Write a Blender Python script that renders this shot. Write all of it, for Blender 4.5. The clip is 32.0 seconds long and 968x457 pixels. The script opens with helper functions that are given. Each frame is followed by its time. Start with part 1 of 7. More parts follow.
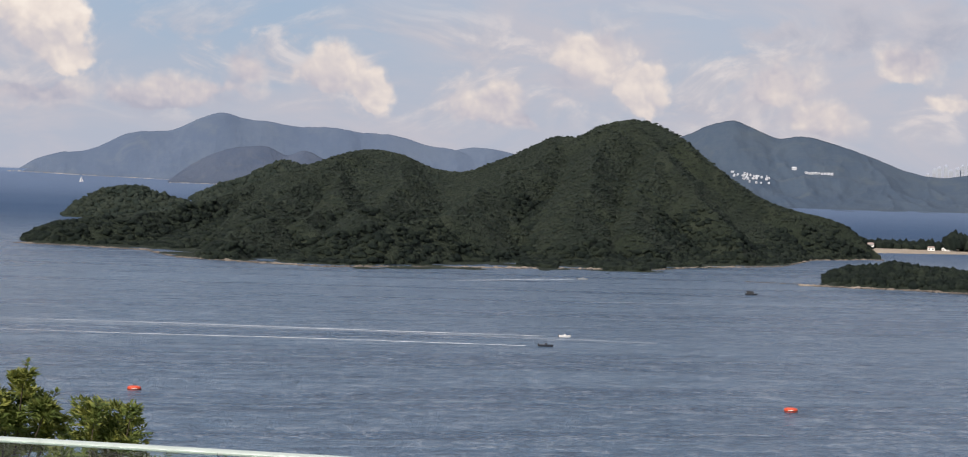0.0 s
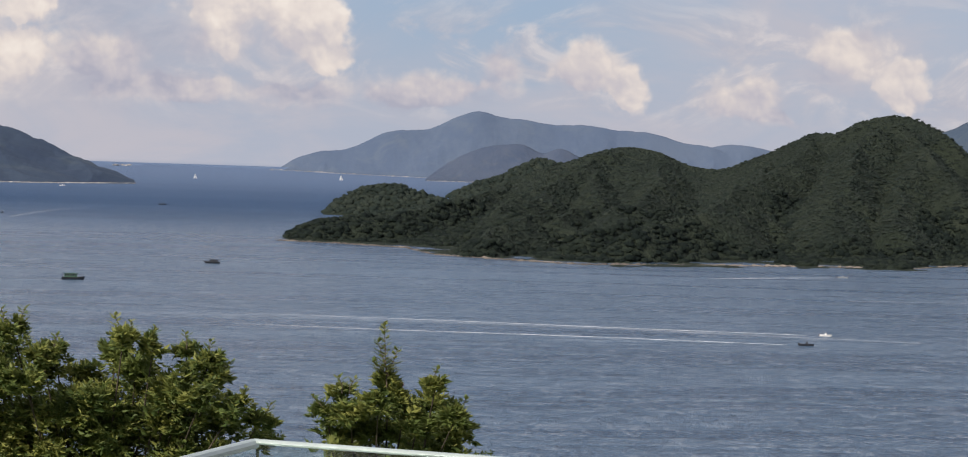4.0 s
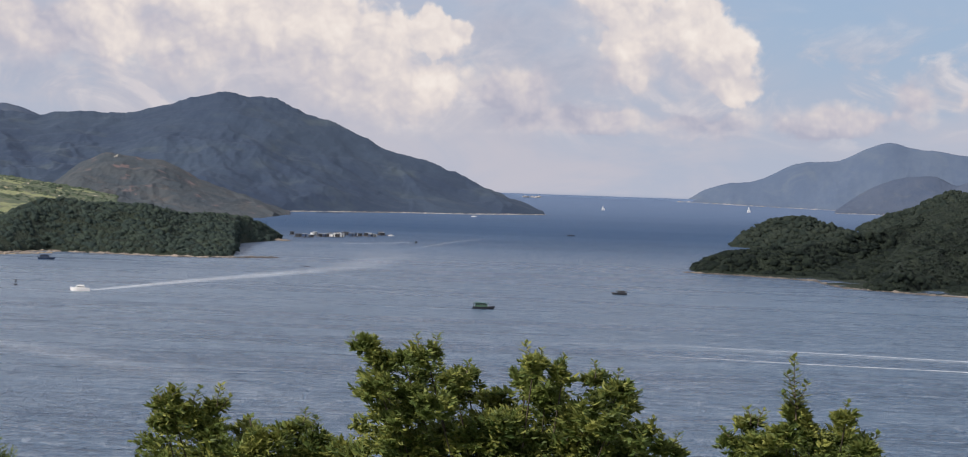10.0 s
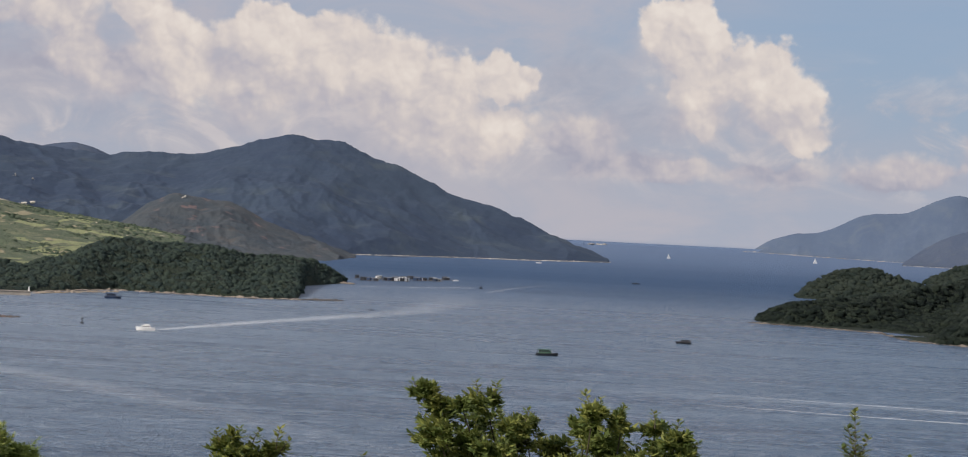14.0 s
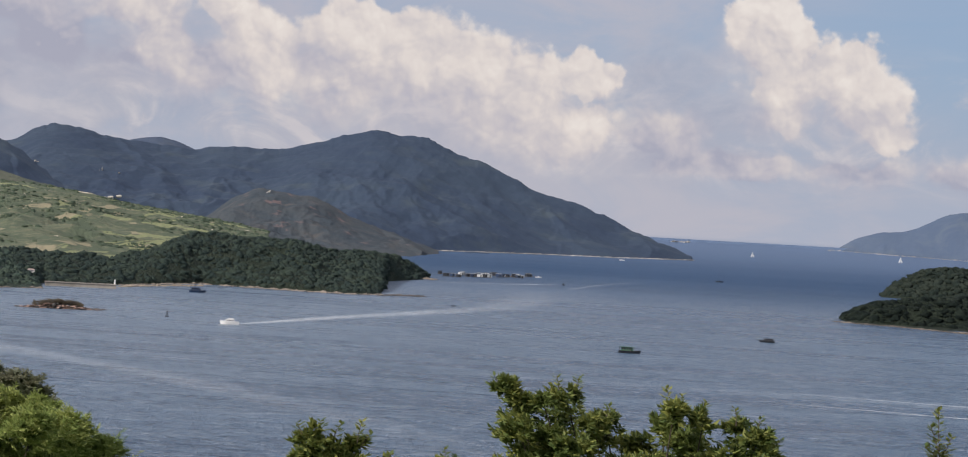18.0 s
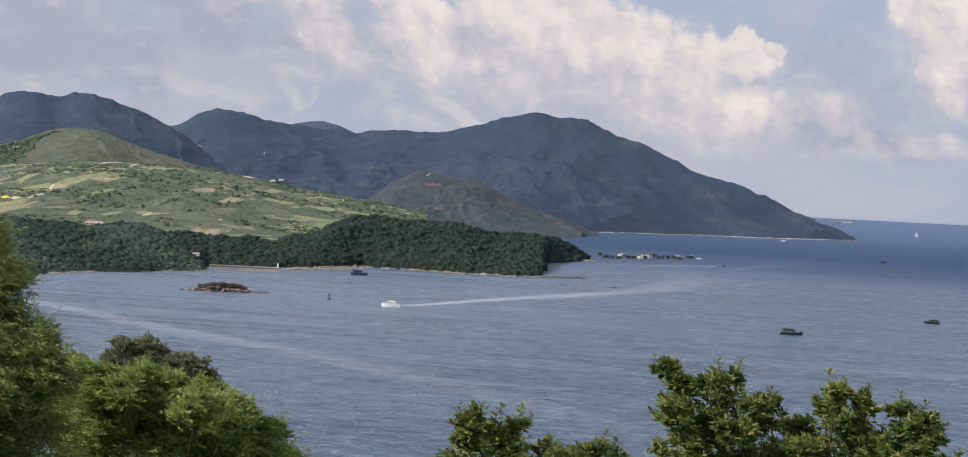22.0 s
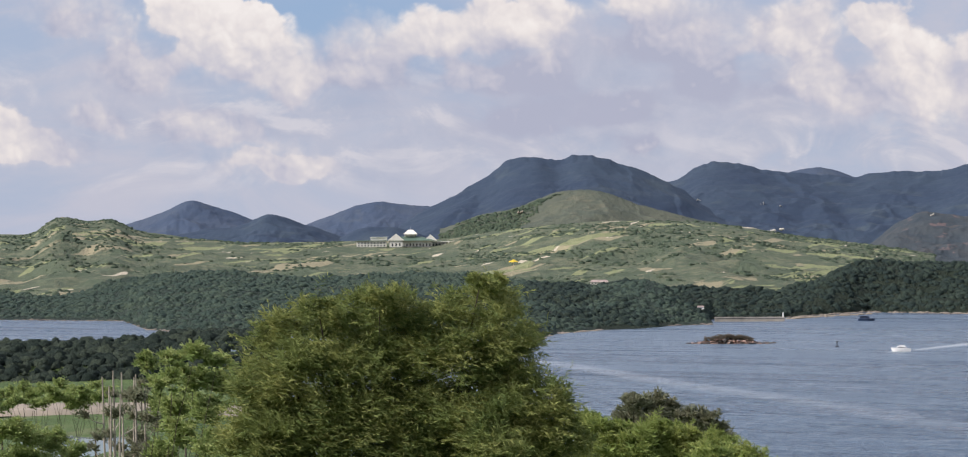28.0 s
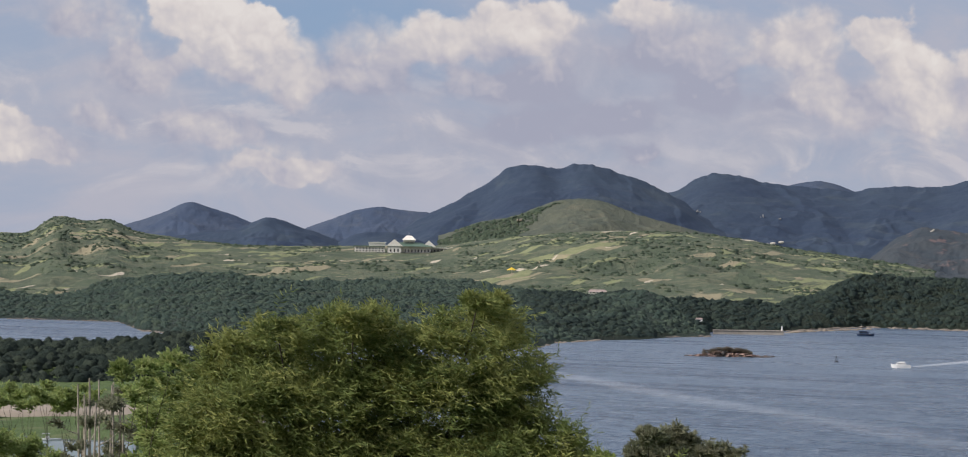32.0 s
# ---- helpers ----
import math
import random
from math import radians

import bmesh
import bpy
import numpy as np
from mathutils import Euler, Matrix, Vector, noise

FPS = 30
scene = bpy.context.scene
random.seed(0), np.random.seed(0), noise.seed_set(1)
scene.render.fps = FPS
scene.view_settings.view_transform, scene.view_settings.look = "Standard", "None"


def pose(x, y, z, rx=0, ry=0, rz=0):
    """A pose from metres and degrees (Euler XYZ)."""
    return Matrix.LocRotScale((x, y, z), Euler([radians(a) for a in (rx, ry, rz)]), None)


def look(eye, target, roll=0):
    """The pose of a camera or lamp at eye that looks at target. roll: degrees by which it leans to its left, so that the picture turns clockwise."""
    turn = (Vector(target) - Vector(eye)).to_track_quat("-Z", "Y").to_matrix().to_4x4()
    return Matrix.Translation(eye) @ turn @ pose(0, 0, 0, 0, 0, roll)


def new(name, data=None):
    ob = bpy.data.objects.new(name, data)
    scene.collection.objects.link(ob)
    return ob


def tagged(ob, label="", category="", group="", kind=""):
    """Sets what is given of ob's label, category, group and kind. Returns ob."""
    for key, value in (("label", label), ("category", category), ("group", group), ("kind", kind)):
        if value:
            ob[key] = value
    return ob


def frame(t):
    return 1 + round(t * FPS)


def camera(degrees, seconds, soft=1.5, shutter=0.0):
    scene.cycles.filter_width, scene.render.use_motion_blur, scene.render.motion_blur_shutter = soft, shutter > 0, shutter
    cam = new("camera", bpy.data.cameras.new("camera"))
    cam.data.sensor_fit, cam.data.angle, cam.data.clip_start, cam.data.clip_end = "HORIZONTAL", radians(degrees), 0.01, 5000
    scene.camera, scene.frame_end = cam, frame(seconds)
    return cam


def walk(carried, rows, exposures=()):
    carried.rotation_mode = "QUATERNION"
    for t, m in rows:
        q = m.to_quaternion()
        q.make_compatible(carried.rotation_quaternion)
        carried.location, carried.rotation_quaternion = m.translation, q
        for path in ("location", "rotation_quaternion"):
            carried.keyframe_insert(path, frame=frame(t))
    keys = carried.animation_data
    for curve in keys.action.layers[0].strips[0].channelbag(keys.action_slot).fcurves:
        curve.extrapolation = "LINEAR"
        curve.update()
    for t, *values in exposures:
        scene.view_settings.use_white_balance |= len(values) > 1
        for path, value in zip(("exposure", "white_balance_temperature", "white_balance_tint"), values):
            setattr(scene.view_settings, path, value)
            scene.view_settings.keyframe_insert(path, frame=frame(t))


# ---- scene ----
EYE = Vector((0.0, 0.0, 48.0))      # stands on a hillside terrace, 48 m over the bay
H0 = 48.0

# seconds, bearing, pitch, lean (degrees; bearing 0 is the tip of the wooded island, right is positive)
WALK = [
    (0, 12.492, -1.320, 2.003), (0.5, 12.156, -1.428, 1.949), (1, 11.751, -1.488, 1.921), (1.5, 11.467, -1.537, 1.839),
    (2, 11.098, -1.527, 1.866), (2.5, 9.587, -1.583, 1.865), (3, 7.002, -1.642, 1.834), (3.5, 6.135, -1.667, 1.851),
    (5.5, 3.714, -1.204, 1.627), (6, 3.299, -1.078, 1.541), (6.5, 0.611, -0.994, 1.407), (7, -1.396, -1.162, 1.196),
    (7.5, -3.203, -1.215, 1.085), (8, -3.753, -1.174, 1.098), (8.5, -4.566, -1.241, 1.276), (9, -5.016, -1.222, 1.493),
    (9.5, -5.354, -1.161, 1.676), (10, -5.615, -1.099, 1.924), (10.5, -6.077, -1.036, 2.166), (11, -6.529, -1.010, 2.310),
    (11.5, -6.884, -0.840, 2.414), (12, -7.093, -0.671, 2.628), (12.5, -7.136, 0.019, 2.626), (13, -7.186, 0.089, 2.710),
    (13.5, -7.273, 0.102, 2.795), (14, -7.451, 0.086, 2.861), (14.5, -7.762, 0.042, 2.847), (16.5, -8.948, -0.004, 3.117),
    (17, -9.129, -0.047, 3.134), (17.5, -9.441, -0.094, 3.196), (18, -9.717, -0.129, 3.236), (18.5, -10.036, -0.161, 3.280),
    (19, -10.216, -0.181, 3.358), (19.5, -10.331, -0.222, 3.373), (20, -10.535, -0.248, 3.450), (20.5, -10.652, -0.247, 3.390),
    (21, -11.511, -0.377, 3.141), (21.5, -12.370, -0.508, 3.054), (22, -14.053, -0.854, 2.869), (22.5, -15.527, -1.147, 2.623),
    (23, -18.007, -1.306, 1.710), (23.5, -18.636, -1.221, 1.188), (24, -20.635, -1.100, 0.421), (24.5, -23.200, -0.796, -0.162),
    (26.5, -25.889, -0.066, -0.227), (27, -26.498, 0.158, -0.208), (27.5, -27.462, 0.212, -0.239), (28, -27.740, 0.273, -0.467),
    (28.5, -28.068, 0.286, -0.705), (29, -28.068, 0.286, -0.705), (29.5, -28.066, 0.339, -0.556), (30, -27.814, 0.353, -0.397),
    (30.5, -27.635, 0.356, -0.230), (31, -27.555, 0.480, 0.000), (31.5, -27.640, 0.478, 0.360), (32, -27.710, 0.472, 0.660),
]

# seconds and metres: steps to the right, then the push forward on its bearing
SIDE = [(0, 1.0), (0.4, 0.70), (0.8, 0.40), (1.2, 0.04), (1.6, -0.09), (2.0, 0.0), (2.4, 0.02), (2.8, -0.08), (3.5, -0.03), (5.5, 0.0), (6.5, 0.05), (8, 0.03), (9, -0.03), (12.5, -0.045), (14.5, -0.01), (19, 0.0), (20, 0.06), (20.5, 0.08), (21.2, 0.0), (24.5, 0.05), (27, 0.0), (32, 0.0)]
PUSH = [(0, 0), (30.3, 0), (30.5, 0.4), (31, 5.0), (31.5, 6.2), (32, 7.1)]


def aim(t, bearing, pitch, lean):
    b, p = radians(bearing), radians(pitch)
    way = Vector((math.sin(b) * math.cos(p), math.cos(b) * math.cos(p), math.sin(p)))
    ahead = float(np.interp(t, *zip(*PUSH)))
    sway = Vector((0.012 * math.sin(t * 1.9), 0.010 * math.sin(t * 1.3 + 1), 0.008 * math.sin(t * 2.3)))
    aside = float(np.interp(t, *zip(*SIDE)))
    eye = EYE + sway + way * ahead + Vector((math.cos(b), -math.sin(b), 0)) * aside
    eye.z += float(np.interp(t, [0, 1, 1.8], [-0.033, -0.020, 0.0]))
    return look(eye, eye + way * 100, lean)


cam = camera(26.05, 32.0, soft=1.1)
walk(cam, [(t, aim(t, b, p, r)) for t, b, p, r in WALK], [(0, 0.04, 6520, 12), (6, -0.06, 6370, 12), (10, 0.02, 6310, 12), (13, -0.19, 6430, 12), (19, -0.12, 6230, 12), (21.5, -0.06, 6130, 12), (24, 0.08, 6020, 12), (30.5, 0.03, 6120, 12), (32, -0.20, 6120, 12)])

# ---------------------------------------------------------------- light
SUN_BEARING, SUN_HEIGHT = -138.0, 36.0
sun_data = bpy.data.lights.new("sun", "SUN")
sun_data.energy, sun_data.angle, sun_data.color = 5.0, radians(2), (1.0, 0.92, 0.82)
sun = new("sun", sun_data)
b, e = radians(SUN_BEARING), radians(SUN_HEIGHT)
sun.matrix_world = look((0, 0, 300), (-math.sin(b) * math.cos(e), -math.cos(b) * math.cos(e), 300 - math.sin(e)))

# cumulus heads: bearing, elevation, half-widths (degrees) and how brightly each is lit; then the grey cloud between them
CLOUDS_EAST = [(0.4, 3.5, 1.23, 1.1, 0.8), (0.3, 1.9, 1.94, 0.64, 0.45), (8.1, 2.8, 1.23, 0.92, 0.7), (9.3, 2.4, 0.62, 0.64, 0.7), (5.9, 2.7, 0.79, 0.64, 0.3),
    (12.5, 2.1, 1.23, 0.74, 0.6), (13.3, 1.6, 0.7, 0.37, 0.5), (15.3, 3.2, 1.23, 0.92, 0.65), (16.7, 2.5, 0.7, 0.74, 0.75), (20.3, 2.8, 1.32, 0.92, 0.45),
    (21.7, 1.9, 1.14, 0.74, 0.5), (23.8, 3.4, 0.88, 0.64, 0.6), (24.8, 2.4, 0.62, 0.37, 0.6), (3.4, 1.9, 2.38, 0.46, 0.3)]
CLOUDS_MID = [(-8.5, 2.9, 2.1, 1.8, 0.9), (-7.1, 4.2, 0.7, 0.7, 0.9), (-4.9, 2.7, 1.8, 1, 0.5), (-2.9, 1.9, 2.2, 0.5, 0.55), (-1.8, 4, 1.4, 1.3, 0.95),
    (0.1, 3.7, 1.5, 1.2, 0.85), (0.9, 3.1, 0.8, 0.7, 0.75), (4.3, 2.1, 2.5, 0.5, 0.35), (15.1, 3.5, 1.1, 0.8, 0.6), (-17.6, 3.7, 2.5, 1.7, 0.55),
    (-14.5, 3.4, 2.2, 1.5, 0.7), (-11.2, 3.7, 2.8, 1.8, 0.9), (-8.3, 2.8, 1.8, 1.4, 1), (-7.1, 4.2, 0.6, 0.8, 0.9), (-5, 2.1, 1.7, 0.9, 0.5)]
CLOUDS_WEST = [(-13.3, 4.8, 1.8, 1, 0.9), (-15.9, 3.6, 1.5, 1.2, 0.65), (-18.9, 3.9, 0.8, 0.7, 0.8), (-23.3, 2.6, 0.7, 0.5, 0.7), (-15.7, 3.7, 1.2, 1.2, 0.95),
    (-13.5, 4, 1.3, 1.5, 0.9), (-10.4, 3.1, 2.5, 1.8, 0.65), (-18.9, 3.7, 0.6, 0.6, 0.6), (-23.6, 2.8, 1, 0.4, 0.6), (-34.6, 5, 2, 1.4, 1),
    (-36.1, 6.1, 1, 0.9, 0.95), (-33, 4.1, 1, 0.8, 0.8), (-38, 3.4, 1.3, 0.9, 0.45), (-39.6, 2.5, 2, 0.7, 0.8), (-40.7, 3.2, 0.7, 0.5, 0.8),
    (-33.8, 2.1, 2.1, 0.5, 0.75), (-28.9, 5.5, 1.5, 0.9, 0.85), (-26.9, 5.8, 2, 0.9, 0.9), (-23.5, 6.3, 1, 0.5, 0.85)]
CLOUDS_HIGH = [(-23.7, 2.8, 1, 0.4, 0.65), (-19.3, 5.3, 1.5, 1.2, 0.7), (-17, 5.6, 1, 0.8, 0.9), (-16.2, 4.3, 1.3, 1.3, 0.9), (-26.9, 3.3, 3.8, 1.5, 0.15),
    (-23.8, 3.6, 3.3, 1.3, 0.15), (-21.9, 4.2, 2.2, 1.5, 0.25), (-2.4, 5.4, 1.2, 1.5, 0.95), (-1.9, 3.4, 1.2, 1, 0.85), (-0.3, 4.4, 1.2, 1.1, 0.9),
    (0.5, 3.4, 0.8, 0.8, 0.7), (-3, 1.9, 1.8, 0.4, 0.3)]
CLOUDS_GREY = [(20.3, 4.1, 1.2, 0.3, 1), (22.3, 4.4, 0.8, 0.7, 1), (24.4, 4.2, 1.2, 0.8, 1), (-3.4, 3.3, 1, 1, 0.8), (-4.8, 4, 1.2, 1.5, 0.8),
    (-3.7, 2.5, 1.3, 0.7, 0.6), (-23.8, 3.3, 4.3, 1.8, 0.7), (-29.6, 2.5, 2.7, 1, 0.5), (-24.4, 4.1, 3.3, 1.8, 0.7), (-30.8, 3.2, 2, 1.2, 0.5),
    (-5, 4.3, 1.3, 1.3, 0.7)]
CLOUDS_SOFT = [(-31, 4.5, 3.6, 1.4, 0.42), (-27.5, 4.5, 3.6, 1.5, 0.45), (-22.5, 5.2, 3.2, 1.4, 0.42), (-37, 4.4, 2.2, 1.3, 0.45), (-19, 4.2, 2.6, 1.6, 0.48), (-35, 3, 3, 1, 0.42), (-38.5, 5.8, 1.6, 1, 0.4)]
CLOUD_HEADS = CLOUDS_EAST + CLOUDS_MID + CLOUDS_WEST + CLOUDS_HIGH + CLOUDS_SOFT


class Nodes:
    """Short hand for building node trees."""

    def __init__(self, tree):
        self.tree = tree

    def add(self, kind, **values):
        n = self.tree.nodes.new(kind)
        for key, value in values.items():
            if key == "operation":
                n.operation = value
            elif key == "data_type":
                n.data_type = value
            elif key == "blend_type":
                n.blend_type = value
        return n

    def put(self, socket, value):
        if isinstance(value, bpy.types.NodeSocket):
            self.tree.links.new(value, socket)
        else:
            socket.default_value = value

    def math(self, op, a, b=0.0, c=0.0, clamp=False):
        n = self.add("ShaderNodeMath", operation=op)
        n.use_clamp = clamp
        for s, v in zip(n.inputs, (a, b, c)):
            self.put(s, v)
        return n.outputs[0]

    def vec(self, op, a, b=(0, 0, 0), scale=None):
        n = self.add("ShaderNodeVectorMath", operation=op)
        self.put(n.inputs[0], a)
        self.put(n.inputs[1], b)
        if scale is not None:
            self.put(n.inputs["Scale"], scale)
        return n.outputs["Value"] if op in ("DOT_PRODUCT", "LENGTH", "DISTANCE") else n.outputs[0]

    def noise(self, at, scale, detail=4, rough=0.55, distort=0.0, color=False, dims="3D"):
        n = self.add("ShaderNodeTexNoise")
        n.noise_dimensions = dims
        for key, v in (("Vector", at), ("Scale", scale), ("Detail", detail), ("Roughness", rough), ("Distortion", distort)):
            self.put(n.inputs[key], v)
        return n.outputs["Color" if color else "Fac"]

    def voronoi(self, at, scale, smooth=None, out="Distance", rand=1.0):
        n = self.add("ShaderNodeTexVoronoi")
        if smooth is not None:
            n.feature = "SMOOTH_F1"
            self.put(n.inputs["Smoothness"], smooth)
        self.put(n.inputs["Vector"], at)
        self.put(n.inputs["Scale"], scale)
        self.put(n.inputs["Randomness"], rand)
        return n.outputs[out]

    def ramp(self, fac, *stops):
        n = self.add("ShaderNodeValToRGB")
        self.put(n.inputs[0], fac)
        els = n.color_ramp.elements
        while len(els) < len(stops):
            els.new(0.5)
        for el, (pos, col) in zip(els, stops):
            el.position = pos
            el.color = (col, col, col, 1) if isinstance(col, (int, float)) else (*col, 1)
        return n.outputs[0]

    def span(self, value, lo, hi, smooth=True):
        n = self.add("ShaderNodeMapRange")
        n.interpolation_type = "SMOOTHSTEP" if smooth else "LINEAR"
        self.put(n.inputs[0], value)
        self.put(n.inputs[1], lo)
        self.put(n.inputs[2], hi)
        return n.outputs[0]

    def mix(self, fac, a, b, blend="MIX"):
        n = self.add("ShaderNodeMix", data_type="RGBA", blend_type=blend)
        self.put(n.inputs[0], fac)
        for s, v in ((n.inputs[6], a), (n.inputs[7], b)):
            self.put(s, (*v, 1) if isinstance(v, tuple) and len(v) == 3 else v)
        return n.outputs[2]


def group_of(name, build):
    g = bpy.data.node_groups.new(name, "ShaderNodeTree")
    g.interface.new_socket("at", in_out="INPUT", socket_type="NodeSocketVector")
    g.interface.new_socket("height", in_out="OUTPUT", socket_type="NodeSocketFloat")
    n = Nodes(g)
    h = build(n, n.add("NodeGroupInput").outputs[0])
    n.put(n.add("NodeGroupOutput").inputs[0], h)
    return g


def drift(n, at, scale, amount):
    warp = n.noise(at, scale, 4, 0.55, color=True)
    return n.vec("ADD", at, n.vec("SCALE", n.vec("SUBTRACT", warp, (0.5, 0.5, 0.5)), scale=amount))


def head_of(n, p, row):
    q = n.vec("MULTIPLY", n.vec("SUBTRACT", p, (row[0], row[1], 0)), (0.84 / row[2], 0.84 / row[3], 0))
    return n.math("MULTIPLY_ADD", n.vec("LENGTH", q), -1.25, 1.25)


def towers(n, at):
    """The large forms of the cumulus banks over the sky's (bearing, elevation) plane."""
    p = drift(n, at, 0.62, 1.5)
    best = None
    for row in CLOUD_HEADS:
        h = head_of(n, p, row)
        best = h if best is None else n.math("SMOOTH_MAX", best, h, 0.22)
    return best


def head_light(n, at):
    """How brightly the heads around a place in the sky are lit."""
    p = drift(n, at, 0.62, 1.5)
    total, weight = 0.02, 0.04
    for row in CLOUD_HEADS:
        g = n.math("MAXIMUM", n.math("ADD", head_of(n, p, row), 0.35), 0.0)
        g = n.math("MULTIPLY", g, g)
        total = n.math("MULTIPLY_ADD", g, row[4], total)
        weight = n.math("ADD", g, weight)
    return n.math("DIVIDE", total, weight)


def grey_banks(n, at):
    p = drift(n, at, 0.5, 2.2)
    best = None
    for row in CLOUDS_GREY:
        h = n.math("MULTIPLY", n.span(head_of(n, p, row), -0.25, 0.95), row[4])
        best = h if best is None else n.math("MAXIMUM", best, h)
    return best


def billows(n, at):
    """Cauliflower heads at three sizes."""
    warp = n.noise(at, 1.1, 2, 0.5, color=True)
    p = n.vec("ADD", at, n.vec("SCALE", n.vec("SUBTRACT", warp, (0.5, 0.5, 0.5)), scale=0.8))
    h = n.math("MULTIPLY", n.voronoi(p, 0.55, 0.4), -0.46)
    h = n.math("MULTIPLY_ADD", n.voronoi(n.vec("ADD", p, (7.3, 2.1, 0)), 1.25, 0.4), -0.26, h)
    h = n.math("MULTIPLY_ADD", n.voronoi(n.vec("ADD", p, (3.7, 9.1, 0)), 3.0, 0.35), -0.14, h)
    return n.math("MULTIPLY_ADD", n.voronoi(n.vec("ADD", p, (1.7, 5.1, 0)), 7.0, 0.3), -0.04, h)


def make_world():
    w = bpy.data.worlds.new("sky")
    scene.world = w
    w.use_nodes = True
    w.node_tree.nodes.clear()
    n = Nodes(w.node_tree)
    way = n.add("ShaderNodeTexCoord").outputs["Generated"]
    sep = n.add("ShaderNodeSeparateXYZ")
    n.put(sep.inputs[0], way)
    x, y, z = sep.outputs
    bearing = n.math("MULTIPLY", n.math("ARCTAN2", x, y), 180 / math.pi)
    height = n.math("MULTIPLY", n.math("ARCSINE", z), 180 / math.pi)
    com = n.add("ShaderNodeCombineXYZ")
    n.put(com.inputs[0], bearing)
    n.put(com.inputs[1], height)
    at = com.outputs[0]
    sky = n.add("ShaderNodeTexSky")
    sky.sky_type, sky.sun_disc = "NISHITA", False
    sky.sun_elevation, sky.sun_rotation = radians(SUN_HEIGHT), radians(SUN_BEARING)
    sky.air_density, sky.dust_density, sky.ozone_density = 1.0, 1.0, 1.5
    clear = n.vec("SCALE", sky.outputs[0], scale=0.085)
    clear = n.mix(0.7, clear, (0.30, 0.43, 0.63))
    low = n.span(height, 6.0, -0.5)
    clear = n.mix(n.math("MULTIPLY", low, 0.85), clear, (0.37, 0.45, 0.57))
    veil = n.noise(n.vec("MULTIPLY", at, (0.16, 0.40, 0)), 1.0, 6, 0.6, 0.6)
    gap = n.vec("LENGTH", n.vec("MULTIPLY", n.vec("SUBTRACT", at, (4.5, 5.6, 0)), (0.12, 0.24, 0)))
    gap2 = n.vec("LENGTH", n.vec("MULTIPLY", n.vec("SUBTRACT", at, (-32.0, 5.8, 0)), (0.18, 0.5, 0)))
    open_sky = n.math("MINIMUM", n.span(gap, 0.3, 1.3), n.span(gap2, 0.3, 1.3))
    veil = n.math("MULTIPLY", n.math("MULTIPLY_ADD", n.span(veil, 0.35, 0.65), 0.45, 0.38), n.math("MULTIPLY_ADD", open_sky, 0.80, 0.20))
    clear = n.mix(veil, clear, (0.555, 0.525, 0.56))
    # soft, hazy cumulus low along the whole horizon
    puff = n.noise(n.vec("MULTIPLY", at, (0.30, 0.52, 0)), 1.0, 7, 0.58, 0.9)
    lit = n.noise(n.vec("ADD", n.vec("MULTIPLY", at, (0.30, 0.52, 0)), (0.07, 0.16, 0)), 1.0, 7, 0.58, 0.9)
    band = n.math("MULTIPLY", n.span(puff, 0.44, 0.60), n.math("MULTIPLY", n.span(height, 0.9, 2.2), n.span(height, 5.6, 3.2)))
    soft_body = n.ramp(n.span(n.math("SUBTRACT", puff, lit), -0.10, 0.12, False), (0.0, (0.46, 0.465, 0.53)), (0.5, (0.56, 0.54, 0.57)), (1.0, (0.74, 0.68, 0.655)))
    clear = n.mix(n.math("MULTIPLY", band, 0.70), clear, soft_body)
    big, small = group_of("cumulus_towers", towers), group_of("cumulus_billows", billows)

    def form(group, off=None):
        k = n.add("ShaderNodeGroup")
        k.node_tree = group
        n.put(k.inputs[0], n.vec("ADD", at, off) if off else at)
        return k.outputs[0]
    light, grey = form(group_of("cumulus_light", head_light)), form(group_of("grey_banks", grey_banks))
    smoke = n.noise(n.vec("MULTIPLY", at, (0.7, 1.0, 0)), 0.8, 7, 0.62, 0.5)
    dull = n.mix(n.span(smoke, 0.32, 0.68), (0.40, 0.425, 0.505), (0.54, 0.53, 0.575))
    clear = n.mix(n.math("MULTIPLY", grey, 0.85), clear, dull)
    t0, b0 = form(big), form(small)
    ragged = n.noise(at, 2.0, 8, 0.60)
    h = n.math("MULTIPLY_ADD", ragged, 0.42, n.math("ADD", n.math("ADD", n.math("MINIMUM", t0, 0.85), b0), 0.24))
    t_wide, b_mid, b_fine = form(big, (0.55, 0.80, 0)), form(small, (0.24, 0.34, 0)), form(small, (0.06, 0.10, 0))
    wide = n.span(n.math("SUBTRACT", t0, t_wide), -0.55, 0.65, False)
    mid = n.span(n.math("SUBTRACT", b0, b_mid), -0.20, 0.20, False)
    fine = n.span(n.math("SUBTRACT", b0, b_fine), -0.12, 0.12, False)
    haze = n.math("ADD", n.math("MULTIPLY", n.span(wide, 0.60, 0.28), 1.0), n.math("MULTIPLY", n.span(light, 1.0, 0.35), 0.8))
    mask = n.span(h, -0.03, n.math("ADD", haze, 0.10))
    shade = n.math("ADD", n.math("MULTIPLY", wide, 0.42), n.math("ADD", n.math("MULTIPLY", mid, 0.44), n.math("MULTIPLY", fine, 0.14)))
    soft = n.noise(at, 0.45, 6, 0.60)
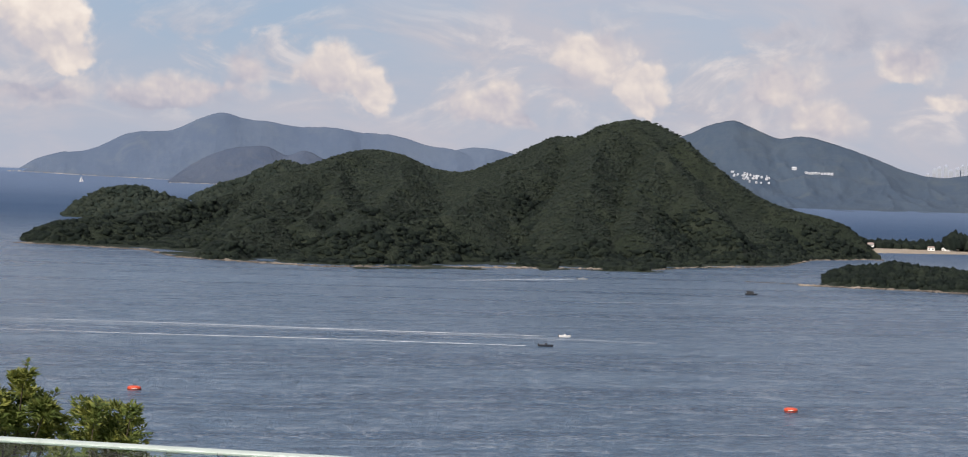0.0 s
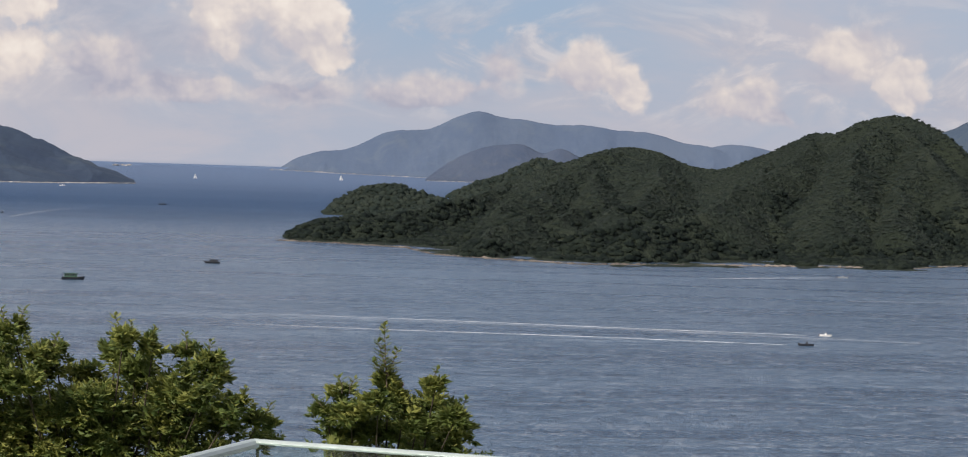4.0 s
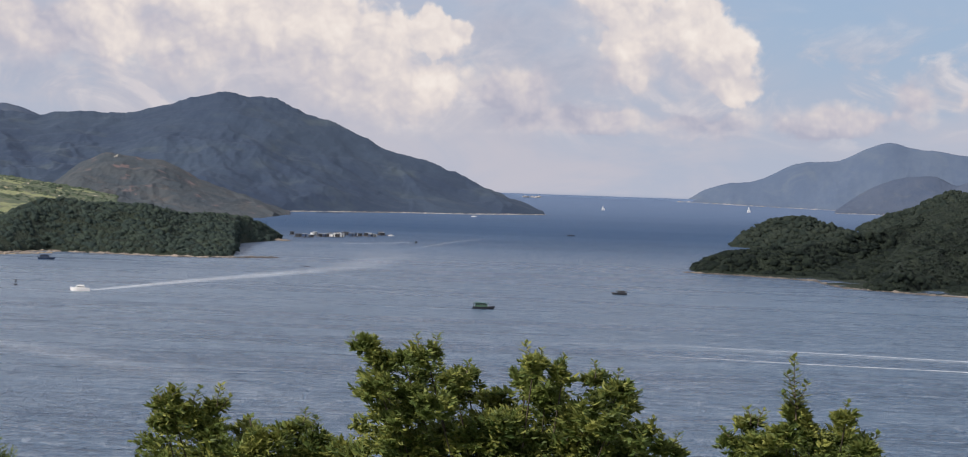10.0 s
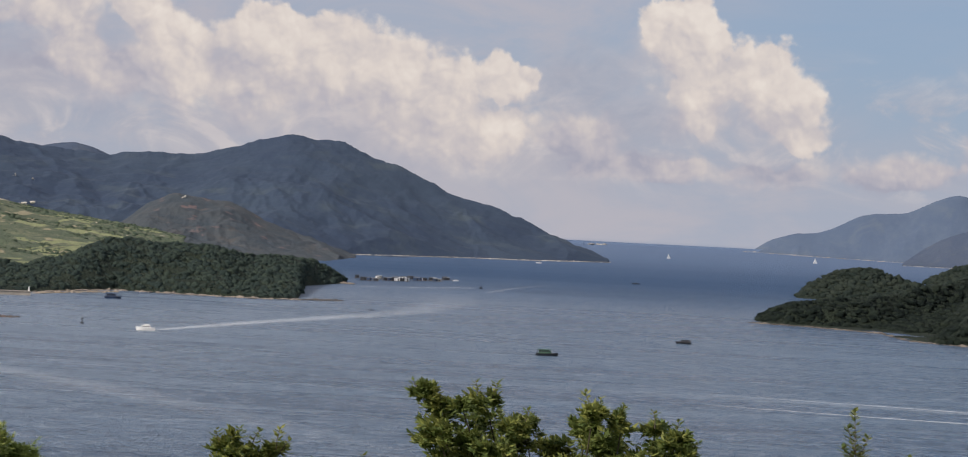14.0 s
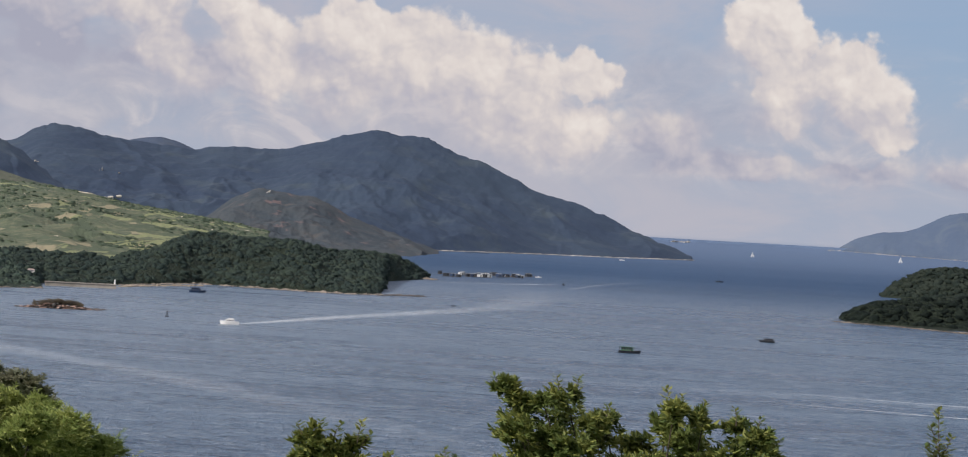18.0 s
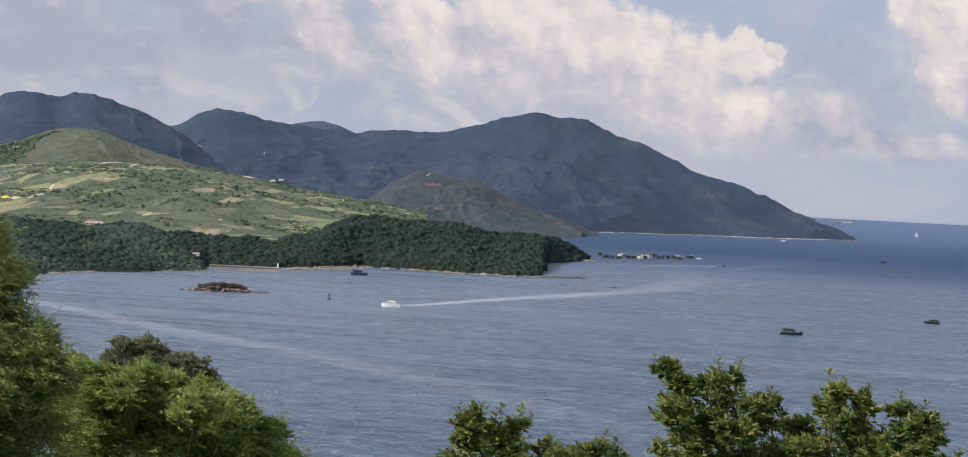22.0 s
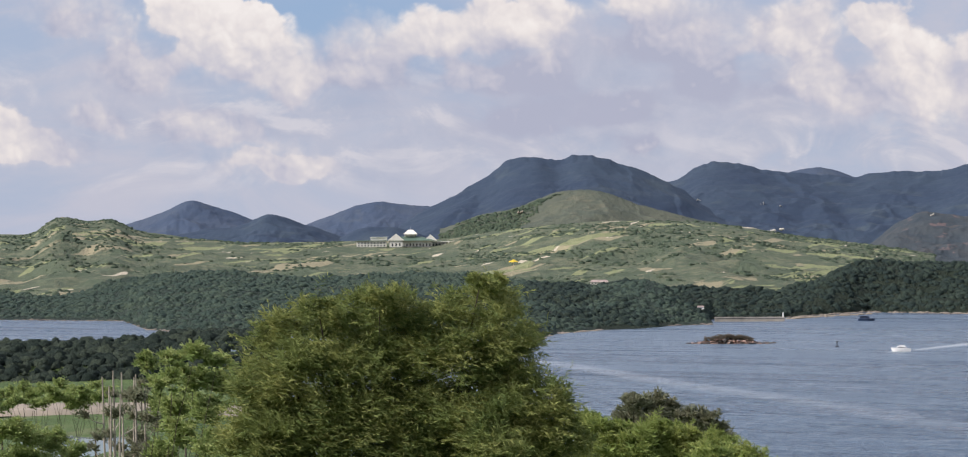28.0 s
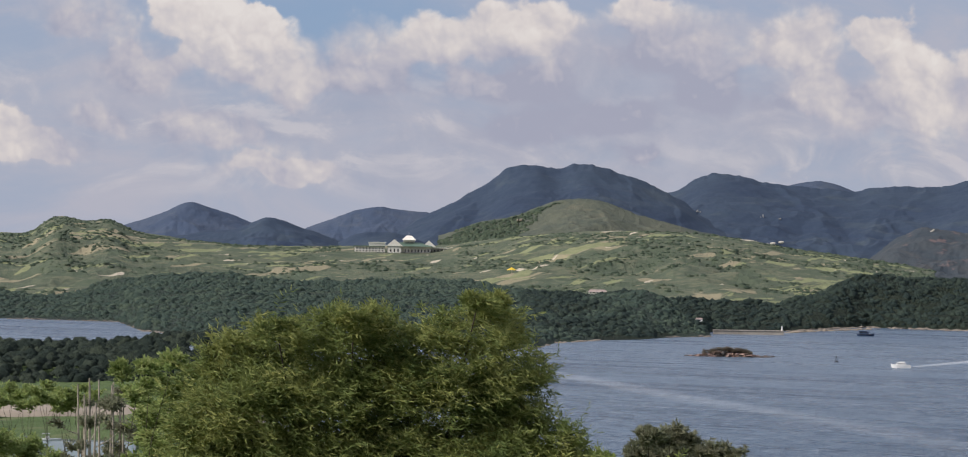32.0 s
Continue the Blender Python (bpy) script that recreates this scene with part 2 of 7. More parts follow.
    tone = n.math("ADD", n.math("MULTIPLY", shade, 0.85), n.math("MULTIPLY_ADD", soft, 0.40, n.math("MULTIPLY_ADD", n.span(t0, 0.35, 0.95), -0.10, -0.20)))
    tone = n.math("ADD", tone, n.math("MULTIPLY_ADD", light, 0.62, -0.44))
    tone = n.math("ADD", tone, n.math("MULTIPLY", grey, -0.30))
    tone = n.math("ADD", tone, n.math("MULTIPLY", n.span(height, 3.0, 0.8), -0.12))
    tone = n.span(tone, 0.02, 0.84, False)
    body = n.ramp(tone, (0.0, (0.43, 0.43, 0.505)), (0.28, (0.555, 0.525, 0.56)), (0.52, (0.67, 0.615, 0.60)), (0.78, (0.82, 0.735, 0.665)), (1.0, (0.91, 0.825, 0.735)))
    seen = n.math("MULTIPLY", mask, n.span(height, 0.4, 1.9))
    full = n.mix(n.math("MULTIPLY", seen, 0.94), clear, body)
    # broken cloud over the rest of the sky
    over = n.noise(n.vec("MULTIPLY", way, (3.0, 3.0, 5.0)), 1.0, 6, 0.6)
    high = n.math("MULTIPLY", n.span(over, 0.38, 0.62), n.span(height, 8.0, 16.0))
    full = n.mix(high, full, (0.74, 0.76, 0.84))
    below = n.span(height, -0.02, -0.25)
    full = n.mix(below, full, (0.20, 0.28, 0.42))
    bg = n.add("ShaderNodeBackground")
    n.put(bg.inputs[0], full)
    bg.inputs[1].default_value = 1.0
    out = n.add("ShaderNodeOutputWorld")
    n.put(out.inputs[0], bg.outputs[0])


make_world()

# ---------------------------------------------------------------- materials
def material(name, build):
    m = bpy.data.materials.new(name)
    m.use_nodes = True
    n = Nodes(m.node_tree)
    bsdf = m.node_tree.nodes["Principled BSDF"]
    build(n, bsdf)
    return m


def coords(n, kind="Object"):
    return n.add("ShaderNodeTexCoord").outputs[kind]


def bump(n, bsdf, height, strength, distance):
    k = n.add("ShaderNodeBump")
    n.put(k.inputs["Strength"], strength)
    n.put(k.inputs["Distance"], distance)
    n.put(k.inputs["Height"], height)
    n.put(bsdf.inputs["Normal"], k.outputs[0])


def paint(name, color, rough=0.5, metal=0.0, grain=8.0, vary=0.12):
    """Painted, plastic or plain surface with slight wear."""
    def build(n, s):
        c = coords(n)
        f = n.noise(c, grain, 5, 0.6)
        f2 = n.noise(c, grain * 0.15, 3, 0.5)
        k = n.math("ADD", n.math("MULTIPLY", f, 0.5), n.math("MULTIPLY", f2, 0.5))
        dark = tuple(v * (1 - vary * 2) for v in color)
        n.put(s.inputs["Base Color"], n.mix(n.span(k, 0.35, 0.65), dark, color))
        n.put(s.inputs["Roughness"], n.math("MULTIPLY_ADD", f, 0.25, rough - 0.12))
        s.inputs["Metallic"].default_value = metal
        bump(n, s, f, 0.08, 0.01)
    return material(name, build)


def sea_build(n, s):
    """Wind ripples at three sizes, calm slicks in long bands, and deeper blue beyond the island. Sky sheen, ripple
    shading and far haze are put into the colour.
    """
    c = coords(n)
    ripple = n.noise(n.vec("MULTIPLY", c, (0.78, 0.60, 0)), 1.0, 4, 0.74, 0.3)
    wave = n.noise(n.vec("MULTIPLY", c, (0.16, 0.20, 0)), 1.0, 4, 0.68, 0.3)
    swell = n.noise(n.vec("MULTIPLY", c, (0.026, 0.072, 0)), 1.0, 5, 0.68, 0.3)
    streak = n.noise(n.vec("MULTIPLY", c, (0.0022, 0.026, 0)), 1.0, 8, 0.70, 0.7)
    thin = n.noise(n.vec("MULTIPLY", n.vec("ADD", c, (700, 90, 0)), (0.0035, 0.075, 0)), 1.0, 6, 0.62, 0.9)
    patch = n.noise(n.vec("MULTIPLY", c, (0.0012, 0.0045, 0)), 1.0, 4, 0.55, 0.8)
    calm = n.span(n.math("MULTIPLY_ADD", streak, 0.7, n.math("MULTIPLY", patch, 0.3)), 0.36, 0.64)
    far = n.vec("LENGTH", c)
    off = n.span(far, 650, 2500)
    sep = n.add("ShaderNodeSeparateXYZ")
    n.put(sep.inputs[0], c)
    # Sky reflected in the western bay, painted in as a paler water colour.
    west_sheen = n.span(sep.outputs[0], -40, -330)
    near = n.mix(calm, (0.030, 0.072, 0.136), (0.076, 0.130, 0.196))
    near = n.mix(n.math("MULTIPLY", west_sheen, 0.82), near, (0.175, 0.232, 0.300))
    near = n.mix(n.math("MULTIPLY", n.span(thin, 0.57, 0.64), 0.75), near, (0.016, 0.048, 0.098))
    # Bright and dark faces of the ripples are painted into the base colour.
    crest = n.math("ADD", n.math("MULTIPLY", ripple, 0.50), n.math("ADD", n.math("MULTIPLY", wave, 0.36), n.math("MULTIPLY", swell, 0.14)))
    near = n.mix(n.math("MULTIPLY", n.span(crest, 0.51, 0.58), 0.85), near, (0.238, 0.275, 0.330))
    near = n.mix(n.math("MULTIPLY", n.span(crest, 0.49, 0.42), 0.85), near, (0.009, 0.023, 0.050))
    # Deeper blue far out, then haze blended into the colour towards the horizon.
    deep_hazed = n.mix(n.span(far, 2200, 4900), n.mix(n.math("MULTIPLY", calm, 0.7), (0.044, 0.082, 0.155), (0.066, 0.108, 0.186)), (0.118, 0.166, 0.258))
    n.put(s.inputs["Base Color"], n.mix(off, near, deep_hazed))
    n.put(s.inputs["Roughness"], n.math("MAXIMUM", n.math("MULTIPLY_ADD", calm, 0.08, 0.24), n.math("MULTIPLY", off, 0.8)))
    n.put(s.inputs["Specular IOR Level"], n.math("MULTIPLY_ADD", off, -0.28, 0.40))
    s.inputs["IOR"].default_value = 1.33
    h = n.math("ADD", n.math("MULTIPLY", ripple, 0.8), n.math("ADD", n.math("MULTIPLY", wave, 1.8), n.math("MULTIPLY", swell, 2.0)))
    bump(n, s, h, n.math("MULTIPLY_ADD", calm, -0.25, 1.0), 2.2)


SEA = material("sea_water", sea_build)


def land_build(dark, mid, pale, rock, scale=0.02, bare=0.62, grain=0.25, relief=1.0):
    """Hillside: scrub in two greens with paler grass, and bare earth on a few patches."""
    def build(n, s):
        c = coords(n)
        big = n.noise(c, scale, 6, 0.6, 0.4)
        fine = n.noise(c, grain, 6, 0.68)
        mixed = n.math("ADD", n.math("MULTIPLY", big, 0.6), n.math("MULTIPLY", fine, 0.4))
        col = n.mix(n.span(mixed, 0.38, 0.60), dark, mid)
        col = n.mix(n.math("MULTIPLY", n.span(n.noise(c, scale * 2.3, 6, 0.62, 0.6), 0.52, 0.70), 0.8), col, pale)
        col = n.mix(n.span(n.noise(c, scale * 3.1, 7, 0.68), bare, bare + 0.07), col, rock)
        n.put(s.inputs["Base Color"], col)
        s.inputs["Roughness"].default_value = 0.9
        s.inputs["Specular IOR Level"].default_value = 0.15
        bump(n, s, fine, relief, 6.0)
    return build


def golf_build(n, s):
    """Mown fairways, dry grass and bunkers between rough and scrub."""
    c = coords(n)
    fine = n.noise(c, 0.16, 7, 0.72)
    tuft = n.noise(c, 0.055, 6, 0.66, 0.3)
    col = n.mix(n.span(n.math("ADD", n.math("MULTIPLY", fine, 0.5), n.math("MULTIPLY", tuft, 0.5)), 0.40, 0.60), (0.092, 0.112, 0.077), (0.168, 0.174, 0.112))
    scrub = n.noise(n.vec("MULTIPLY", n.vec("ADD", c, (90, 40, 0)), (1.0, 0.5, 0.0)), 0.030, 7, 0.68, 0.4)
    col = n.mix(n.math("MULTIPLY", n.span(scrub, 0.47, 0.55), 0.85), col, n.mix(fine, (0.070, 0.096, 0.066), (0.118, 0.140, 0.088)))
    fair = n.noise(n.vec("MULTIPLY", c, (1.0, 0.24, 0.0)), 0.022, 3, 0.50, 1.2)
    col = n.mix(n.math("MULTIPLY", n.span(fair, 0.590, 0.610), 0.90), col, n.mix(n.span(fine, 0.3, 0.7), (0.215, 0.240, 0.120), (0.300, 0.305, 0.160)))
    dry = n.noise(n.vec("MULTIPLY", n.vec("ADD", c, (310, 170, 0)), (1.0, 0.20, 0.0)), 0.026, 3, 0.50, 1.0)
    col = n.mix(n.math("MULTIPLY", n.span(dry, 0.605, 0.630), 0.80), col, n.mix(fine, (0.30, 0.265, 0.17), (0.40, 0.34, 0.22)))
    sand = n.noise(n.vec("MULTIPLY", c, (1.0, 0.26, 0.0)), 0.06, 2, 0.45, 0.6)
    col = n.mix(n.span(sand, 0.70, 0.715), col, (0.565, 0.492, 0.374))
    n.put(s.inputs["Base Color"], col)
    s.inputs["Roughness"].default_value = 0.9
    s.inputs["Specular IOR Level"].default_value = 0.1
    bump(n, s, fine, 0.8, 4.0)


GOLF = material("golf_turf", golf_build)
WOOD_FLOOR = material("wooded_slope", land_build((0.022, 0.032, 0.024), (0.036, 0.048, 0.031), (0.050, 0.062, 0.042), (0.16, 0.13, 0.09), 0.02, 0.82, 0.5))
# Distance haze is mixed into these hill colours; HILL_DARK also carries cloud shade.
HILL_DARK = material("dark_hazed_hillside", land_build((0.030, 0.045, 0.076), (0.041, 0.059, 0.088), (0.060, 0.078, 0.094), (0.085, 0.090, 0.10), 0.004, 0.80, 0.07, 0.25))
HILL_FAR = material("far_hazed_hillside", land_build((0.076, 0.104, 0.158), (0.090, 0.118, 0.168), (0.100, 0.126, 0.166), (0.14, 0.14, 0.16), 0.006, 0.78, 0.06, 0.25))
# Copy of HILL_FAR with less haze in its colour, for a nearer hill.
HILL_EAST = material("east_hazed_hillside", land_build((0.044, 0.066, 0.100), (0.056, 0.078, 0.108), (0.068, 0.088, 0.108), (0.11, 0.11, 0.12), 0.006, 0.78, 0.06, 0.3))
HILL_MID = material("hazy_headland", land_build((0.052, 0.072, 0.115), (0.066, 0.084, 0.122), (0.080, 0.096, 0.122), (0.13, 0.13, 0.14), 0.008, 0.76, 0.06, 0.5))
HILL_GRASS = material("grassy_hillside", land_build((0.072, 0.086, 0.068), (0.108, 0.114, 0.082), (0.150, 0.142, 0.098), (0.20, 0.17, 0.13), 0.012, 0.68, 0.10, 0.6))
HILL_BROWN = material("bare_hillside", land_build((0.042, 0.054, 0.066), (0.058, 0.066, 0.072), (0.084, 0.080, 0.076), (0.135, 0.102, 0.100), 0.011, 0.58, 0.08, 0.5))


def leaf_build(dark, mid, tip, gloss=0.62, clump_scale=1.1):
    """Leaves: dark and bright foliage in clumps, each leaf slightly its own."""
    def build(n, s):
        info = n.add("ShaderNodeNewGeometry").outputs["Random Per Island"]
        c = coords(n)
        clump = n.noise(c, clump_scale, 4, 0.6)
        col = n.mix(n.span(n.math("MULTIPLY_ADD", info, 0.16, clump), 0.40, 0.68), dark, mid)
        col = n.mix(n.span(n.math("ADD", n.math("MULTIPLY", info, 0.35), n.math("MULTIPLY", n.noise(n.vec("ADD", c, (9, 4, 2)), clump_scale * 1.3, 3, 0.5), 1.2)), 0.70, 1.00), col, tip)
        n.put(s.inputs["Base Color"], col)
        s.inputs["Roughness"].default_value = gloss
        s.inputs["Specular IOR Level"].default_value = 0.16
        t = n.add("ShaderNodeBsdfTranslucent")
        n.put(t.inputs[0], n.mix(0.5, col, tip))
        m = n.add("ShaderNodeMixShader")
        m.inputs[0].default_value = 0.36
        n.put(m.inputs[1], s.outputs[0])
        n.put(m.inputs[2], t.outputs[0])
        out = next(k for k in n.tree.nodes if k.type == "OUTPUT_MATERIAL")
        n.put(out.inputs[0], m.outputs[0])
    return build


def canopy_build(dark, mid, tip, fine=0.8):
    """Crowns of distant trees: a tone for each crown, broken up by leaf masses and painted shade in the gaps between
    them.
    """
    def build(n, s):
        info = n.add("ShaderNodeNewGeometry").outputs["Random Per Island"]
        c = coords(n)
        f = n.noise(c, fine, 7, 0.75)
        wide = n.noise(c, 0.03, 6, 0.65)
        col = n.mix(n.span(n.math("ADD", n.math("MULTIPLY", f, 0.75), n.math("MULTIPLY", info, 0.25)), 0.38, 0.66), dark, mid)
        col = n.mix(n.math("MULTIPLY", n.span(n.math("ADD", n.math("MULTIPLY", info, 0.35), n.math("MULTIPLY", wide, 1.0)), 0.55, 0.95), 0.85), col, n.mix(n.span(f, 0.35, 0.65), mid, tip))
        n.put(s.inputs["Base Color"], col)
        s.inputs["Roughness"].default_value = 0.9
        s.inputs["Specular IOR Level"].default_value = 0.08
        bump(n, s, f, 0.9, 2.0)
    return build


# Island crowns: darker low down, paler on the upper slopes.
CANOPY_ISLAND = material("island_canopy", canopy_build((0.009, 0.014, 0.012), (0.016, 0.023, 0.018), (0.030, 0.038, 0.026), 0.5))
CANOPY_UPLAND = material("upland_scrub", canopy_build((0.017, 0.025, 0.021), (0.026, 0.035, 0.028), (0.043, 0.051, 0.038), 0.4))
# Haze is mixed into both canopies; the ridge copy is lightened for stronger sun.
CANOPY_SHORE = material("shore_canopy", canopy_build((0.026, 0.039, 0.035), (0.037, 0.052, 0.042), (0.058, 0.075, 0.053), 0.5))
CANOPY_RIDGE = material("sunlit_ridge_canopy", canopy_build((0.048, 0.070, 0.058), (0.062, 0.087, 0.066), (0.092, 0.116, 0.078), 0.5))
# Wooded-slope floor, lightened in colour to go with the sunlit ridge canopy.
RIDGE_FLOOR = material("ridge_undergrowth", land_build((0.040, 0.058, 0.047), (0.055, 0.076, 0.058), (0.076, 0.096, 0.066), (0.16, 0.13, 0.09), 0.02, 0.82, 0.5))
CANOPY_NEAR = material("inlet_canopy", canopy_build((0.026, 0.037, 0.030), (0.045, 0.058, 0.043), (0.075, 0.090, 0.060)))
NEAR_GRASS = material("lush_field_grass", land_build((0.070, 0.110, 0.040), (0.115, 0.160, 0.060), (0.170, 0.190, 0.090), (0.22, 0.18, 0.12), 0.03, 0.70, 0.4, 0.6))
CANOPY_GOLF = material("scrub_canopy", canopy_build((0.060, 0.084, 0.058), (0.086, 0.112, 0.072), (0.125, 0.145, 0.090)))
LEAF_SHRUB = material("shrub_leaf", leaf_build((0.058, 0.092, 0.028), (0.130, 0.170, 0.048), (0.27, 0.28, 0.075), 0.5, 3.2))
LEAF_FINE = material("willow_leaf", leaf_build((0.104, 0.148, 0.044), (0.190, 0.232, 0.070), (0.34, 0.35, 0.115)))
LEAF_BRIGHT = material("bright_leaf", leaf_build((0.15, 0.21, 0.055), (0.25, 0.31, 0.085), (0.40, 0.43, 0.14)))
LEAF_PALE = material("pale_leaf", leaf_build((0.16, 0.225, 0.070), (0.25, 0.32, 0.095), (0.38, 0.42, 0.16)))
LEAF_DULL = material("dull_leaf", leaf_build((0.12, 0.135, 0.080), (0.18, 0.195, 0.115), (0.27, 0.26, 0.165)))
BARK = paint("bark", (0.11, 0.085, 0.06), 0.9, 0, 30, 0.3)


# ---------------------------------------------------------------- mesh helpers
def polar(bearing, dist):
    a = np.radians(bearing)
    return dist * np.sin(a), dist * np.cos(a)


RNG = np.random.RandomState(7)
TABLE = RNG.rand(256, 256)


def lattice(x, y, seed=0):
    xi, yi = np.floor(x).astype(int), np.floor(y).astype(int)
    fx, fy = x - xi, y - yi
    fx, fy = fx * fx * (3 - 2 * fx), fy * fy * (3 - 2 * fy)
    xi, yi = xi + seed * 37, yi + seed * 91

    def g(i, j):
        return TABLE[i % 256, j % 256]
    return (g(xi, yi) * (1 - fx) + g(xi + 1, yi) * fx) * (1 - fy) + (g(xi, yi + 1) * (1 - fx) + g(xi + 1, yi + 1) * fx) * fy


def fbm(x, y, size, octaves=5, seed=0, ridged=False):
    total, amp, norm = 0.0, 1.0, 0.0
    for k in range(octaves):
        v = lattice(x / size, y / size, seed + k)
        if ridged:
            v = 1 - np.abs(2 * v - 1)
        total = total + amp * v
        norm += amp
        amp *= 0.5
        size *= 0.47
    return total / norm


def quick_mesh(name, verts, faces, mat, smooth=True):
    """A mesh from vertex and face arrays (all faces with the same number of corners)."""
    verts, faces = np.asarray(verts, np.float32), np.asarray(faces, np.int32)
    me = bpy.data.meshes.new(name)
    me.vertices.add(len(verts))
    me.vertices.foreach_set("co", verts.ravel())
    k = faces.shape[1]
    me.loops.add(faces.size)
    me.loops.foreach_set("vertex_index", faces.ravel())
    me.polygons.add(len(faces))
    me.polygons.foreach_set("loop_start", np.arange(len(faces), dtype=np.int32) * k)
    me.polygons.foreach_set("use_smooth", np.full(len(faces), smooth))
    me.update(calc_edges=True)
    me.validate()
    if mat:
        me.materials.append(mat)
    return me


def part(name, bm, mat, parent, label=""):
    """Links a bmesh (or a ready mesh) as one mesh object under a thing or a part."""
    if isinstance(bm, bmesh.types.BMesh):
        me = bpy.data.meshes.new(name)
        bm.to_mesh(me)
        bm.free()
        me.materials.append(mat)
    else:
        me = bm
    ob = new(name, me)
    ob.parent = parent
    return tagged(ob, label)


# ---------------------------------------------------------------- sea
def squeezed(d):
    """Distances past 2.5 km draw together, so that the horizon lies within reach."""
    d = np.asarray(d, float)
    return np.where(d < 2500, d, 2500 + 2400 * (1 - np.exp(-np.maximum(d - 2500, 0) / 2400)))


def sea_level(dist):
    """Height of the water at a drawn distance: level, and lifted to the horizon in the squeezed part."""
    dist = np.asarray(dist, float)
    true = np.where(dist < 2500, dist, 2500 - 2400 * np.log(np.maximum(1 - (dist - 2500) / 2400, 1e-9)))
    return H0 * (1 - np.where(dist < 2500, 1.0, dist / np.maximum(true, 1)))


def polar_sheet(bearings, dists, height):
    B, D = np.meshgrid(bearings, dists)
    X, Y = polar(B, D)
    Z = height(B, D, X, Y)
    nb, nd = len(bearings), len(dists)
    i = np.arange(nd - 1)[:, None] * nb + np.arange(nb - 1)[None, :]
    F = np.stack([i, i + 1, i + nb + 1, i + nb], -1).reshape(-1, 4)
    return np.stack([X, Y, Z], -1).reshape(-1, 3), F


V, F = polar_sheet(np.arange(-180, 180.1, 1.5), np.concatenate([[20, 200, 400, 800, 1200, 1600, 2000, 2500], squeezed(np.geomspace(2700, 26000, 34))]),
                   lambda B, D, X, Y: sea_level(D))
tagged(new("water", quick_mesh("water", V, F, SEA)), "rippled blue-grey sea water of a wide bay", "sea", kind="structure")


# ---------------------------------------------------------------- hills
def smooth_profile(x, xs, ys, out=-30.0):
    """A smooth curve through the rows, out beyond their ends."""
    slope = np.gradient(ys, xs)
    i = np.clip(np.searchsorted(xs, x) - 1, 0, len(xs) - 2)
    w = xs[i + 1] - xs[i]
    t = np.clip((x - xs[i]) / w, 0, 1)
    y = ys[i] * (1 + 2 * t) * (1 - t) ** 2 + ys[i + 1] * t * t * (3 - 2 * t) + w * (slope[i] * t * (1 - t) ** 2 + slope[i + 1] * t * t * (t - 1))
    return np.where((x < xs[0]) | (x > xs[-1]), out, y)


def spur_lines(crest, shore, every, swing, seed):
    """Spurs that run from a crest down to its shore, each with side branches: rows of (bearing, distance, height)."""
    r = np.random.RandomState(seed)
    cb, cd, ch = np.array(crest).T
    sb, sd = np.array(shore).T
    lines = []
    b0 = cb[0] + every * 0.6
    while b0 < cb[-1] - every * 0.3:
        d0, h0, near = np.interp(b0, cb, cd), np.interp(b0, cb, ch), np.interp(b0, sb, sd)
        base = float(sea_level(near))
        turn, bend = r.normal() * swing, r.normal() * swing * 0.5
        pts = []
        for u in (0.0, 0.2, 0.42, 0.66, 0.9):
            pts.append((b0 + turn * u + bend * math.sin(u * 5), d0 + (near - d0) * u, base + (h0 - base) * (1 - u) ** 1.25 * (1 - 0.03 * (u > 0))))
        lines.append(pts)
        for k in (1, 2, 3):
            for side in (-1, 1):
                if r.rand() < 0.75:
                    b1, d1, h1 = pts[k]
                    run = every * r.uniform(0.3, 0.6) * side
                    lines.append([(b1, d1, h1), (b1 + run, d1 + (near - d1) * 0.35, base + (h1 - base) * 0.62), (b1 + run * 1.3, d1 + (near - d1) * 0.6, base + (h1 - base) * 0.3)])
        b0 += every * r.uniform(0.7, 1.3)
    return lines


def spur_field(X, Y, lines, slope, size, seed):
    """Height of sharp-backed spurs with straight flanks."""
    WX = X + (fbm(X, Y, size, 4, seed + 21) - 0.5) * size * 0.55
    WY = Y + (fbm(X, Y, size, 4, seed + 25) - 0.5) * size * 0.55
    z = np.full(X.shape, -99.0)
    for line in lines:
        pts = [(*polar(b0, d0), h0) for b0, d0, h0 in line]
        for (x0, y0, h0), (x1, y1, h1) in zip(pts, pts[1:]):
            dx, dy = x1 - x0, y1 - y0
            u = np.clip(((WX - x0) * dx + (WY - y0) * dy) / (dx * dx + dy * dy), 0, 1)
            z = np.maximum(z, h0 + (h1 - h0) * u - slope * np.hypot(WX - x0 - u * dx, WY - y0 - u * dy))
    return z


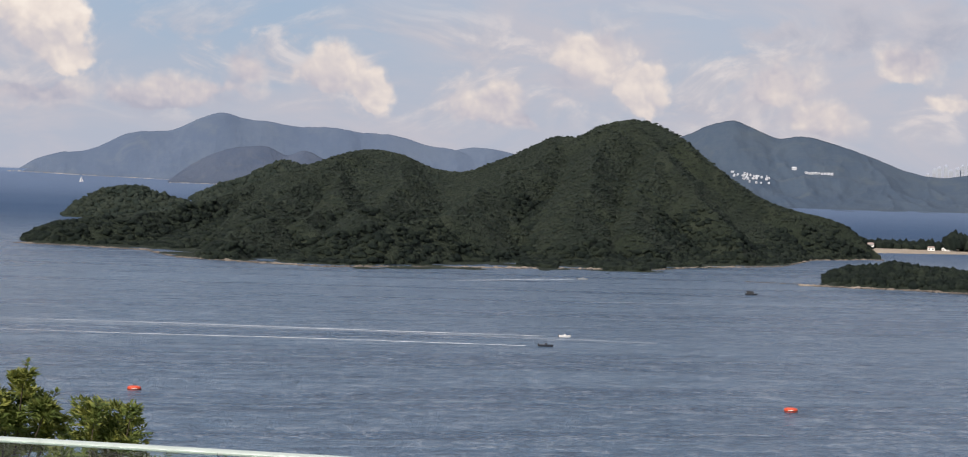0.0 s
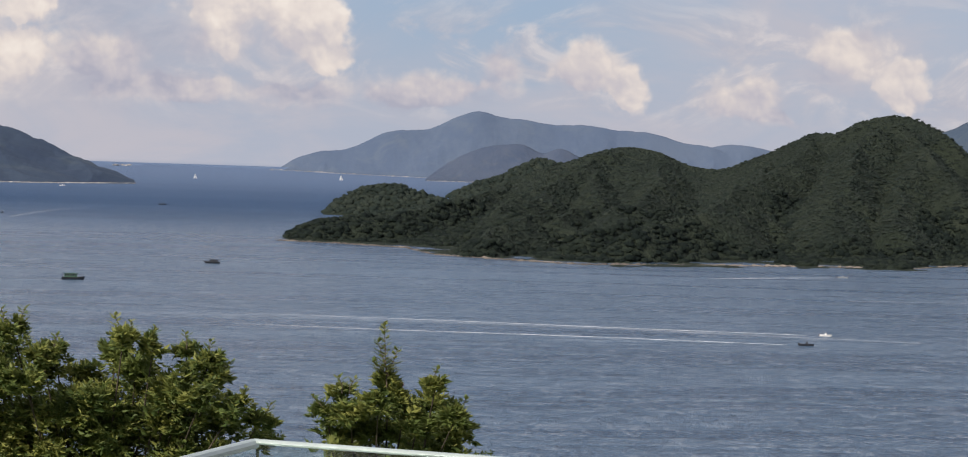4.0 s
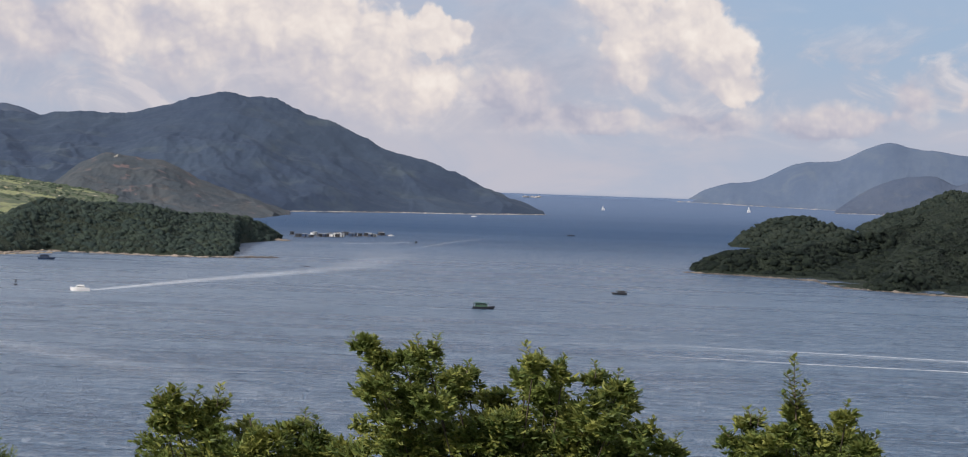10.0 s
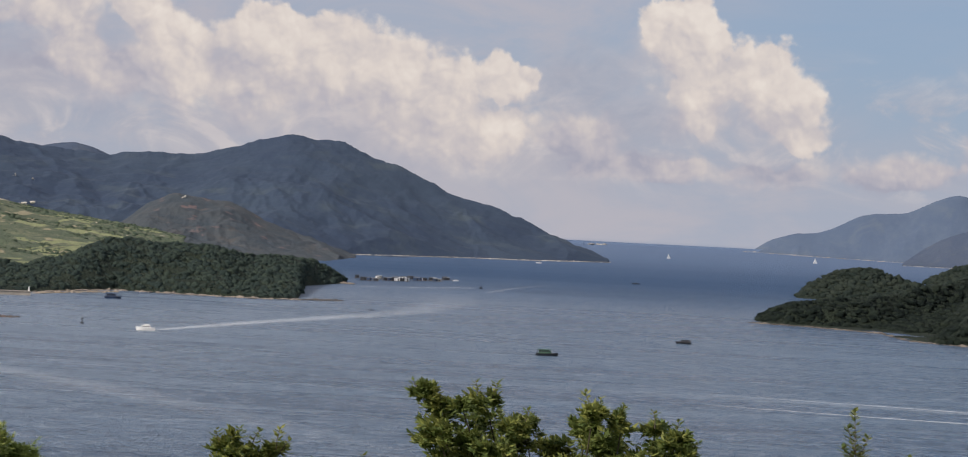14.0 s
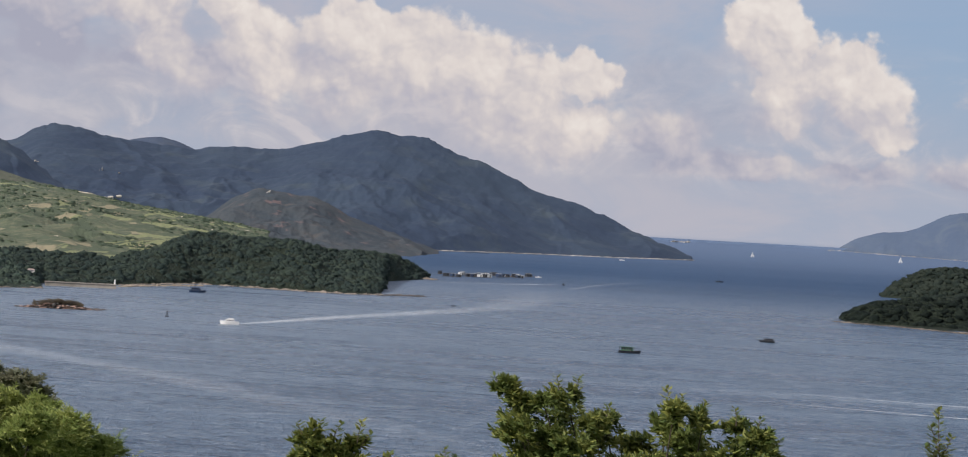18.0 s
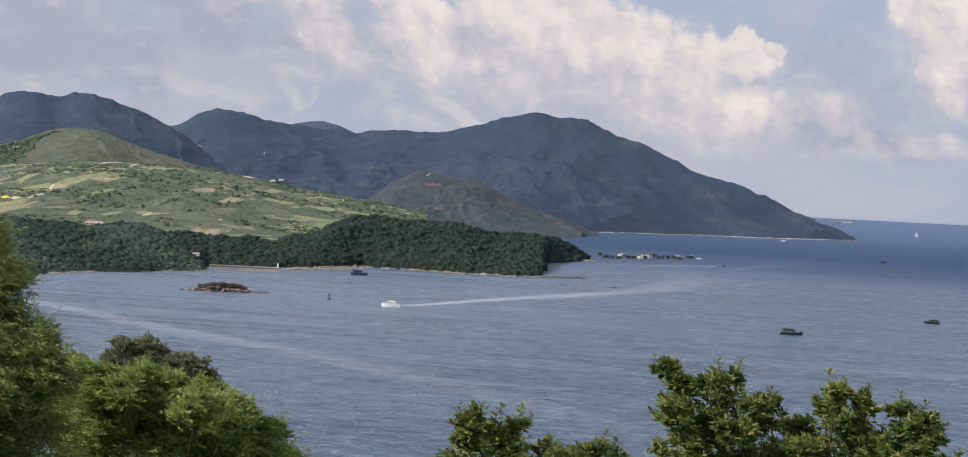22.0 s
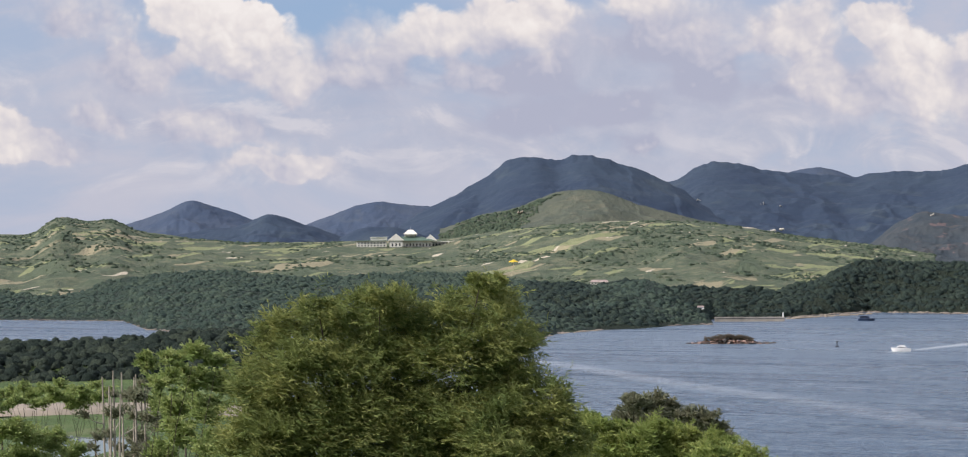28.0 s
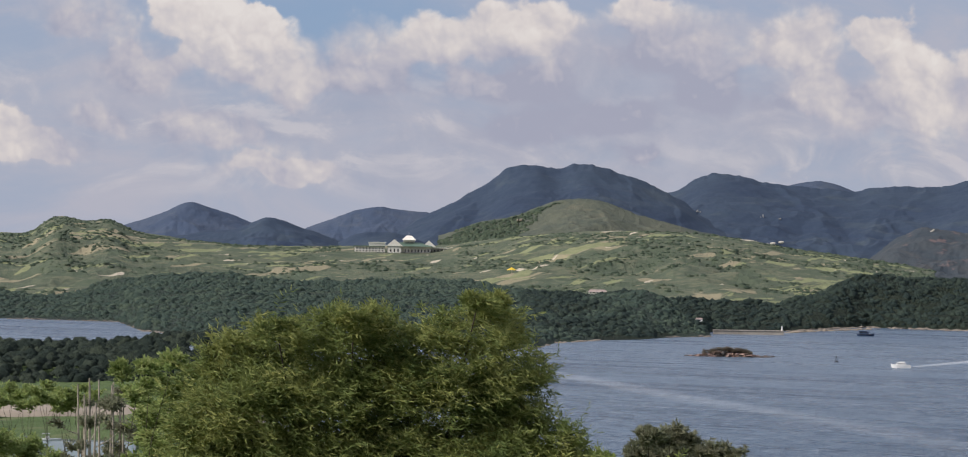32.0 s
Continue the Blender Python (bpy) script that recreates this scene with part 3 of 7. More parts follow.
def crest_height(B, D, X, Y, crest, shore, back=500, power=1.15, warp=0.5, rough=0.22, size=160, seed=1, drop=0.0, knobs=(22, 0.3), spurs=(), flank=0.5, jag=0.0, stand_out=0.5):
    """Height of one ridge: crest rows (bearing, distance, height), shore rows (bearing, distance), and the spurs that run down from it."""
    cb, cd, ch = np.array(crest).T
    sb, sd = np.array(shore).T
    far = np.interp(B, cb, cd)
    near = np.interp(B, sb, sd)
    s = np.where(D < far, (far - D) / np.maximum(far - near, 5), (D - far) / back)
    away = np.clip(s * 2.2, 0, 1)
    Bw = B + warp * away * (fbm(X, Y, size, 4, seed + 3) - 0.5) * 2
    tooth = (fbm(B * 100, B * 0 + seed * 7.3, 55, 5, seed + 2) - 0.5) * far * jag
    top = smooth_profile(Bw, cb, ch - drop) + tooth * np.clip(1 - s * 12, 0, 1)
    base = sea_level(near)
    edge = np.interp(B, [cb[0] - 0.02, cb[0], cb[-1], cb[-1] + 0.02], [0, 1, 1, 0])
    rise = np.where(s < 1, np.clip(1 - s, 0, 1) ** power, 0)
    z = base + (top - base) * rise - np.clip(s - 1, 0, 2) * 12
    z = np.where(top < base - 3, base - 20, z)
    if spurs:
        ridge = spur_field(X, Y, spurs, flank, size * 0.6, seed) - drop
        bank = base + np.maximum(D - near, 0) * 0.55
        z = z + stand_out * np.where((s < 1) & (D < far), np.maximum(np.minimum(ridge, bank) - z, 0), 0)
    gully = fbm(X, Y, size * 0.8, 6, seed, ridged=True) - 0.55
    z = z + gully * rough * np.maximum(top, 3) * np.clip(4 * s * (1 - s), 0, 1)
    bumpy = (fbm(X, Y, knobs[0], 4, seed + 9) - 0.5) * np.clip(np.maximum(top - base, 0) * 0.06, 0.3, 8)
    z = z + np.where(np.abs(s) < 0.06, bumpy * knobs[1], bumpy)
    brow = smooth_profile(B, cb, ch - drop) + tooth
    z = np.minimum(z, H0 + (brow - H0) * D / far + np.where(s < 0.06, 0.8, 0))
    return np.where(edge > 0.5, z, base - 25)


def hill(name, ridges, b_range, d_range, step_b, step_d, mat, label, category="hill", lift=True):
    """One land mass: the highest of its ridges, as a sheet that dips below the water around it."""
    bs = np.arange(b_range[0], b_range[1] + step_b, step_b)
    ds = np.arange(d_range[0], d_range[1] + step_d, step_d)

    def height(B, D, X, Y):
        z = np.full(B.shape, -20.0)
        for kw in ridges:
            z = np.maximum(z, crest_height(B, D, X, Y, **kw))
        return z
    V, F = polar_sheet(bs, ds, height)
    z = V[:, 2][F].max(1)
    F = F[z > -4]
    ob = new(name, quick_mesh(name, V, F, mat))
    tagged(ob, label, category, kind="structure")
    return lambda B, D: height(B, D, *polar(B, D))


# crest rows: bearing (degrees), distance and height (metres)
FAR_ISLAND = [(-0.06, 4930, 38.9), (0.38, 4930, 63), (1.83, 4930, 90.4), (2.72, 4930, 127.6), (3.95, 4930, 141.7),
    (4.77, 4930, 171.7), (5.35, 4930, 185.2), (5.93, 4930, 175.6), (6.77, 4930, 166.8), (7.61, 4930, 159.3),
    (8.28, 4930, 161.5), (9.13, 4930, 148.2), (9.97, 4930, 149.3), (10.65, 4930, 132.5), (11.67, 4930, 116.7),
    (12.53, 4930, 91.7), (13.55, 4930, 75.9)]
FAR_TAIL = [(11.01, 4950, 97.5), (11.93, 4950, 122.2), (12.69, 4950, 123), (13.2, 4950, 114.3), (14.05, 4950, 96.5)]
FAR_MID = [(3.86, 4720, 20.4), (4.32, 4720, 52.1), (5.13, 4720, 87.6), (5.96, 4720, 105.3), (6.46, 4720, 105.4),
    (7.13, 4720, 90.8), (7.47, 4720, 100.1), (7.98, 4720, 86.3), (8.66, 4720, 60.5)]
ISLAND_BACK = [(4.51, 2300, 19.3), (5.16, 2300, 32.3), (5.98, 2300, 43.6), (6.64, 2300, 58), (7.06, 2300, 63.3),
    (7.48, 2300, 58.5), (8.33, 2300, 43.5)]
ISLAND_KNOB = [(1.07, 2060, -0.3), (1.39, 2060, 11.4), (2.03, 2060, 25.3), (2.68, 2060, 30.9), (3.34, 2060, 29.9),
    (4.01, 2060, 21.7), (4.84, 2060, 15.5)]
ISLAND_CREST = [(-0.04, 1335, -0.6), (0.12, 1341, 2.5), (0.34, 1345, 6.5), (0.76, 1356, 10.9), (1.56, 1378, 14.1), (2.38, 1400, 16.6),
    (3.69, 1458, 20.6), (5.01, 1516, 27.8), (5.99, 1560, 38.2), (6.65, 1590, 47), (7.65, 1635, 56.1), (8.48, 1673, 65.6),
    (9.06, 1700, 70.5), (9.82, 1700, 70.3), (10.41, 1700, 65.9), (11.01, 1700, 58.5), (11.69, 1700, 55.7),
    (12.7, 1687, 63.1), (13.53, 1676, 74.8), (14.44, 1664, 86.8), (15.12, 1656, 87.2), (15.78, 1647, 96.9),
    (16.36, 1640, 100.6), (17.04, 1622, 98.7), (17.72, 1604, 89.4), (18.58, 1582, 71), (19.44, 1560, 53.2),
    (20.12, 1560, 42.5), (20.96, 1560, 35.1), (21.79, 1560, 30.4), (22.54, 1560, 21.2), (22.85, 1560, 13), (23.3, 1560, 4)]
EAST_HILL = [(16.74, 4800, 119.7), (17.94, 4800, 169.6), (18.55, 4800, 192.3), (19.21, 4800, 202.5), (19.72, 4800, 188.4),
    (20.39, 4800, 167.8), (21.05, 4800, 173.7), (21.88, 4800, 157.7), (22.71, 4800, 136.3), (23.37, 4800, 117.2),
    (24.03, 4800, 98.2), (24.85, 4800, 86.6), (25.46, 4800, 95.3), (26.61, 4800, 88.9)]
ISLET_EAST = [(21.37, 1140, -2.7), (22.01, 1140, 6.4), (23.15, 1140, 10.7), (23.8, 1140, 12.6), (24.45, 1140, 10.8),
    (25.55, 1140, 9.4), (26.71, 1140, 6.2)]
MOUNTAIN = [(-24.6, 4000, 92), (-23.5, 4000, 132), (-22.46, 4000, 157.2), (-21.88, 3993, 181.8), (-21.38, 3986, 188.5), (-20.7, 3980, 183.9),
    (-19.86, 3973, 173.8), (-19.18, 3966, 165.7), (-17.74, 3960, 159.2), (-16.98, 3953, 166.4), (-16.14, 3946, 165.5),
    (-15.46, 3940, 166.7), (-14.71, 3933, 179.5), (-14.13, 3926, 186.2), (-13.46, 3920, 201), (-12.69, 3913, 213.6),
    (-12.12, 3906, 206.3), (-11.45, 3900, 201.5), (-10.92, 3880, 187.7), (-9.54, 3853, 152.4), (-8.32, 3826, 111.2),
    (-6.86, 3800, 85), (-5.56, 3773, 48.5), (-4.53, 3746, 24.9), (-3.98, 3720, 7.6)]
MOUNTAIN_BACK = [(-19.85, 4300, 167.7), (-19.18, 4300, 179.4), (-18.67, 4300, 184.4), (-17.82, 4300, 168.5),
    (-17.14, 4300, 148.5)]
WEST_PEAK = [(-30.08, 3600, 69.9), (-29.47, 3600, 91.9), (-28.67, 3600, 119.7), (-27.62, 3600, 156.4),
    (-27.05, 3600, 180.7), (-26.48, 3600, 190.4), (-25.73, 3600, 183.7), (-24.74, 3600, 191.1), (-24.07, 3600, 176.8),
    (-23.22, 3600, 157.4), (-22.46, 3600, 137.8), (-21.68, 3600, 97), (-20.83, 3600, 66.9)]
GREEN_HILL = [(-28.97, 2900, 60.7), (-27.84, 2900, 79.4), (-26.86, 2900, 89.4), (-26.04, 2900, 106), (-25.21, 2900, 115),
    (-24.38, 2900, 110.4), (-23.7, 2900, 97.1), (-22.52, 2900, 79.4), (-21.5, 2900, 66.4), (-20.48, 2900, 57.7)]
BROWN_HILL = [(-17.43, 3100, 28.6), (-16.6, 3100, 66.5), (-16.02, 3100, 79.3), (-15.09, 3100, 78.1), (-14.24, 3100, 70.3),
    (-13.39, 3100, 48.8), (-12.54, 3100, 33.8), (-11.86, 3100, 19.5)]
GOLF_RIM = [(-40.77, 2600, 58.9), (-39.96, 2600, 58.6), (-39.31, 2600, 77.2), (-38.5, 2600, 73.9), (-37.68, 2600, 72.9),
    (-37.19, 2600, 62.2), (-36.36, 2600, 55.9), (-34.21, 2500, 46), (-32.2, 2500, 45.3), (-30.85, 2500, 46.3),
    (-28.66, 2500, 49.2), (-27.47, 2500, 56.1), (-20.49, 2500, 57.9), (-19.47, 2500, 49.6), (-18.11, 2500, 42.5),
    (-16.92, 2500, 35.2), (-15.56, 2500, 25.2)]
FAR_WEST_A = [(-37.52, 4700, 82.1), (-36.53, 4700, 110.3), (-35.7, 4700, 137.3), (-35.03, 4700, 123.3),
    (-34.07, 4700, 95.2), (-33.37, 4700, 71.3)]
FAR_WEST_B = [(-36.7, 3600, 54.8), (-35.04, 3600, 68.8), (-34.2, 3600, 76.8), (-33.6, 3600, 92.4), (-33.03, 3600, 83.7),
    (-32.53, 3600, 72.9), (-31.52, 3600, 51.2)]
FAR_WEST_C = [(-32.87, 4500, 70), (-31.52, 4500, 111.6), (-30.67, 4500, 128.3), (-30, 4500, 122.6), (-29.41, 4500, 119.6),
    (-28.48, 4500, 103.1)]
LOW_KNOLL = [(-31.69, 3000, 50.7), (-31.18, 3000, 63.8), (-30.51, 3000, 67), (-29.84, 3000, 61.4), (-29.16, 3000, 49.6)]
WOOD_EAST = [(-26.64, 1340, 21.6), (-25.65, 1340, 22.2), (-24.48, 1340, 21), (-23.65, 1340, 23.5), (-22.47, 1340, 19.2),
    (-21.79, 1340, 18.8), (-20.68, 1340, 17.2), (-19.08, 1400, 20), (-18.4, 1410, 26), (-17.73, 1420, 32), (-16.7, 1440, 33.8),
    (-15.6, 1460, 32.2), (-14.54, 1490, 31.9), (-14.1, 1520, 28), (-13.71, 1560, 24), (-13.04, 1600, 25.2), (-12.21, 1690, 23.4),
    (-11.55, 1740, 15.2), (-11.3, 1760, 10), (-11.15, 1780, 5)]
WOOD_WEST = [(-40.77, 1550, 16.6), (-39.16, 1550, 12.9), (-37.53, 1550, 23.6), (-35.87, 1550, 29), (-34.71, 1550, 29.6),
    (-33.38, 1550, 26.1), (-31.7, 1550, 24.3), (-30.01, 1550, 26.2), (-28.32, 1550, 26.7), (-26.64, 1450, 22.6),
    (-25.79, 1350, 20.2), (-24.11, 1300, 22.9), (-23.26, 1280, 25), (-22.8, 1272, 21.5), (-22.2, 1268, 15), (-21.7, 1262, 7.5), (-21.5, 1260, 3)]

ISLAND_SHORE = [(-0.1, 1305), (1.5, 1285), (3.39, 1247), (3.9, 1190), (4.2, 1158), (6.06, 1124), (8.24, 1094), (11.11, 1129), (14.49, 1170),
                (17.19, 1196), (18.19, 1254), (20.69, 1330), (21.5, 1480), (22.9, 1535), (23.4, 1545)]

FAR_SHORE = [(-0.1, 4889), (1.86, 4845), (3.9, 4800), (14, 4790)]
EAST_SHORE = [(16.7, 4290), (21.6, 4300), (25.5, 4445), (26.7, 4450)]
MOUNTAIN_SHORE = [(-22.6, 2900), (-14, 2960), (-12, 3130), (-10.99, 3230), (-8.14, 3408), (-6.11, 3480), (-3.91, 3640)]
WEST_SHORE = [(-30.2, 2700), (-20.7, 2700)]
BROWN_CREST, BROWN_SHORE = [(-18.6, 3100, 4)] + BROWN_HILL + [(-10.9, 3130, 2)], [(-18.6, 2650), (-11.7, 2700), (-11.0, 3000)]
GREEN_SHORE = [(-29.1, 2350), (-20.3, 2350)]
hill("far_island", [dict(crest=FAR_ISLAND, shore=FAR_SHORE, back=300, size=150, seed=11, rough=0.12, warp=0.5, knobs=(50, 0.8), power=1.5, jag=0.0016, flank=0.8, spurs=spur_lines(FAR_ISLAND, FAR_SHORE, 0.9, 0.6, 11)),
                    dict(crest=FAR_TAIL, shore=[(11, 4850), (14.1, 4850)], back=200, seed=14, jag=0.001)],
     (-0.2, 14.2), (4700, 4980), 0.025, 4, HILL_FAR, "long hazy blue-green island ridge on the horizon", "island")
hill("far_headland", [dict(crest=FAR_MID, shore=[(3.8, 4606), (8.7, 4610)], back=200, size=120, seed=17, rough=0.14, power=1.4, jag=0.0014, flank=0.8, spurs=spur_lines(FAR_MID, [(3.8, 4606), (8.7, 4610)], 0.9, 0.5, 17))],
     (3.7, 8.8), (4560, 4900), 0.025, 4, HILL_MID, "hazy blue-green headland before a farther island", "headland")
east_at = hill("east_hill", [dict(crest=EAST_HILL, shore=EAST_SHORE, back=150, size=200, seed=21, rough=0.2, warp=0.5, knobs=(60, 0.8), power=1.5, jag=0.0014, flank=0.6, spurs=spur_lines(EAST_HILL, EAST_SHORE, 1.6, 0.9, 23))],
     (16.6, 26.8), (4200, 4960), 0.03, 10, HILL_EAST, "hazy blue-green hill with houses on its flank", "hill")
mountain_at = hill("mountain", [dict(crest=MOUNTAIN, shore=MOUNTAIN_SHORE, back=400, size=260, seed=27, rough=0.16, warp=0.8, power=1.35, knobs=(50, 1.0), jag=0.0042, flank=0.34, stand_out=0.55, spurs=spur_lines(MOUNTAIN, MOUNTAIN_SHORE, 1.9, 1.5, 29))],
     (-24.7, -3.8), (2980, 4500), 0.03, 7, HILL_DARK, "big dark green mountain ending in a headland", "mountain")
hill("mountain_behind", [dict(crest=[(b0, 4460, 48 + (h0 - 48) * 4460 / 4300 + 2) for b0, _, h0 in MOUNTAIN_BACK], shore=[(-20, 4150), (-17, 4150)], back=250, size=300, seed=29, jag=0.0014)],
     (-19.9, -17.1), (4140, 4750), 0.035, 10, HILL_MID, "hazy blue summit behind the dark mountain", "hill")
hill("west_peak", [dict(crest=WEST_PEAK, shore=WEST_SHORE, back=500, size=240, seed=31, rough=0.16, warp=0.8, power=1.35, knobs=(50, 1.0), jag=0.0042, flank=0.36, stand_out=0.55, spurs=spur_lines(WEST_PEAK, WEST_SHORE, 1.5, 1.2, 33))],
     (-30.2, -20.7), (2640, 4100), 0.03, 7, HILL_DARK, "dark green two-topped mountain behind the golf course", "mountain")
brown_at = hill("brown_hill", [dict(crest=BROWN_CREST, shore=BROWN_SHORE, back=300, size=110, seed=35, rough=0.35, power=1.3, jag=0.0030, flank=0.5, spurs=spur_lines(BROWN_CREST, BROWN_SHORE, 1.3, 1.0, 35))],
     (-18.6, -10.9), (2600, 3400), 0.03, 6, HILL_BROWN, "low brown hill with bare scars", "hill")
green_at = hill("green_hill", [dict(crest=GREEN_HILL, shore=GREEN_SHORE, back=400, size=150, seed=37, rough=0.22, power=1.4, jag=0.0022, flank=0.45, spurs=spur_lines(GREEN_HILL, GREEN_SHORE, 1.5, 1.2, 39))],
     (-29.1, -20.3), (2300, 3300), 0.03, 6, HILL_GRASS, "grassy green hill above the golf course", "hill")
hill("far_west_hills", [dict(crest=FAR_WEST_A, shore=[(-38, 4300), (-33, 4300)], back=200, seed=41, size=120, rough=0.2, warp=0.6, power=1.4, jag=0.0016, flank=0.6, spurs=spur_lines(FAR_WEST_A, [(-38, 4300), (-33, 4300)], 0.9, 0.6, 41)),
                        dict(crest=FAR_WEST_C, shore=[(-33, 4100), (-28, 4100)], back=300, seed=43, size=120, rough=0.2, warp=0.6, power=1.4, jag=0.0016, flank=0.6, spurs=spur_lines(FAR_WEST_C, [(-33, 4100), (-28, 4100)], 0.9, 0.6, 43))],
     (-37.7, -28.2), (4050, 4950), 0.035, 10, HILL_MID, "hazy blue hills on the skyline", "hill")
hill("dark_knolls", [dict(crest=FAR_WEST_B, shore=[(-37, 3100), (-31, 3100)], back=200, seed=47, size=90, rough=0.25, warp=0.6, jag=0.0024),
                     dict(crest=LOW_KNOLL, shore=[(-32, 2600), (-29, 2600)], back=200, seed=49, size=90, rough=0.25, warp=0.6, jag=0.002)],
     (-36.9, -29), (2580, 3800), 0.035, 9, HILL_DARK, "low dark green hills behind the golf course", "hill")
golf_at = hill("golf_course", [dict(crest=[(-56, 2600, 50), (-48, 2600, 50)] + GOLF_RIM, shore=[(-44, 1480), (-30, 1480), (-24, 1380), (-21, 1330), (-15, 1480)], back=700, power=0.9, size=130, seed=51, rough=0.30, warp=0.15, jag=0.001)],
               (-46, -15.4), (1300, 3000), 0.045, 7, GOLF, "sunlit golf course with fairways, bunkers and scrub", "golf course")

ISLAND_SPURS = [
    [(16.4, 1640, 99), (17.2, 1545, 78), (18.1, 1440, 52), (19.0, 1375, 26), (19.8, 1340, 6)],
    [(14.8, 1660, 86), (13.8, 1550, 66), (12.6, 1430, 45), (11.6, 1310, 26), (11.2, 1180, 10)],
    [(15.9, 1640, 97), (15.5, 1510, 74), (15.0, 1390, 48), (14.8, 1270, 24)],
    [(9.3, 1700, 70), (8.2, 1570, 54), (7.0, 1430, 38), (6.2, 1270, 24), (5.9, 1150, 12)],
    [(10.4, 1700, 65), (10.3, 1530, 47), (9.6, 1360, 30), (9.0, 1160, 16)],
    [(12.9, 1330, 27), (11.3, 1230, 27), (9.9, 1150, 17)],
    [(6.6, 1590, 46), (4.6, 1440, 27), (3.0, 1340, 16), (1.0, 1320, 9)],
    [(17.9, 1590, 86), (19.4, 1545, 52), (21.2, 1525, 30), (22.4, 1540, 15)],
    [(13.2, 1680, 71), (12.9, 1570, 53), (12.9, 1450, 34), (13.4, 1310, 19)],
    [(17.4, 1520, 70), (16.6, 1420, 46), (16.4, 1300, 24)],
    [(8.2, 1570, 54), (8.6, 1440, 36), (8.0, 1290, 22)],
]
island_at = hill("wooded_island", [
    dict(crest=ISLAND_CREST, shore=ISLAND_SHORE, back=420, size=120, seed=3, rough=0.12, warp=0.9, power=2.4, drop=1.4, spurs=ISLAND_SPURS, flank=0.75, stand_out=1.0),
    dict(crest=ISLAND_KNOB, shore=[(1.0, 2010), (4.9, 1900)], back=160, size=80, seed=5, drop=2.0),
    dict(crest=ISLAND_BACK, shore=[(4.4, 2120), (8.4, 2000)], back=200, size=90, seed=7, drop=1.6)],
    (-0.2, 23.4), (1080, 2500), 0.05, 4, WOOD_FLOOR, "steep island covered in dark green woodland", "island")
wood_east_at = hill("wooded_point", [dict(crest=WOOD_EAST, shore=[(-26.7, 1048), (-23.1, 1115), (-22.0, 1160), (-21.5, 1222), (-20.5, 1232), (-19.57, 1246), (-17.38, 1331), (-15.35, 1306), (-13.32, 1294), (-12.75, 1304), (-12.42, 1330), (-12.25, 1600), (-11.6, 1665), (-11.1, 1720)],
                         back=250, size=70, seed=61, jag=0.006, rough=0.5, warp=0.5, power=0.75, drop=4.0)],
                    (-26.8, -11.1), (1030, 2050), 0.045, 4, WOOD_FLOOR, "low wooded point with a rocky shore", "headland")
wood_west_at = hill("wooded_ridge", [dict(crest=[(-44, 1550, 16)] + WOOD_WEST, shore=[(-44, 1340), (-40.78, 1331), (-37.53, 1279), (-36.88, 1149), (-34.73, 1075), (-30, 1020), (-26.31, 989), (-25.72, 1051), (-23.11, 1133), (-21.52, 1150)],
                         back=300, size=90, seed=65, jag=0.005, rough=0.25, warp=0.3, power=0.8, drop=4.0)],
                    (-44, -21.5), (970, 1900), 0.05, 4, RIDGE_FLOOR, "low ridge covered in dark woodland by the water", "headland")
islet_east_at = hill("wooded_islet", [dict(crest=ISLET_EAST, shore=[(21.3, 1078), (24.5, 1072), (26.8, 1050)], back=90, size=40, seed=71, rough=0.2, warp=0.2, power=0.6, drop=3.0)],
                     (21.2, 26.8), (1040, 1260), 0.05, 3, WOOD_FLOOR, "small wooded islet with a stony shore", "islet")


# ---------------------------------------------------------------- woods
def crown_blob(fine):
    bm = bmesh.new()
    bmesh.ops.create_icosphere(bm, subdivisions=fine, radius=1)
    bmesh.ops.delete(bm, geom=[v for v in bm.verts if v.co.z < -0.5], context="VERTS")
    bm.verts.index_update()
    v = np.array([q.co[:] for q in bm.verts])
    f = np.array([[q.index for q in k.verts] for k in bm.faces])
    bm.free()
    return v, f


BLOB_V, BLOB_F = crown_blob(2)
LEAN_V, LEAN_F = crown_blob(1)


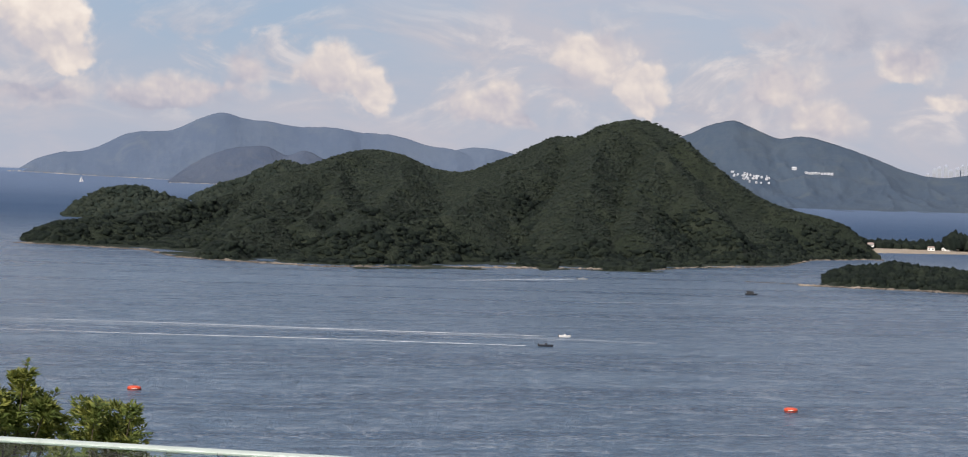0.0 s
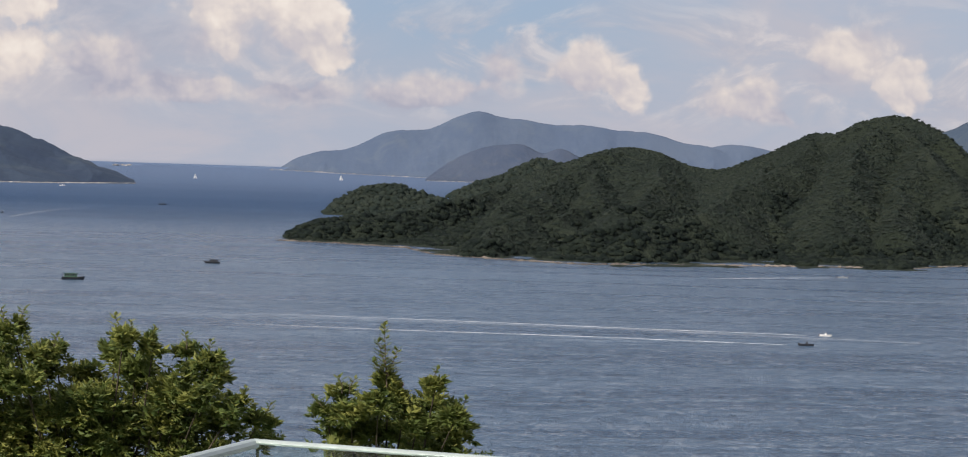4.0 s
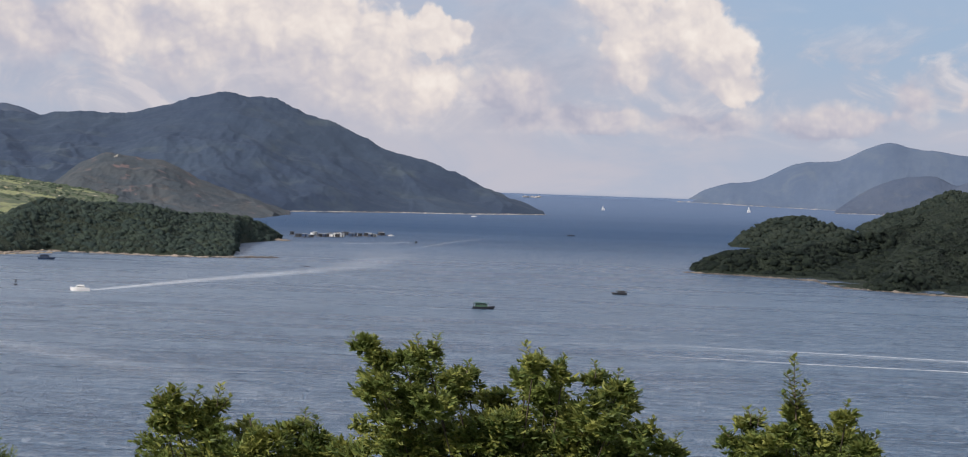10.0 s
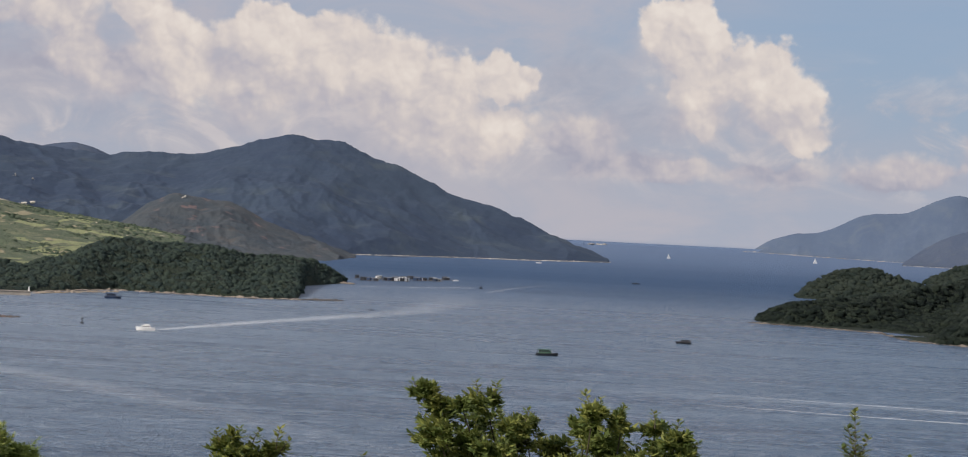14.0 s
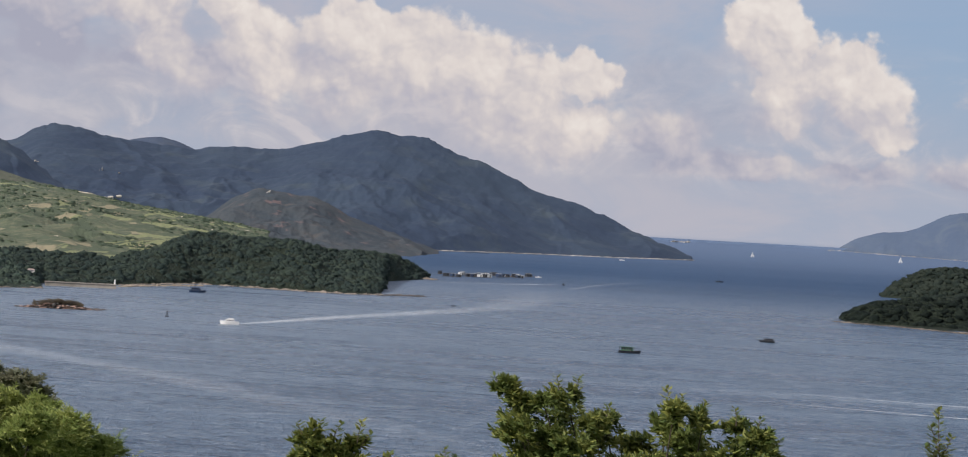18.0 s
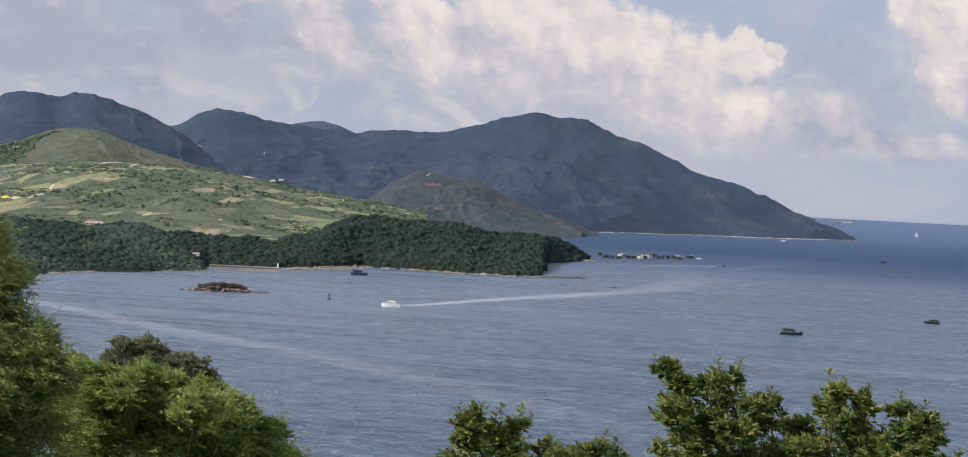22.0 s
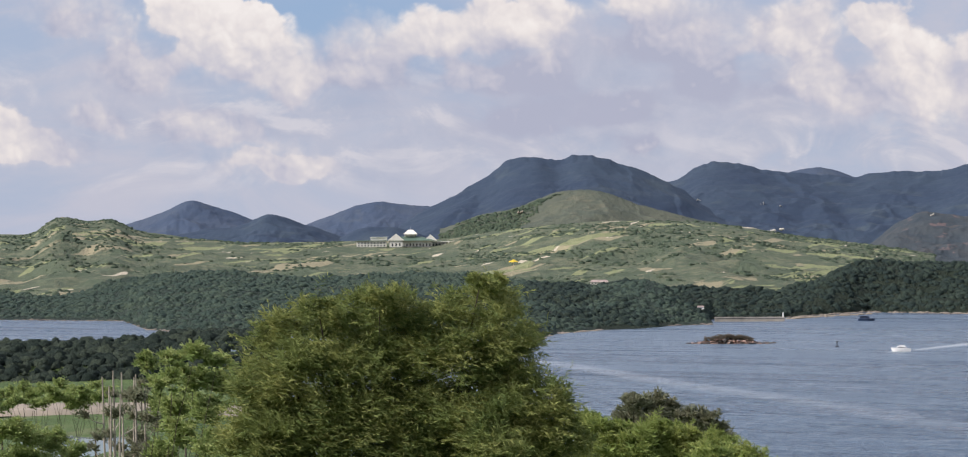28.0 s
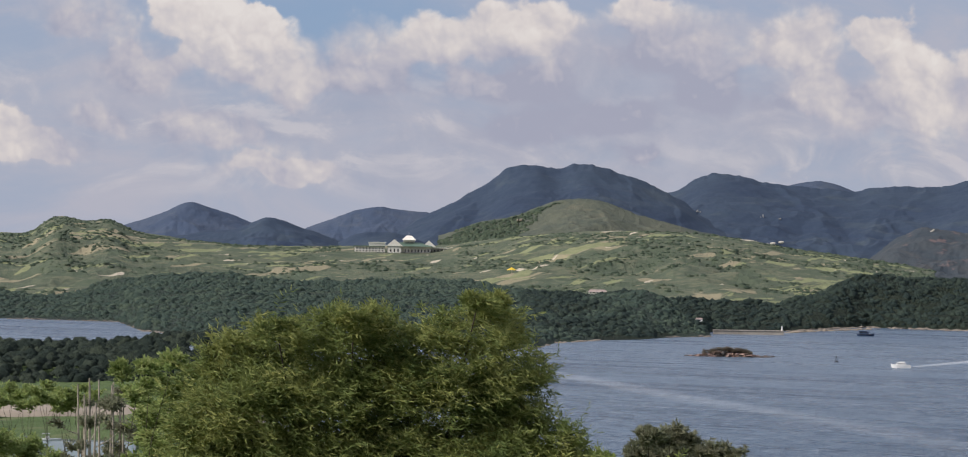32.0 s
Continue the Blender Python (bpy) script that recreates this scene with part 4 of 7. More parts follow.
def woods(name, land, count, b_range, d_range, size, mat, label, tall=1.0, floor=1.2, seed=1, keep=None, sink=0.2, full=False):
    """Many tree crowns over a land mass, as one mesh."""
    r = np.random.RandomState(seed)
    B = r.uniform(*b_range, count * 3)
    D = np.sqrt(r.uniform(d_range[0] ** 2, d_range[1] ** 2, count * 3))
    Z = land(B, D)
    ok = Z > floor
    if keep is not None:
        ok &= keep(B, D, Z)
    B, D, Z = B[ok][:count], D[ok][:count], Z[ok][:count]
    X, Y = polar(B, D)
    m = len(B)
    s = size[0] + (size[1] - size[0]) * r.rand(m) ** 1.6
    crown_v, crown_f = (BLOB_V, BLOB_F) if full else (LEAN_V, LEAN_F)
    k = len(crown_v)
    V = np.tile(crown_v, (m, 1, 1))
    V = V * (1 + (r.rand(m, k, 1) - 0.5) * 0.7)
    V = V * (s[:, None, None] * (np.array([1, 1, 0.95 * tall]) * (0.8 + 0.4 * r.rand(m, 3)))[:, None, :])
    a = r.rand(m) * 6.283
    x, y = V[..., 0] * np.cos(a)[:, None] - V[..., 1] * np.sin(a)[:, None], V[..., 0] * np.sin(a)[:, None] + V[..., 1] * np.cos(a)[:, None]
    V = np.stack([x + X[:, None], y + Y[:, None], V[..., 2] + (Z + s * sink)[:, None]], -1).reshape(-1, 3)
    F = (crown_f[None] + (np.arange(m) * k)[:, None, None]).reshape(-1, 3)
    ob = new(name, quick_mesh(name, V, F, mat, smooth=True))
    return tagged(ob, label, "trees", kind="stuff")


def facing(crest, slack):
    cb, cd, _ = np.array(crest).T
    return lambda B, D, Z: D < np.interp(B, cb, cd) + slack


def low_wood(z0, spread, size, seed):
    """True where tall trees grow: the low ground and the hollows above it."""
    return lambda B, D, Z: Z + (fbm(*polar(B, D), size, 4, seed) - 0.5) * spread < z0


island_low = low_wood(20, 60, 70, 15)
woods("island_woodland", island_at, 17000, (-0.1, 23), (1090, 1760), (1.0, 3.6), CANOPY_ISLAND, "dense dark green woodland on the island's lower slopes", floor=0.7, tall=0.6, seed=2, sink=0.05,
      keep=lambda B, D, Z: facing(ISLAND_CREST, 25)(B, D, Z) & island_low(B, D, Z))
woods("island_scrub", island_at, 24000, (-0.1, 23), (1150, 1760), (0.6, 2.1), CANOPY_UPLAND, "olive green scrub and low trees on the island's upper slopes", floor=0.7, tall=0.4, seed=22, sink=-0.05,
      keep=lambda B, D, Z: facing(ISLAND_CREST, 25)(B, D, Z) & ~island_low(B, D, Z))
woods("knoll_woodland", island_at, 3000, (0.9, 8.5), (1900, 2330), (2.0, 4.6), CANOPY_UPLAND, "dense green woodland on the back knolls", seed=3, tall=0.7, keep=lambda B, D, Z: D > np.interp(B, [0, 9], [1850, 2000]))
woods("point_woodland", wood_east_at, 8500, (-26.7, -11.1), (1050, 1800), (0.9, 3.3), CANOPY_SHORE, "dense green woodland on the low point", seed=4, keep=facing(WOOD_EAST, 20), tall=0.8, sink=-0.15)
woods("ridge_woodland", wood_west_at, 11000, (-43, -21.5), (980, 1620), (0.9, 3.3), CANOPY_RIDGE, "dense green woodland on the shore ridge", seed=5, keep=facing(WOOD_WEST, 20), tall=0.8, sink=-0.2)
woods("islet_woodland", islet_east_at, 1600, (21.3, 26.8), (1060, 1180), (1.0, 3.0), CANOPY_ISLAND, "dense dark trees on the islet", seed=6)
woods("golf_scrub", golf_at, 13000, (-45, -15.5), (1450, 2650), (0.8, 3.2), CANOPY_GOLF, "scattered green scrub and trees on the golf course", seed=8, tall=0.6, sink=-0.05,
      keep=lambda B, D, Z: (fbm(*polar(B, D), 80, 5, 77) > 0.47) & ~((B > -31.6) & (B < -28.4) & (D > 2050)))
woods("hill_scrub", green_at, 8000, (-29, -20.4), (2360, 2900), (1.0, 3.4), CANOPY_GOLF, "green scrub in patches on the grassy hill", seed=18, tall=0.6,
      keep=lambda B, D, Z: (fbm(*polar(B, D), 130, 4, 31) > 0.485) & (D < 2890))


# ---------------------------------------------------------------- the near hillside
def near_ground(B, D, X, Y):
    z = 46.3 - np.clip(D - 4.5, 0, 400) * 0.34
    floor = np.interp(B, [-60, -36, -30, -22], [3.0, 3.0, -3.0, -6.0])
    side = np.interp(np.abs(B), [60, 120], [0.0, 1.0])
    z = np.maximum(z, floor) * (1 - side) + side * (46.3 + np.clip(D - 8, 0, 300) * 0.10)
    z = np.where(D > 880, np.minimum(z, 3.0 - (D - 880) * 0.12), z)
    return z + (fbm(X, Y, 30, 4, 90) - 0.5) * np.clip(D - 6, 0, 60) * 0.05


V, F = polar_sheet(np.arange(-180, 180.1, 2), np.array([0.01, 2, 4, 5.5, 8, 12, 18, 26, 36, 50, 70, 95, 125, 160, 210, 270, 340, 420, 520, 620, 720, 820, 880, 920, 1000]), near_ground)
F = F[V[:, 2][F].max(1) > -5]
tagged(new("ground", quick_mesh("ground", V, F, NEAR_GRASS)), "overgrown green hillside dropping from the terrace to the sea", "hillside", kind="structure")


# ---------------------------------------------------------------- trees in front of the terrace
def leaf_cloud(clumps, shoots, length, width, r, per_shoot=14, droop=0.25, reach=(0.5, 1.1)):
    """Leaves in two rows along shoots that grow out of the clumps (x, y, z, radius)."""
    P, A, S = [], [], []
    for cx, cy, cz, rad in clumps:
        m = max(6, int(shoots * rad * rad))
        d = r.normal(size=(m, 3))
        d[:, 2] = np.abs(d[:, 2]) * 0.8 + 0.25
        d /= np.linalg.norm(d, axis=1)[:, None]
        root = np.array([cx, cy, cz - rad * 0.22]) + r.normal(size=(m, 3)) * rad * np.array([0.36, 0.36, 0.26])
        run = rad * r.uniform(*reach, m) * 0.88
        bend = np.stack([r.normal(size=m), r.normal(size=m), -np.abs(r.normal(size=m))], 1) * 0.25
        for k in range(per_shoot):
            u = (k + 1) / per_shoot
            way = d + bend * u
            way /= np.linalg.norm(way, axis=1)[:, None]
            side = np.cross(way, np.array([0.3, 0.2, 1.0]))
            side /= np.linalg.norm(side, axis=1)[:, None] + 1e-6
            side = side * (1 if k % 2 else -1) + r.normal(size=(m, 3)) * 0.35
            ax = way * (0.55 + 0.6 * u ** 3) + side * 0.8
            ax[:, 2] -= droop * r.rand(m)
            ax /= np.linalg.norm(ax, axis=1)[:, None]
            P.append(root + way * (run * u)[:, None])
            A.append(ax)
            S.append(np.full(m, 1.15 - 0.45 * u))
    P, A, S = np.concatenate(P), np.concatenate(A), np.concatenate(S)
    count = len(P)
    sd = np.cross(A, r.normal(size=(count, 3)) + np.array([0, 0, 1.5]))
    sd /= np.linalg.norm(sd, axis=1)[:, None] + 1e-6
    nr = np.cross(A, sd)
    L = (length * S * (0.75 + 0.5 * r.rand(count)))[:, None]
    W = (width * S * (0.75 + 0.5 * r.rand(count)))[:, None]
    tip = P + A * L - nr * L * 0.14
    q1 = P + A * L * 0.42 + sd * W * 0.5 + nr * W * 0.22
    q2 = P + A * L * 0.42 - sd * W * 0.5 + nr * W * 0.22
    V = np.stack([P, q1, tip, q2], 1).reshape(-1, 3)
    i = np.arange(count)[:, None] * 4
    F = np.concatenate([np.concatenate([i, i + 1, i + 2], 1), np.concatenate([i, i + 2, i + 3], 1)])
    return V, F


def sprig_leaves(a, b2, leaf, r, mat):
    """Leaves set alternately round one upright stem, arching outward, smaller towards its tip."""
    run = np.linalg.norm(b2 - a)
    count = max(14, int(run / 0.0065))
    u = (np.arange(count) + r.rand(count) * 0.6) / count
    P = a + (b2 - a) * u[:, None]
    turn = np.arange(count) * 2.4 + r.rand(count) * 0.8
    A = np.stack([np.cos(turn), np.sin(turn), 0.75 + 0.6 * u ** 3 - 0.5 * r.rand(count)], 1)
    A /= np.linalg.norm(A, axis=1)[:, None]
    P = P + A * np.array([1, 1, 0.3]) * (0.06 * (1 - u) * r.rand(count))[:, None]
    sd = np.cross(A, np.array([0, 0, 1.0]))
    sd /= np.linalg.norm(sd, axis=1)[:, None] + 1e-6
    L = (leaf[0] * (1.2 - 0.35 * u) * r.uniform(0.8, 1.2, count))[:, None]
    W = L * leaf[1] / leaf[0]
    nr = np.cross(A, sd)
    V = np.stack([P, P + A * L * 0.45 + sd * W * 0.5 + nr * W * 0.2, P + A * L - np.array([0, 0, 0.18]) * L, P + A * L * 0.45 - sd * W * 0.5 + nr * W * 0.2], 1).reshape(-1, 3)
    i = np.arange(count)[:, None] * 4
    F = np.concatenate([np.concatenate([i, i + 1, i + 2], 1), np.concatenate([i, i + 2, i + 3], 1)])
    return quick_mesh("sprig_leaves", V, F, mat, smooth=False)


def limb(bm, pts, r0, r1, sides=6):
    """A tapered, bent limb through the points."""
    rings = []
    pts = [Vector(p) for p in pts]
    for i, p in enumerate(pts):
        way = (pts[min(i + 1, len(pts) - 1)] - pts[max(i - 1, 0)]).normalized()
        side = way.orthogonal().normalized()
        other = way.cross(side)
        rad = r0 + (r1 - r0) * i / (len(pts) - 1)
        rings.append([bm.verts.new(p + (side * math.cos(6.2832 * k / sides) + other * math.sin(6.2832 * k / sides)) * rad) for k in range(sides)])
    for a, b2 in zip(rings, rings[1:]):
        for k in range(sides):
            bm.faces.new((a[k], a[(k + 1) % sides], b2[(k + 1) % sides], b2[k]))
    return bm


def garden_tree(name, clumps, dist, foot, leaf, mat, label, shoots=420, seed=1, trunk_r=0.09, twig_r=0.010, low=-8.6, per_shoot=14, droop=0.25, fill=True, kind="tree", ground=None, lobes=0, set_back=1.02, sprigs=()):
    """clumps: bearing, elevation and radius in degrees as seen from the terrace, all near one distance; foot: bearing of the trunk."""
    r = np.random.RandomState(seed)
    rows = list(clumps)
    if fill:
        for b0, e0, rad in clumps:
            e1 = e0 - rad * 0.9
            while e1 > low:
                rows.append((b0 + r.normal() * 0.25, e1, rad * r.uniform(0.9, 1.15)))
                e1 -= rad * 1.5 + 0.25
    C = []
    for k, (b0, e0, rad) in enumerate(rows):
        back = r.normal() * 0.012 if k < len(clumps) else r.uniform(0.0, 0.05)
        d = dist * (1 + back)
        x, y = polar(b0, d)
        C.append((x, y, H0 + d * math.tan(radians(e0)), d * math.tan(radians(rad))))
    stems = C[:len(clumps)]
    if lobes:
        whole, C = C, []
        for k, (x, y, z, rad) in enumerate(whole):
            C.append((x, y, z, rad * (0.85 if k < len(clumps) else 1.15)))
            if k >= len(clumps):
                continue
            for _ in range(lobes):
                w = np.array([r.normal(), r.normal(), abs(r.normal()) * 0.9 - 0.15])
                w *= rad * 0.62 / np.linalg.norm(w)
                C.append((x + w[0], y + w[1], z + w[2], rad * r.uniform(0.30, 0.48)))
        C.sort(key=lambda c: -c[2])
    fx, fy = polar(foot, dist * set_back)
    fz = float(near_ground(np.array([foot]), np.array([dist * set_back]), np.array([fx]), np.array([fy]))[0]) if ground is None else ground
    top = new(name)
    top.location = (fx, fy, fz)
    off = Vector((fx, fy, fz))
    bm = bmesh.new()
    under = min(c[2] for c in C)
    fork = Vector((0, 0, max(0.4, (under - fz) * 0.6)))
    limb(bm, [(0, 0, -0.3), Vector((0.06, 0.03, 0.5 * fork.z)), fork], trunk_r, trunk_r * 0.7, 8)
    part("trunk", bm, BARK, top)
    for c in stems:
        tip = Vector(c[:3]) - off
        bm = bmesh.new()
        mid = fork.lerp(tip, 0.45) + Vector((r.normal() * 0.3, r.normal() * 0.3, -0.2)) * c[3]
        limb(bm, [fork, mid, tip.lerp(mid, 0.4) + Vector((r.normal() * 0.2, r.normal() * 0.2, -0.15)) * c[3], tip], trunk_r * 0.16, twig_r * 0.4, 5)
        part("limb", bm, BARK, top)
    V, F = leaf_cloud(C, shoots, leaf[0], leaf[1], r, per_shoot, droop)
    V = V - np.array(off)
    for row in sprigs:
        a, b2 = (Vector((*polar(q[0], dist), H0 + dist * math.tan(radians(q[1])))) - off for q in (row[:2], row[2:4]))
        stem = part("sprig", limb(bmesh.new(), [a, a.lerp(b2, 0.5) + Vector((r.normal(), r.normal(), 0)) * 0.01, b2], twig_r * 0.5, twig_r * 0.2, 5), BARK, top)
        part("sprig_leaves", sprig_leaves(np.array(a), np.array(b2), leaf, r, mat), mat, stem)
    part("crown", quick_mesh("crown", V, F, mat, smooth=False), mat, top)
    return tagged(top, label, kind)


TREE_A = [(-8.85, -4.5, 0.40), (-8.4, -4.8, 0.42), (-7.85, -4.75, 0.26), (-7.2, -4.62, 0.52), (-6.4, -5.35, 0.48), (-6.05, -5.25, 0.38), (-8.45, -5.55, 0.50), (-7.55, -5.75, 0.60),
          (-8.0, -6.35, 0.60), (-6.85, -6.05, 0.65), (-5.3, -5.8, 0.58), (-5.15, -6.35, 0.70), (-4.25, -4.85, 0.42), (-4.4, -5.25, 0.50), (-3.45, -5.1, 0.46), (-3.9, -5.65, 0.62),
          (-2.5, -5.2, 0.40), (-1.95, -5.5, 0.45), (-1.7, -5.8, 0.36), (-2.65, -6.05, 0.62), (-3.15, -6.4, 0.62), (-2.1, -6.4, 0.58), (-1.25, -6.7, 0.50), (-0.5, -7.0, 0.46),
          (-7.4, -7.0, 0.9), (-5.8, -6.9, 0.9), (-4.3, -7.0, 0.9), (-2.8, -7.1, 0.9)]
SPRIGS_A = [(-8.95, -4.6, -9.2, -4.15), (-8.6, -4.7, -8.62, -4.2), (-7.4, -4.5, -7.5, -4.05), (-7.0, -4.5, -6.85, -4.05), (-6.1, -5.2, -6.0, -4.75), (-4.35, -4.8, -4.5, -4.2), (-4.1, -4.9, -4.05, -4.35),
            (-3.5, -5.0, -3.4, -4.5), (-2.55, -5.1, -2.6, -4.65), (-2.0, -5.4, -1.9, -4.85), (-1.6, -5.8, -1.35, -5.45), (-1.1, -6.6, -0.9, -6.15), (-0.4, -6.9, -0.2, -6.5)]
TREE_S = [(2.85, -5.75, 0.24), (2.95, -6.05, 0.34), (1.75, -6.3, 0.42), (1.3, -6.75, 0.42), (1.95, -6.8, 0.55), (2.7, -6.5, 0.52), (3.45, -6.45, 0.50), (4.25, -5.95, 0.30), (4.2, -6.4, 0.42), (4.85, -6.75, 0.42),
          (3.8, -6.95, 0.60), (2.5, -7.2, 0.70), (5.0, -7.2, 0.45)]
SPRIGS_S = [(2.92, -6.0, 2.80, -4.25), (2.95, -5.7, 2.62, -4.72), (2.9, -5.6, 3.2, -4.95), (2.85, -5.6, 2.5, -5.3), (1.7, -6.2, 1.6, -5.75), (1.9, -6.2, 2.05, -5.75), (4.25, -5.9, 4.3, -5.4), (4.8, -6.6, 5.1, -6.25), (1.2, -6.6, 0.9, -6.3)]
TREE_P = [(3.72, -6.62, 0.50), (4.30, -6.72, 0.46), (3.98, -6.45, 0.34), (4.68, -6.62, 0.26), (3.42, -6.5, 0.24), (3.6, -7.2, 0.7), (4.3, -7.3, 0.7)]
TREE_D = [(-14.1, -6.15, 0.50), (-13.6, -6.4, 0.45), (-14.2, -6.75, 0.50), (-12.85, -6.25, 0.34), (-13.2, -6.9, 0.70), (-12.0, -6.95, 0.50), (-11.4, -7.0, 0.62), (-10.6, -6.85, 0.50), (-10.0, -7.2, 0.50), (-9.2, -7.25, 0.55), (-12.4, -7.7, 1.2), (-10.5, -7.8, 1.0)]
SPRIGS_D = [(-14.3, -6.1, -14.5, -5.7), (-13.9, -6.0, -13.85, -5.6), (-13.5, -6.1, -13.3, -5.65), (-12.85, -6.3, -12.75, -5.55), (-12.75, -6.3, -12.5, -5.9), (-11.9, -6.7, -11.95, -6.4), (-10.5, -6.6, -10.45, -6.2), (-10.3, -6.7, -10.1, -6.4), (-9.0, -7.0, -8.8, -6.7)]
TREE_B_TOP = [(-33.8, -2.75, 0.8), (-32.89, -2.21, 0.93), (-31.54, -2.06, 1.1), (-30.19, -1.9, 1.01), (-28.84, -2, 1.01), (-27.65, -1.42, 0.72), (-27.45, -1.15, 0.34), (-27.85, -1.2, 0.36),
          (-27.12, -1.98, 0.52), (-32.3, -1.85, 0.5), (-30.6, -1.6, 0.5)]
TREE_B_BODY = [(-26.82, -2.94, 0.84), (-28.17, -3.1, 1.35), (-29.86, -3.25, 1.52), (-31.55, -3.4, 1.52), (-33.1, -3.55, 1.3), (-33.7, -4.3, 1.15), (-33.9, -5.6, 1.25), (-33.3, -5.37, 1.4),
          (-31.9, -5.07, 1.69), (-29.88, -5.1, 1.69), (-27.85, -4.78, 1.52), (-26.49, -4.29, 1.18), (-25.82, -4.97, 1.01), (-25.49, -5.64, 1.01), (-27.18, -5.63, 1.52), (-29.21, -5.94, 1.52),
          (-33.2, -6.7, 1.5), (-30, -7, 1.7)]
TREE_K = [(-23.7, -4.55, 0.40), (-23.2, -4.50, 0.42), (-22.7, -4.62, 0.42), (-22.3, -4.85, 0.35), (-21.8, -4.95, 0.40), (-21.4, -5.15, 0.35), (-23.9, -4.95, 0.4)]
TREE_M = [(-24.9, -5.2, 0.6), (-24.1, -5.3, 0.6), (-23.2, -5.3, 0.55), (-22.4, -5.45, 0.55), (-21.5, -5.6, 0.5), (-24.6, -5.6, 0.8), (-23.6, -5.75, 0.7), (-22.6, -5.95, 0.8), (-21.6, -6.1, 0.8), (-20.7, -6.3, 0.8), (-19.8, -6.7, 0.7), (-19.3, -7.4, 0.6)]
TREE_L = [(-36.9, -3.3, 0.34), (-36.2, -3.15, 0.40), (-35.6, -3.0, 0.42), (-35.0, -3.2, 0.40), (-36.5, -3.8, 0.50), (-35.7, -3.75, 0.55), (-34.9, -3.9, 0.55), (-36.2, -4.5, 0.55), (-35.3, -4.6, 0.60), (-36.0, -5.2, 0.60), (-35.2, -5.5, 0.6), (-36.5, -5.7, 0.5)]

garden_tree("broadleaf_tree", TREE_A, 15.0, -4.6, (0.068, 0.029), LEAF_SHRUB, "bushy green broadleaf tree below the terrace", 1150, 3, set_back=1.08, lobes=5, per_shoot=11, droop=0.6, sprigs=SPRIGS_A)
garden_tree("broadleaf_sapling", TREE_S, 14.0, 2.6, (0.066, 0.029), LEAF_SHRUB, "young broadleaf tree with one tall leafy sprig", 950, 4, set_back=1.12, lobes=5, per_shoot=11, droop=0.5, sprigs=SPRIGS_S)
garden_tree("broadleaf_tree", TREE_P, 36.0, 4.0, (0.16, 0.062), LEAF_SHRUB, "rounded broadleaf tree lower on the slope", 160, 14, trunk_r=0.14, twig_r=0.016)
garden_tree("broadleaf_shrub", TREE_D, 16.0, -11.8, (0.072, 0.031), LEAF_SHRUB, "low green broadleaf shrub below the terrace", 1000, 5, set_back=1.08, lobes=5, per_shoot=11, droop=0.5, sprigs=SPRIGS_D)
garden_tree("willow_leaved_tree", TREE_B_TOP + TREE_B_BODY, 38.0, -30.4, (0.14, 0.022), LEAF_FINE, "big bushy tree with fine narrow green leaves", 300, 6, lobes=6, set_back=1.13, trunk_r=0.28, twig_r=0.022, droop=0.7)
garden_tree("flat_topped_tree", TREE_K, 62.0, -23, (0.18, 0.055), LEAF_DULL, "dull green tree with a flat open crown", 330, 7, lobes=4, set_back=1.05, trunk_r=0.2, twig_r=0.025)
garden_tree("bushy_shrub", TREE_M, 50.0, -23.2, (0.17, 0.04), LEAF_BRIGHT, "bright green shrub on the slope below the terrace", 520, 9, lobes=4, set_back=1.08, trunk_r=0.15, twig_r=0.02, kind="shrub")
woods("near_woodland", lambda B, D: np.interp(D, [690, 730, 790, 870], [2.0, 5.5, 7.5, 5.0]) + np.interp(B, [-40, -37.5, -36, -34.5], [0, 0, 3.5, 4.5]) + 3 * (fbm(*polar(B, D), 25, 3, 8) - 0.5), 3000, (-46, -33.5), (690, 870),
      (0.9, 2.9), CANOPY_NEAR, "dark green trees between the field and the inlet", seed=12, tall=0.95, sink=0.25, full=True)
garden_tree("pale_tree", TREE_L, 120.0, -37, (0.34, 0.15), LEAF_PALE, "thin pale green tree beside the big one", 60, 8, trunk_r=0.2, twig_r=0.03, fill=False, lobes=4, droop=0.5)


# ---------------------------------------------------------------- things on the water and the shores
def box(bm, x, y, z, sx, sy, sz, taper=1.0, bevel=0.0):
    """A box that stands on z; taper scales its top."""
    g = bmesh.ops.create_cube(bm, size=1.0)
    for v in g["verts"]:
        k = taper if v.co.z > 0 else 1.0
        v.co = Vector((x + v.co.x * sx * k, y + v.co.y * sy * k, z + (v.co.z + 0.5) * sz))
    if bevel:
        bmesh.ops.bevel(bm, geom=list({e for v in g["verts"] for e in v.link_edges}), offset=bevel, segments=2, affect="EDGES")
    return bm


def rod(bm, a, b2, r, sides=7):
    limb(bm, [a, b2], r, r, sides)
    return bm


def disc(bm, x, y, z, r0, r1, h, sides=20):
    m = Matrix.Translation((x, y, z + h / 2))
    bmesh.ops.create_cone(bm, cap_ends=True, segments=sides, radius1=r0, radius2=r1, depth=h, matrix=m)
    return bm


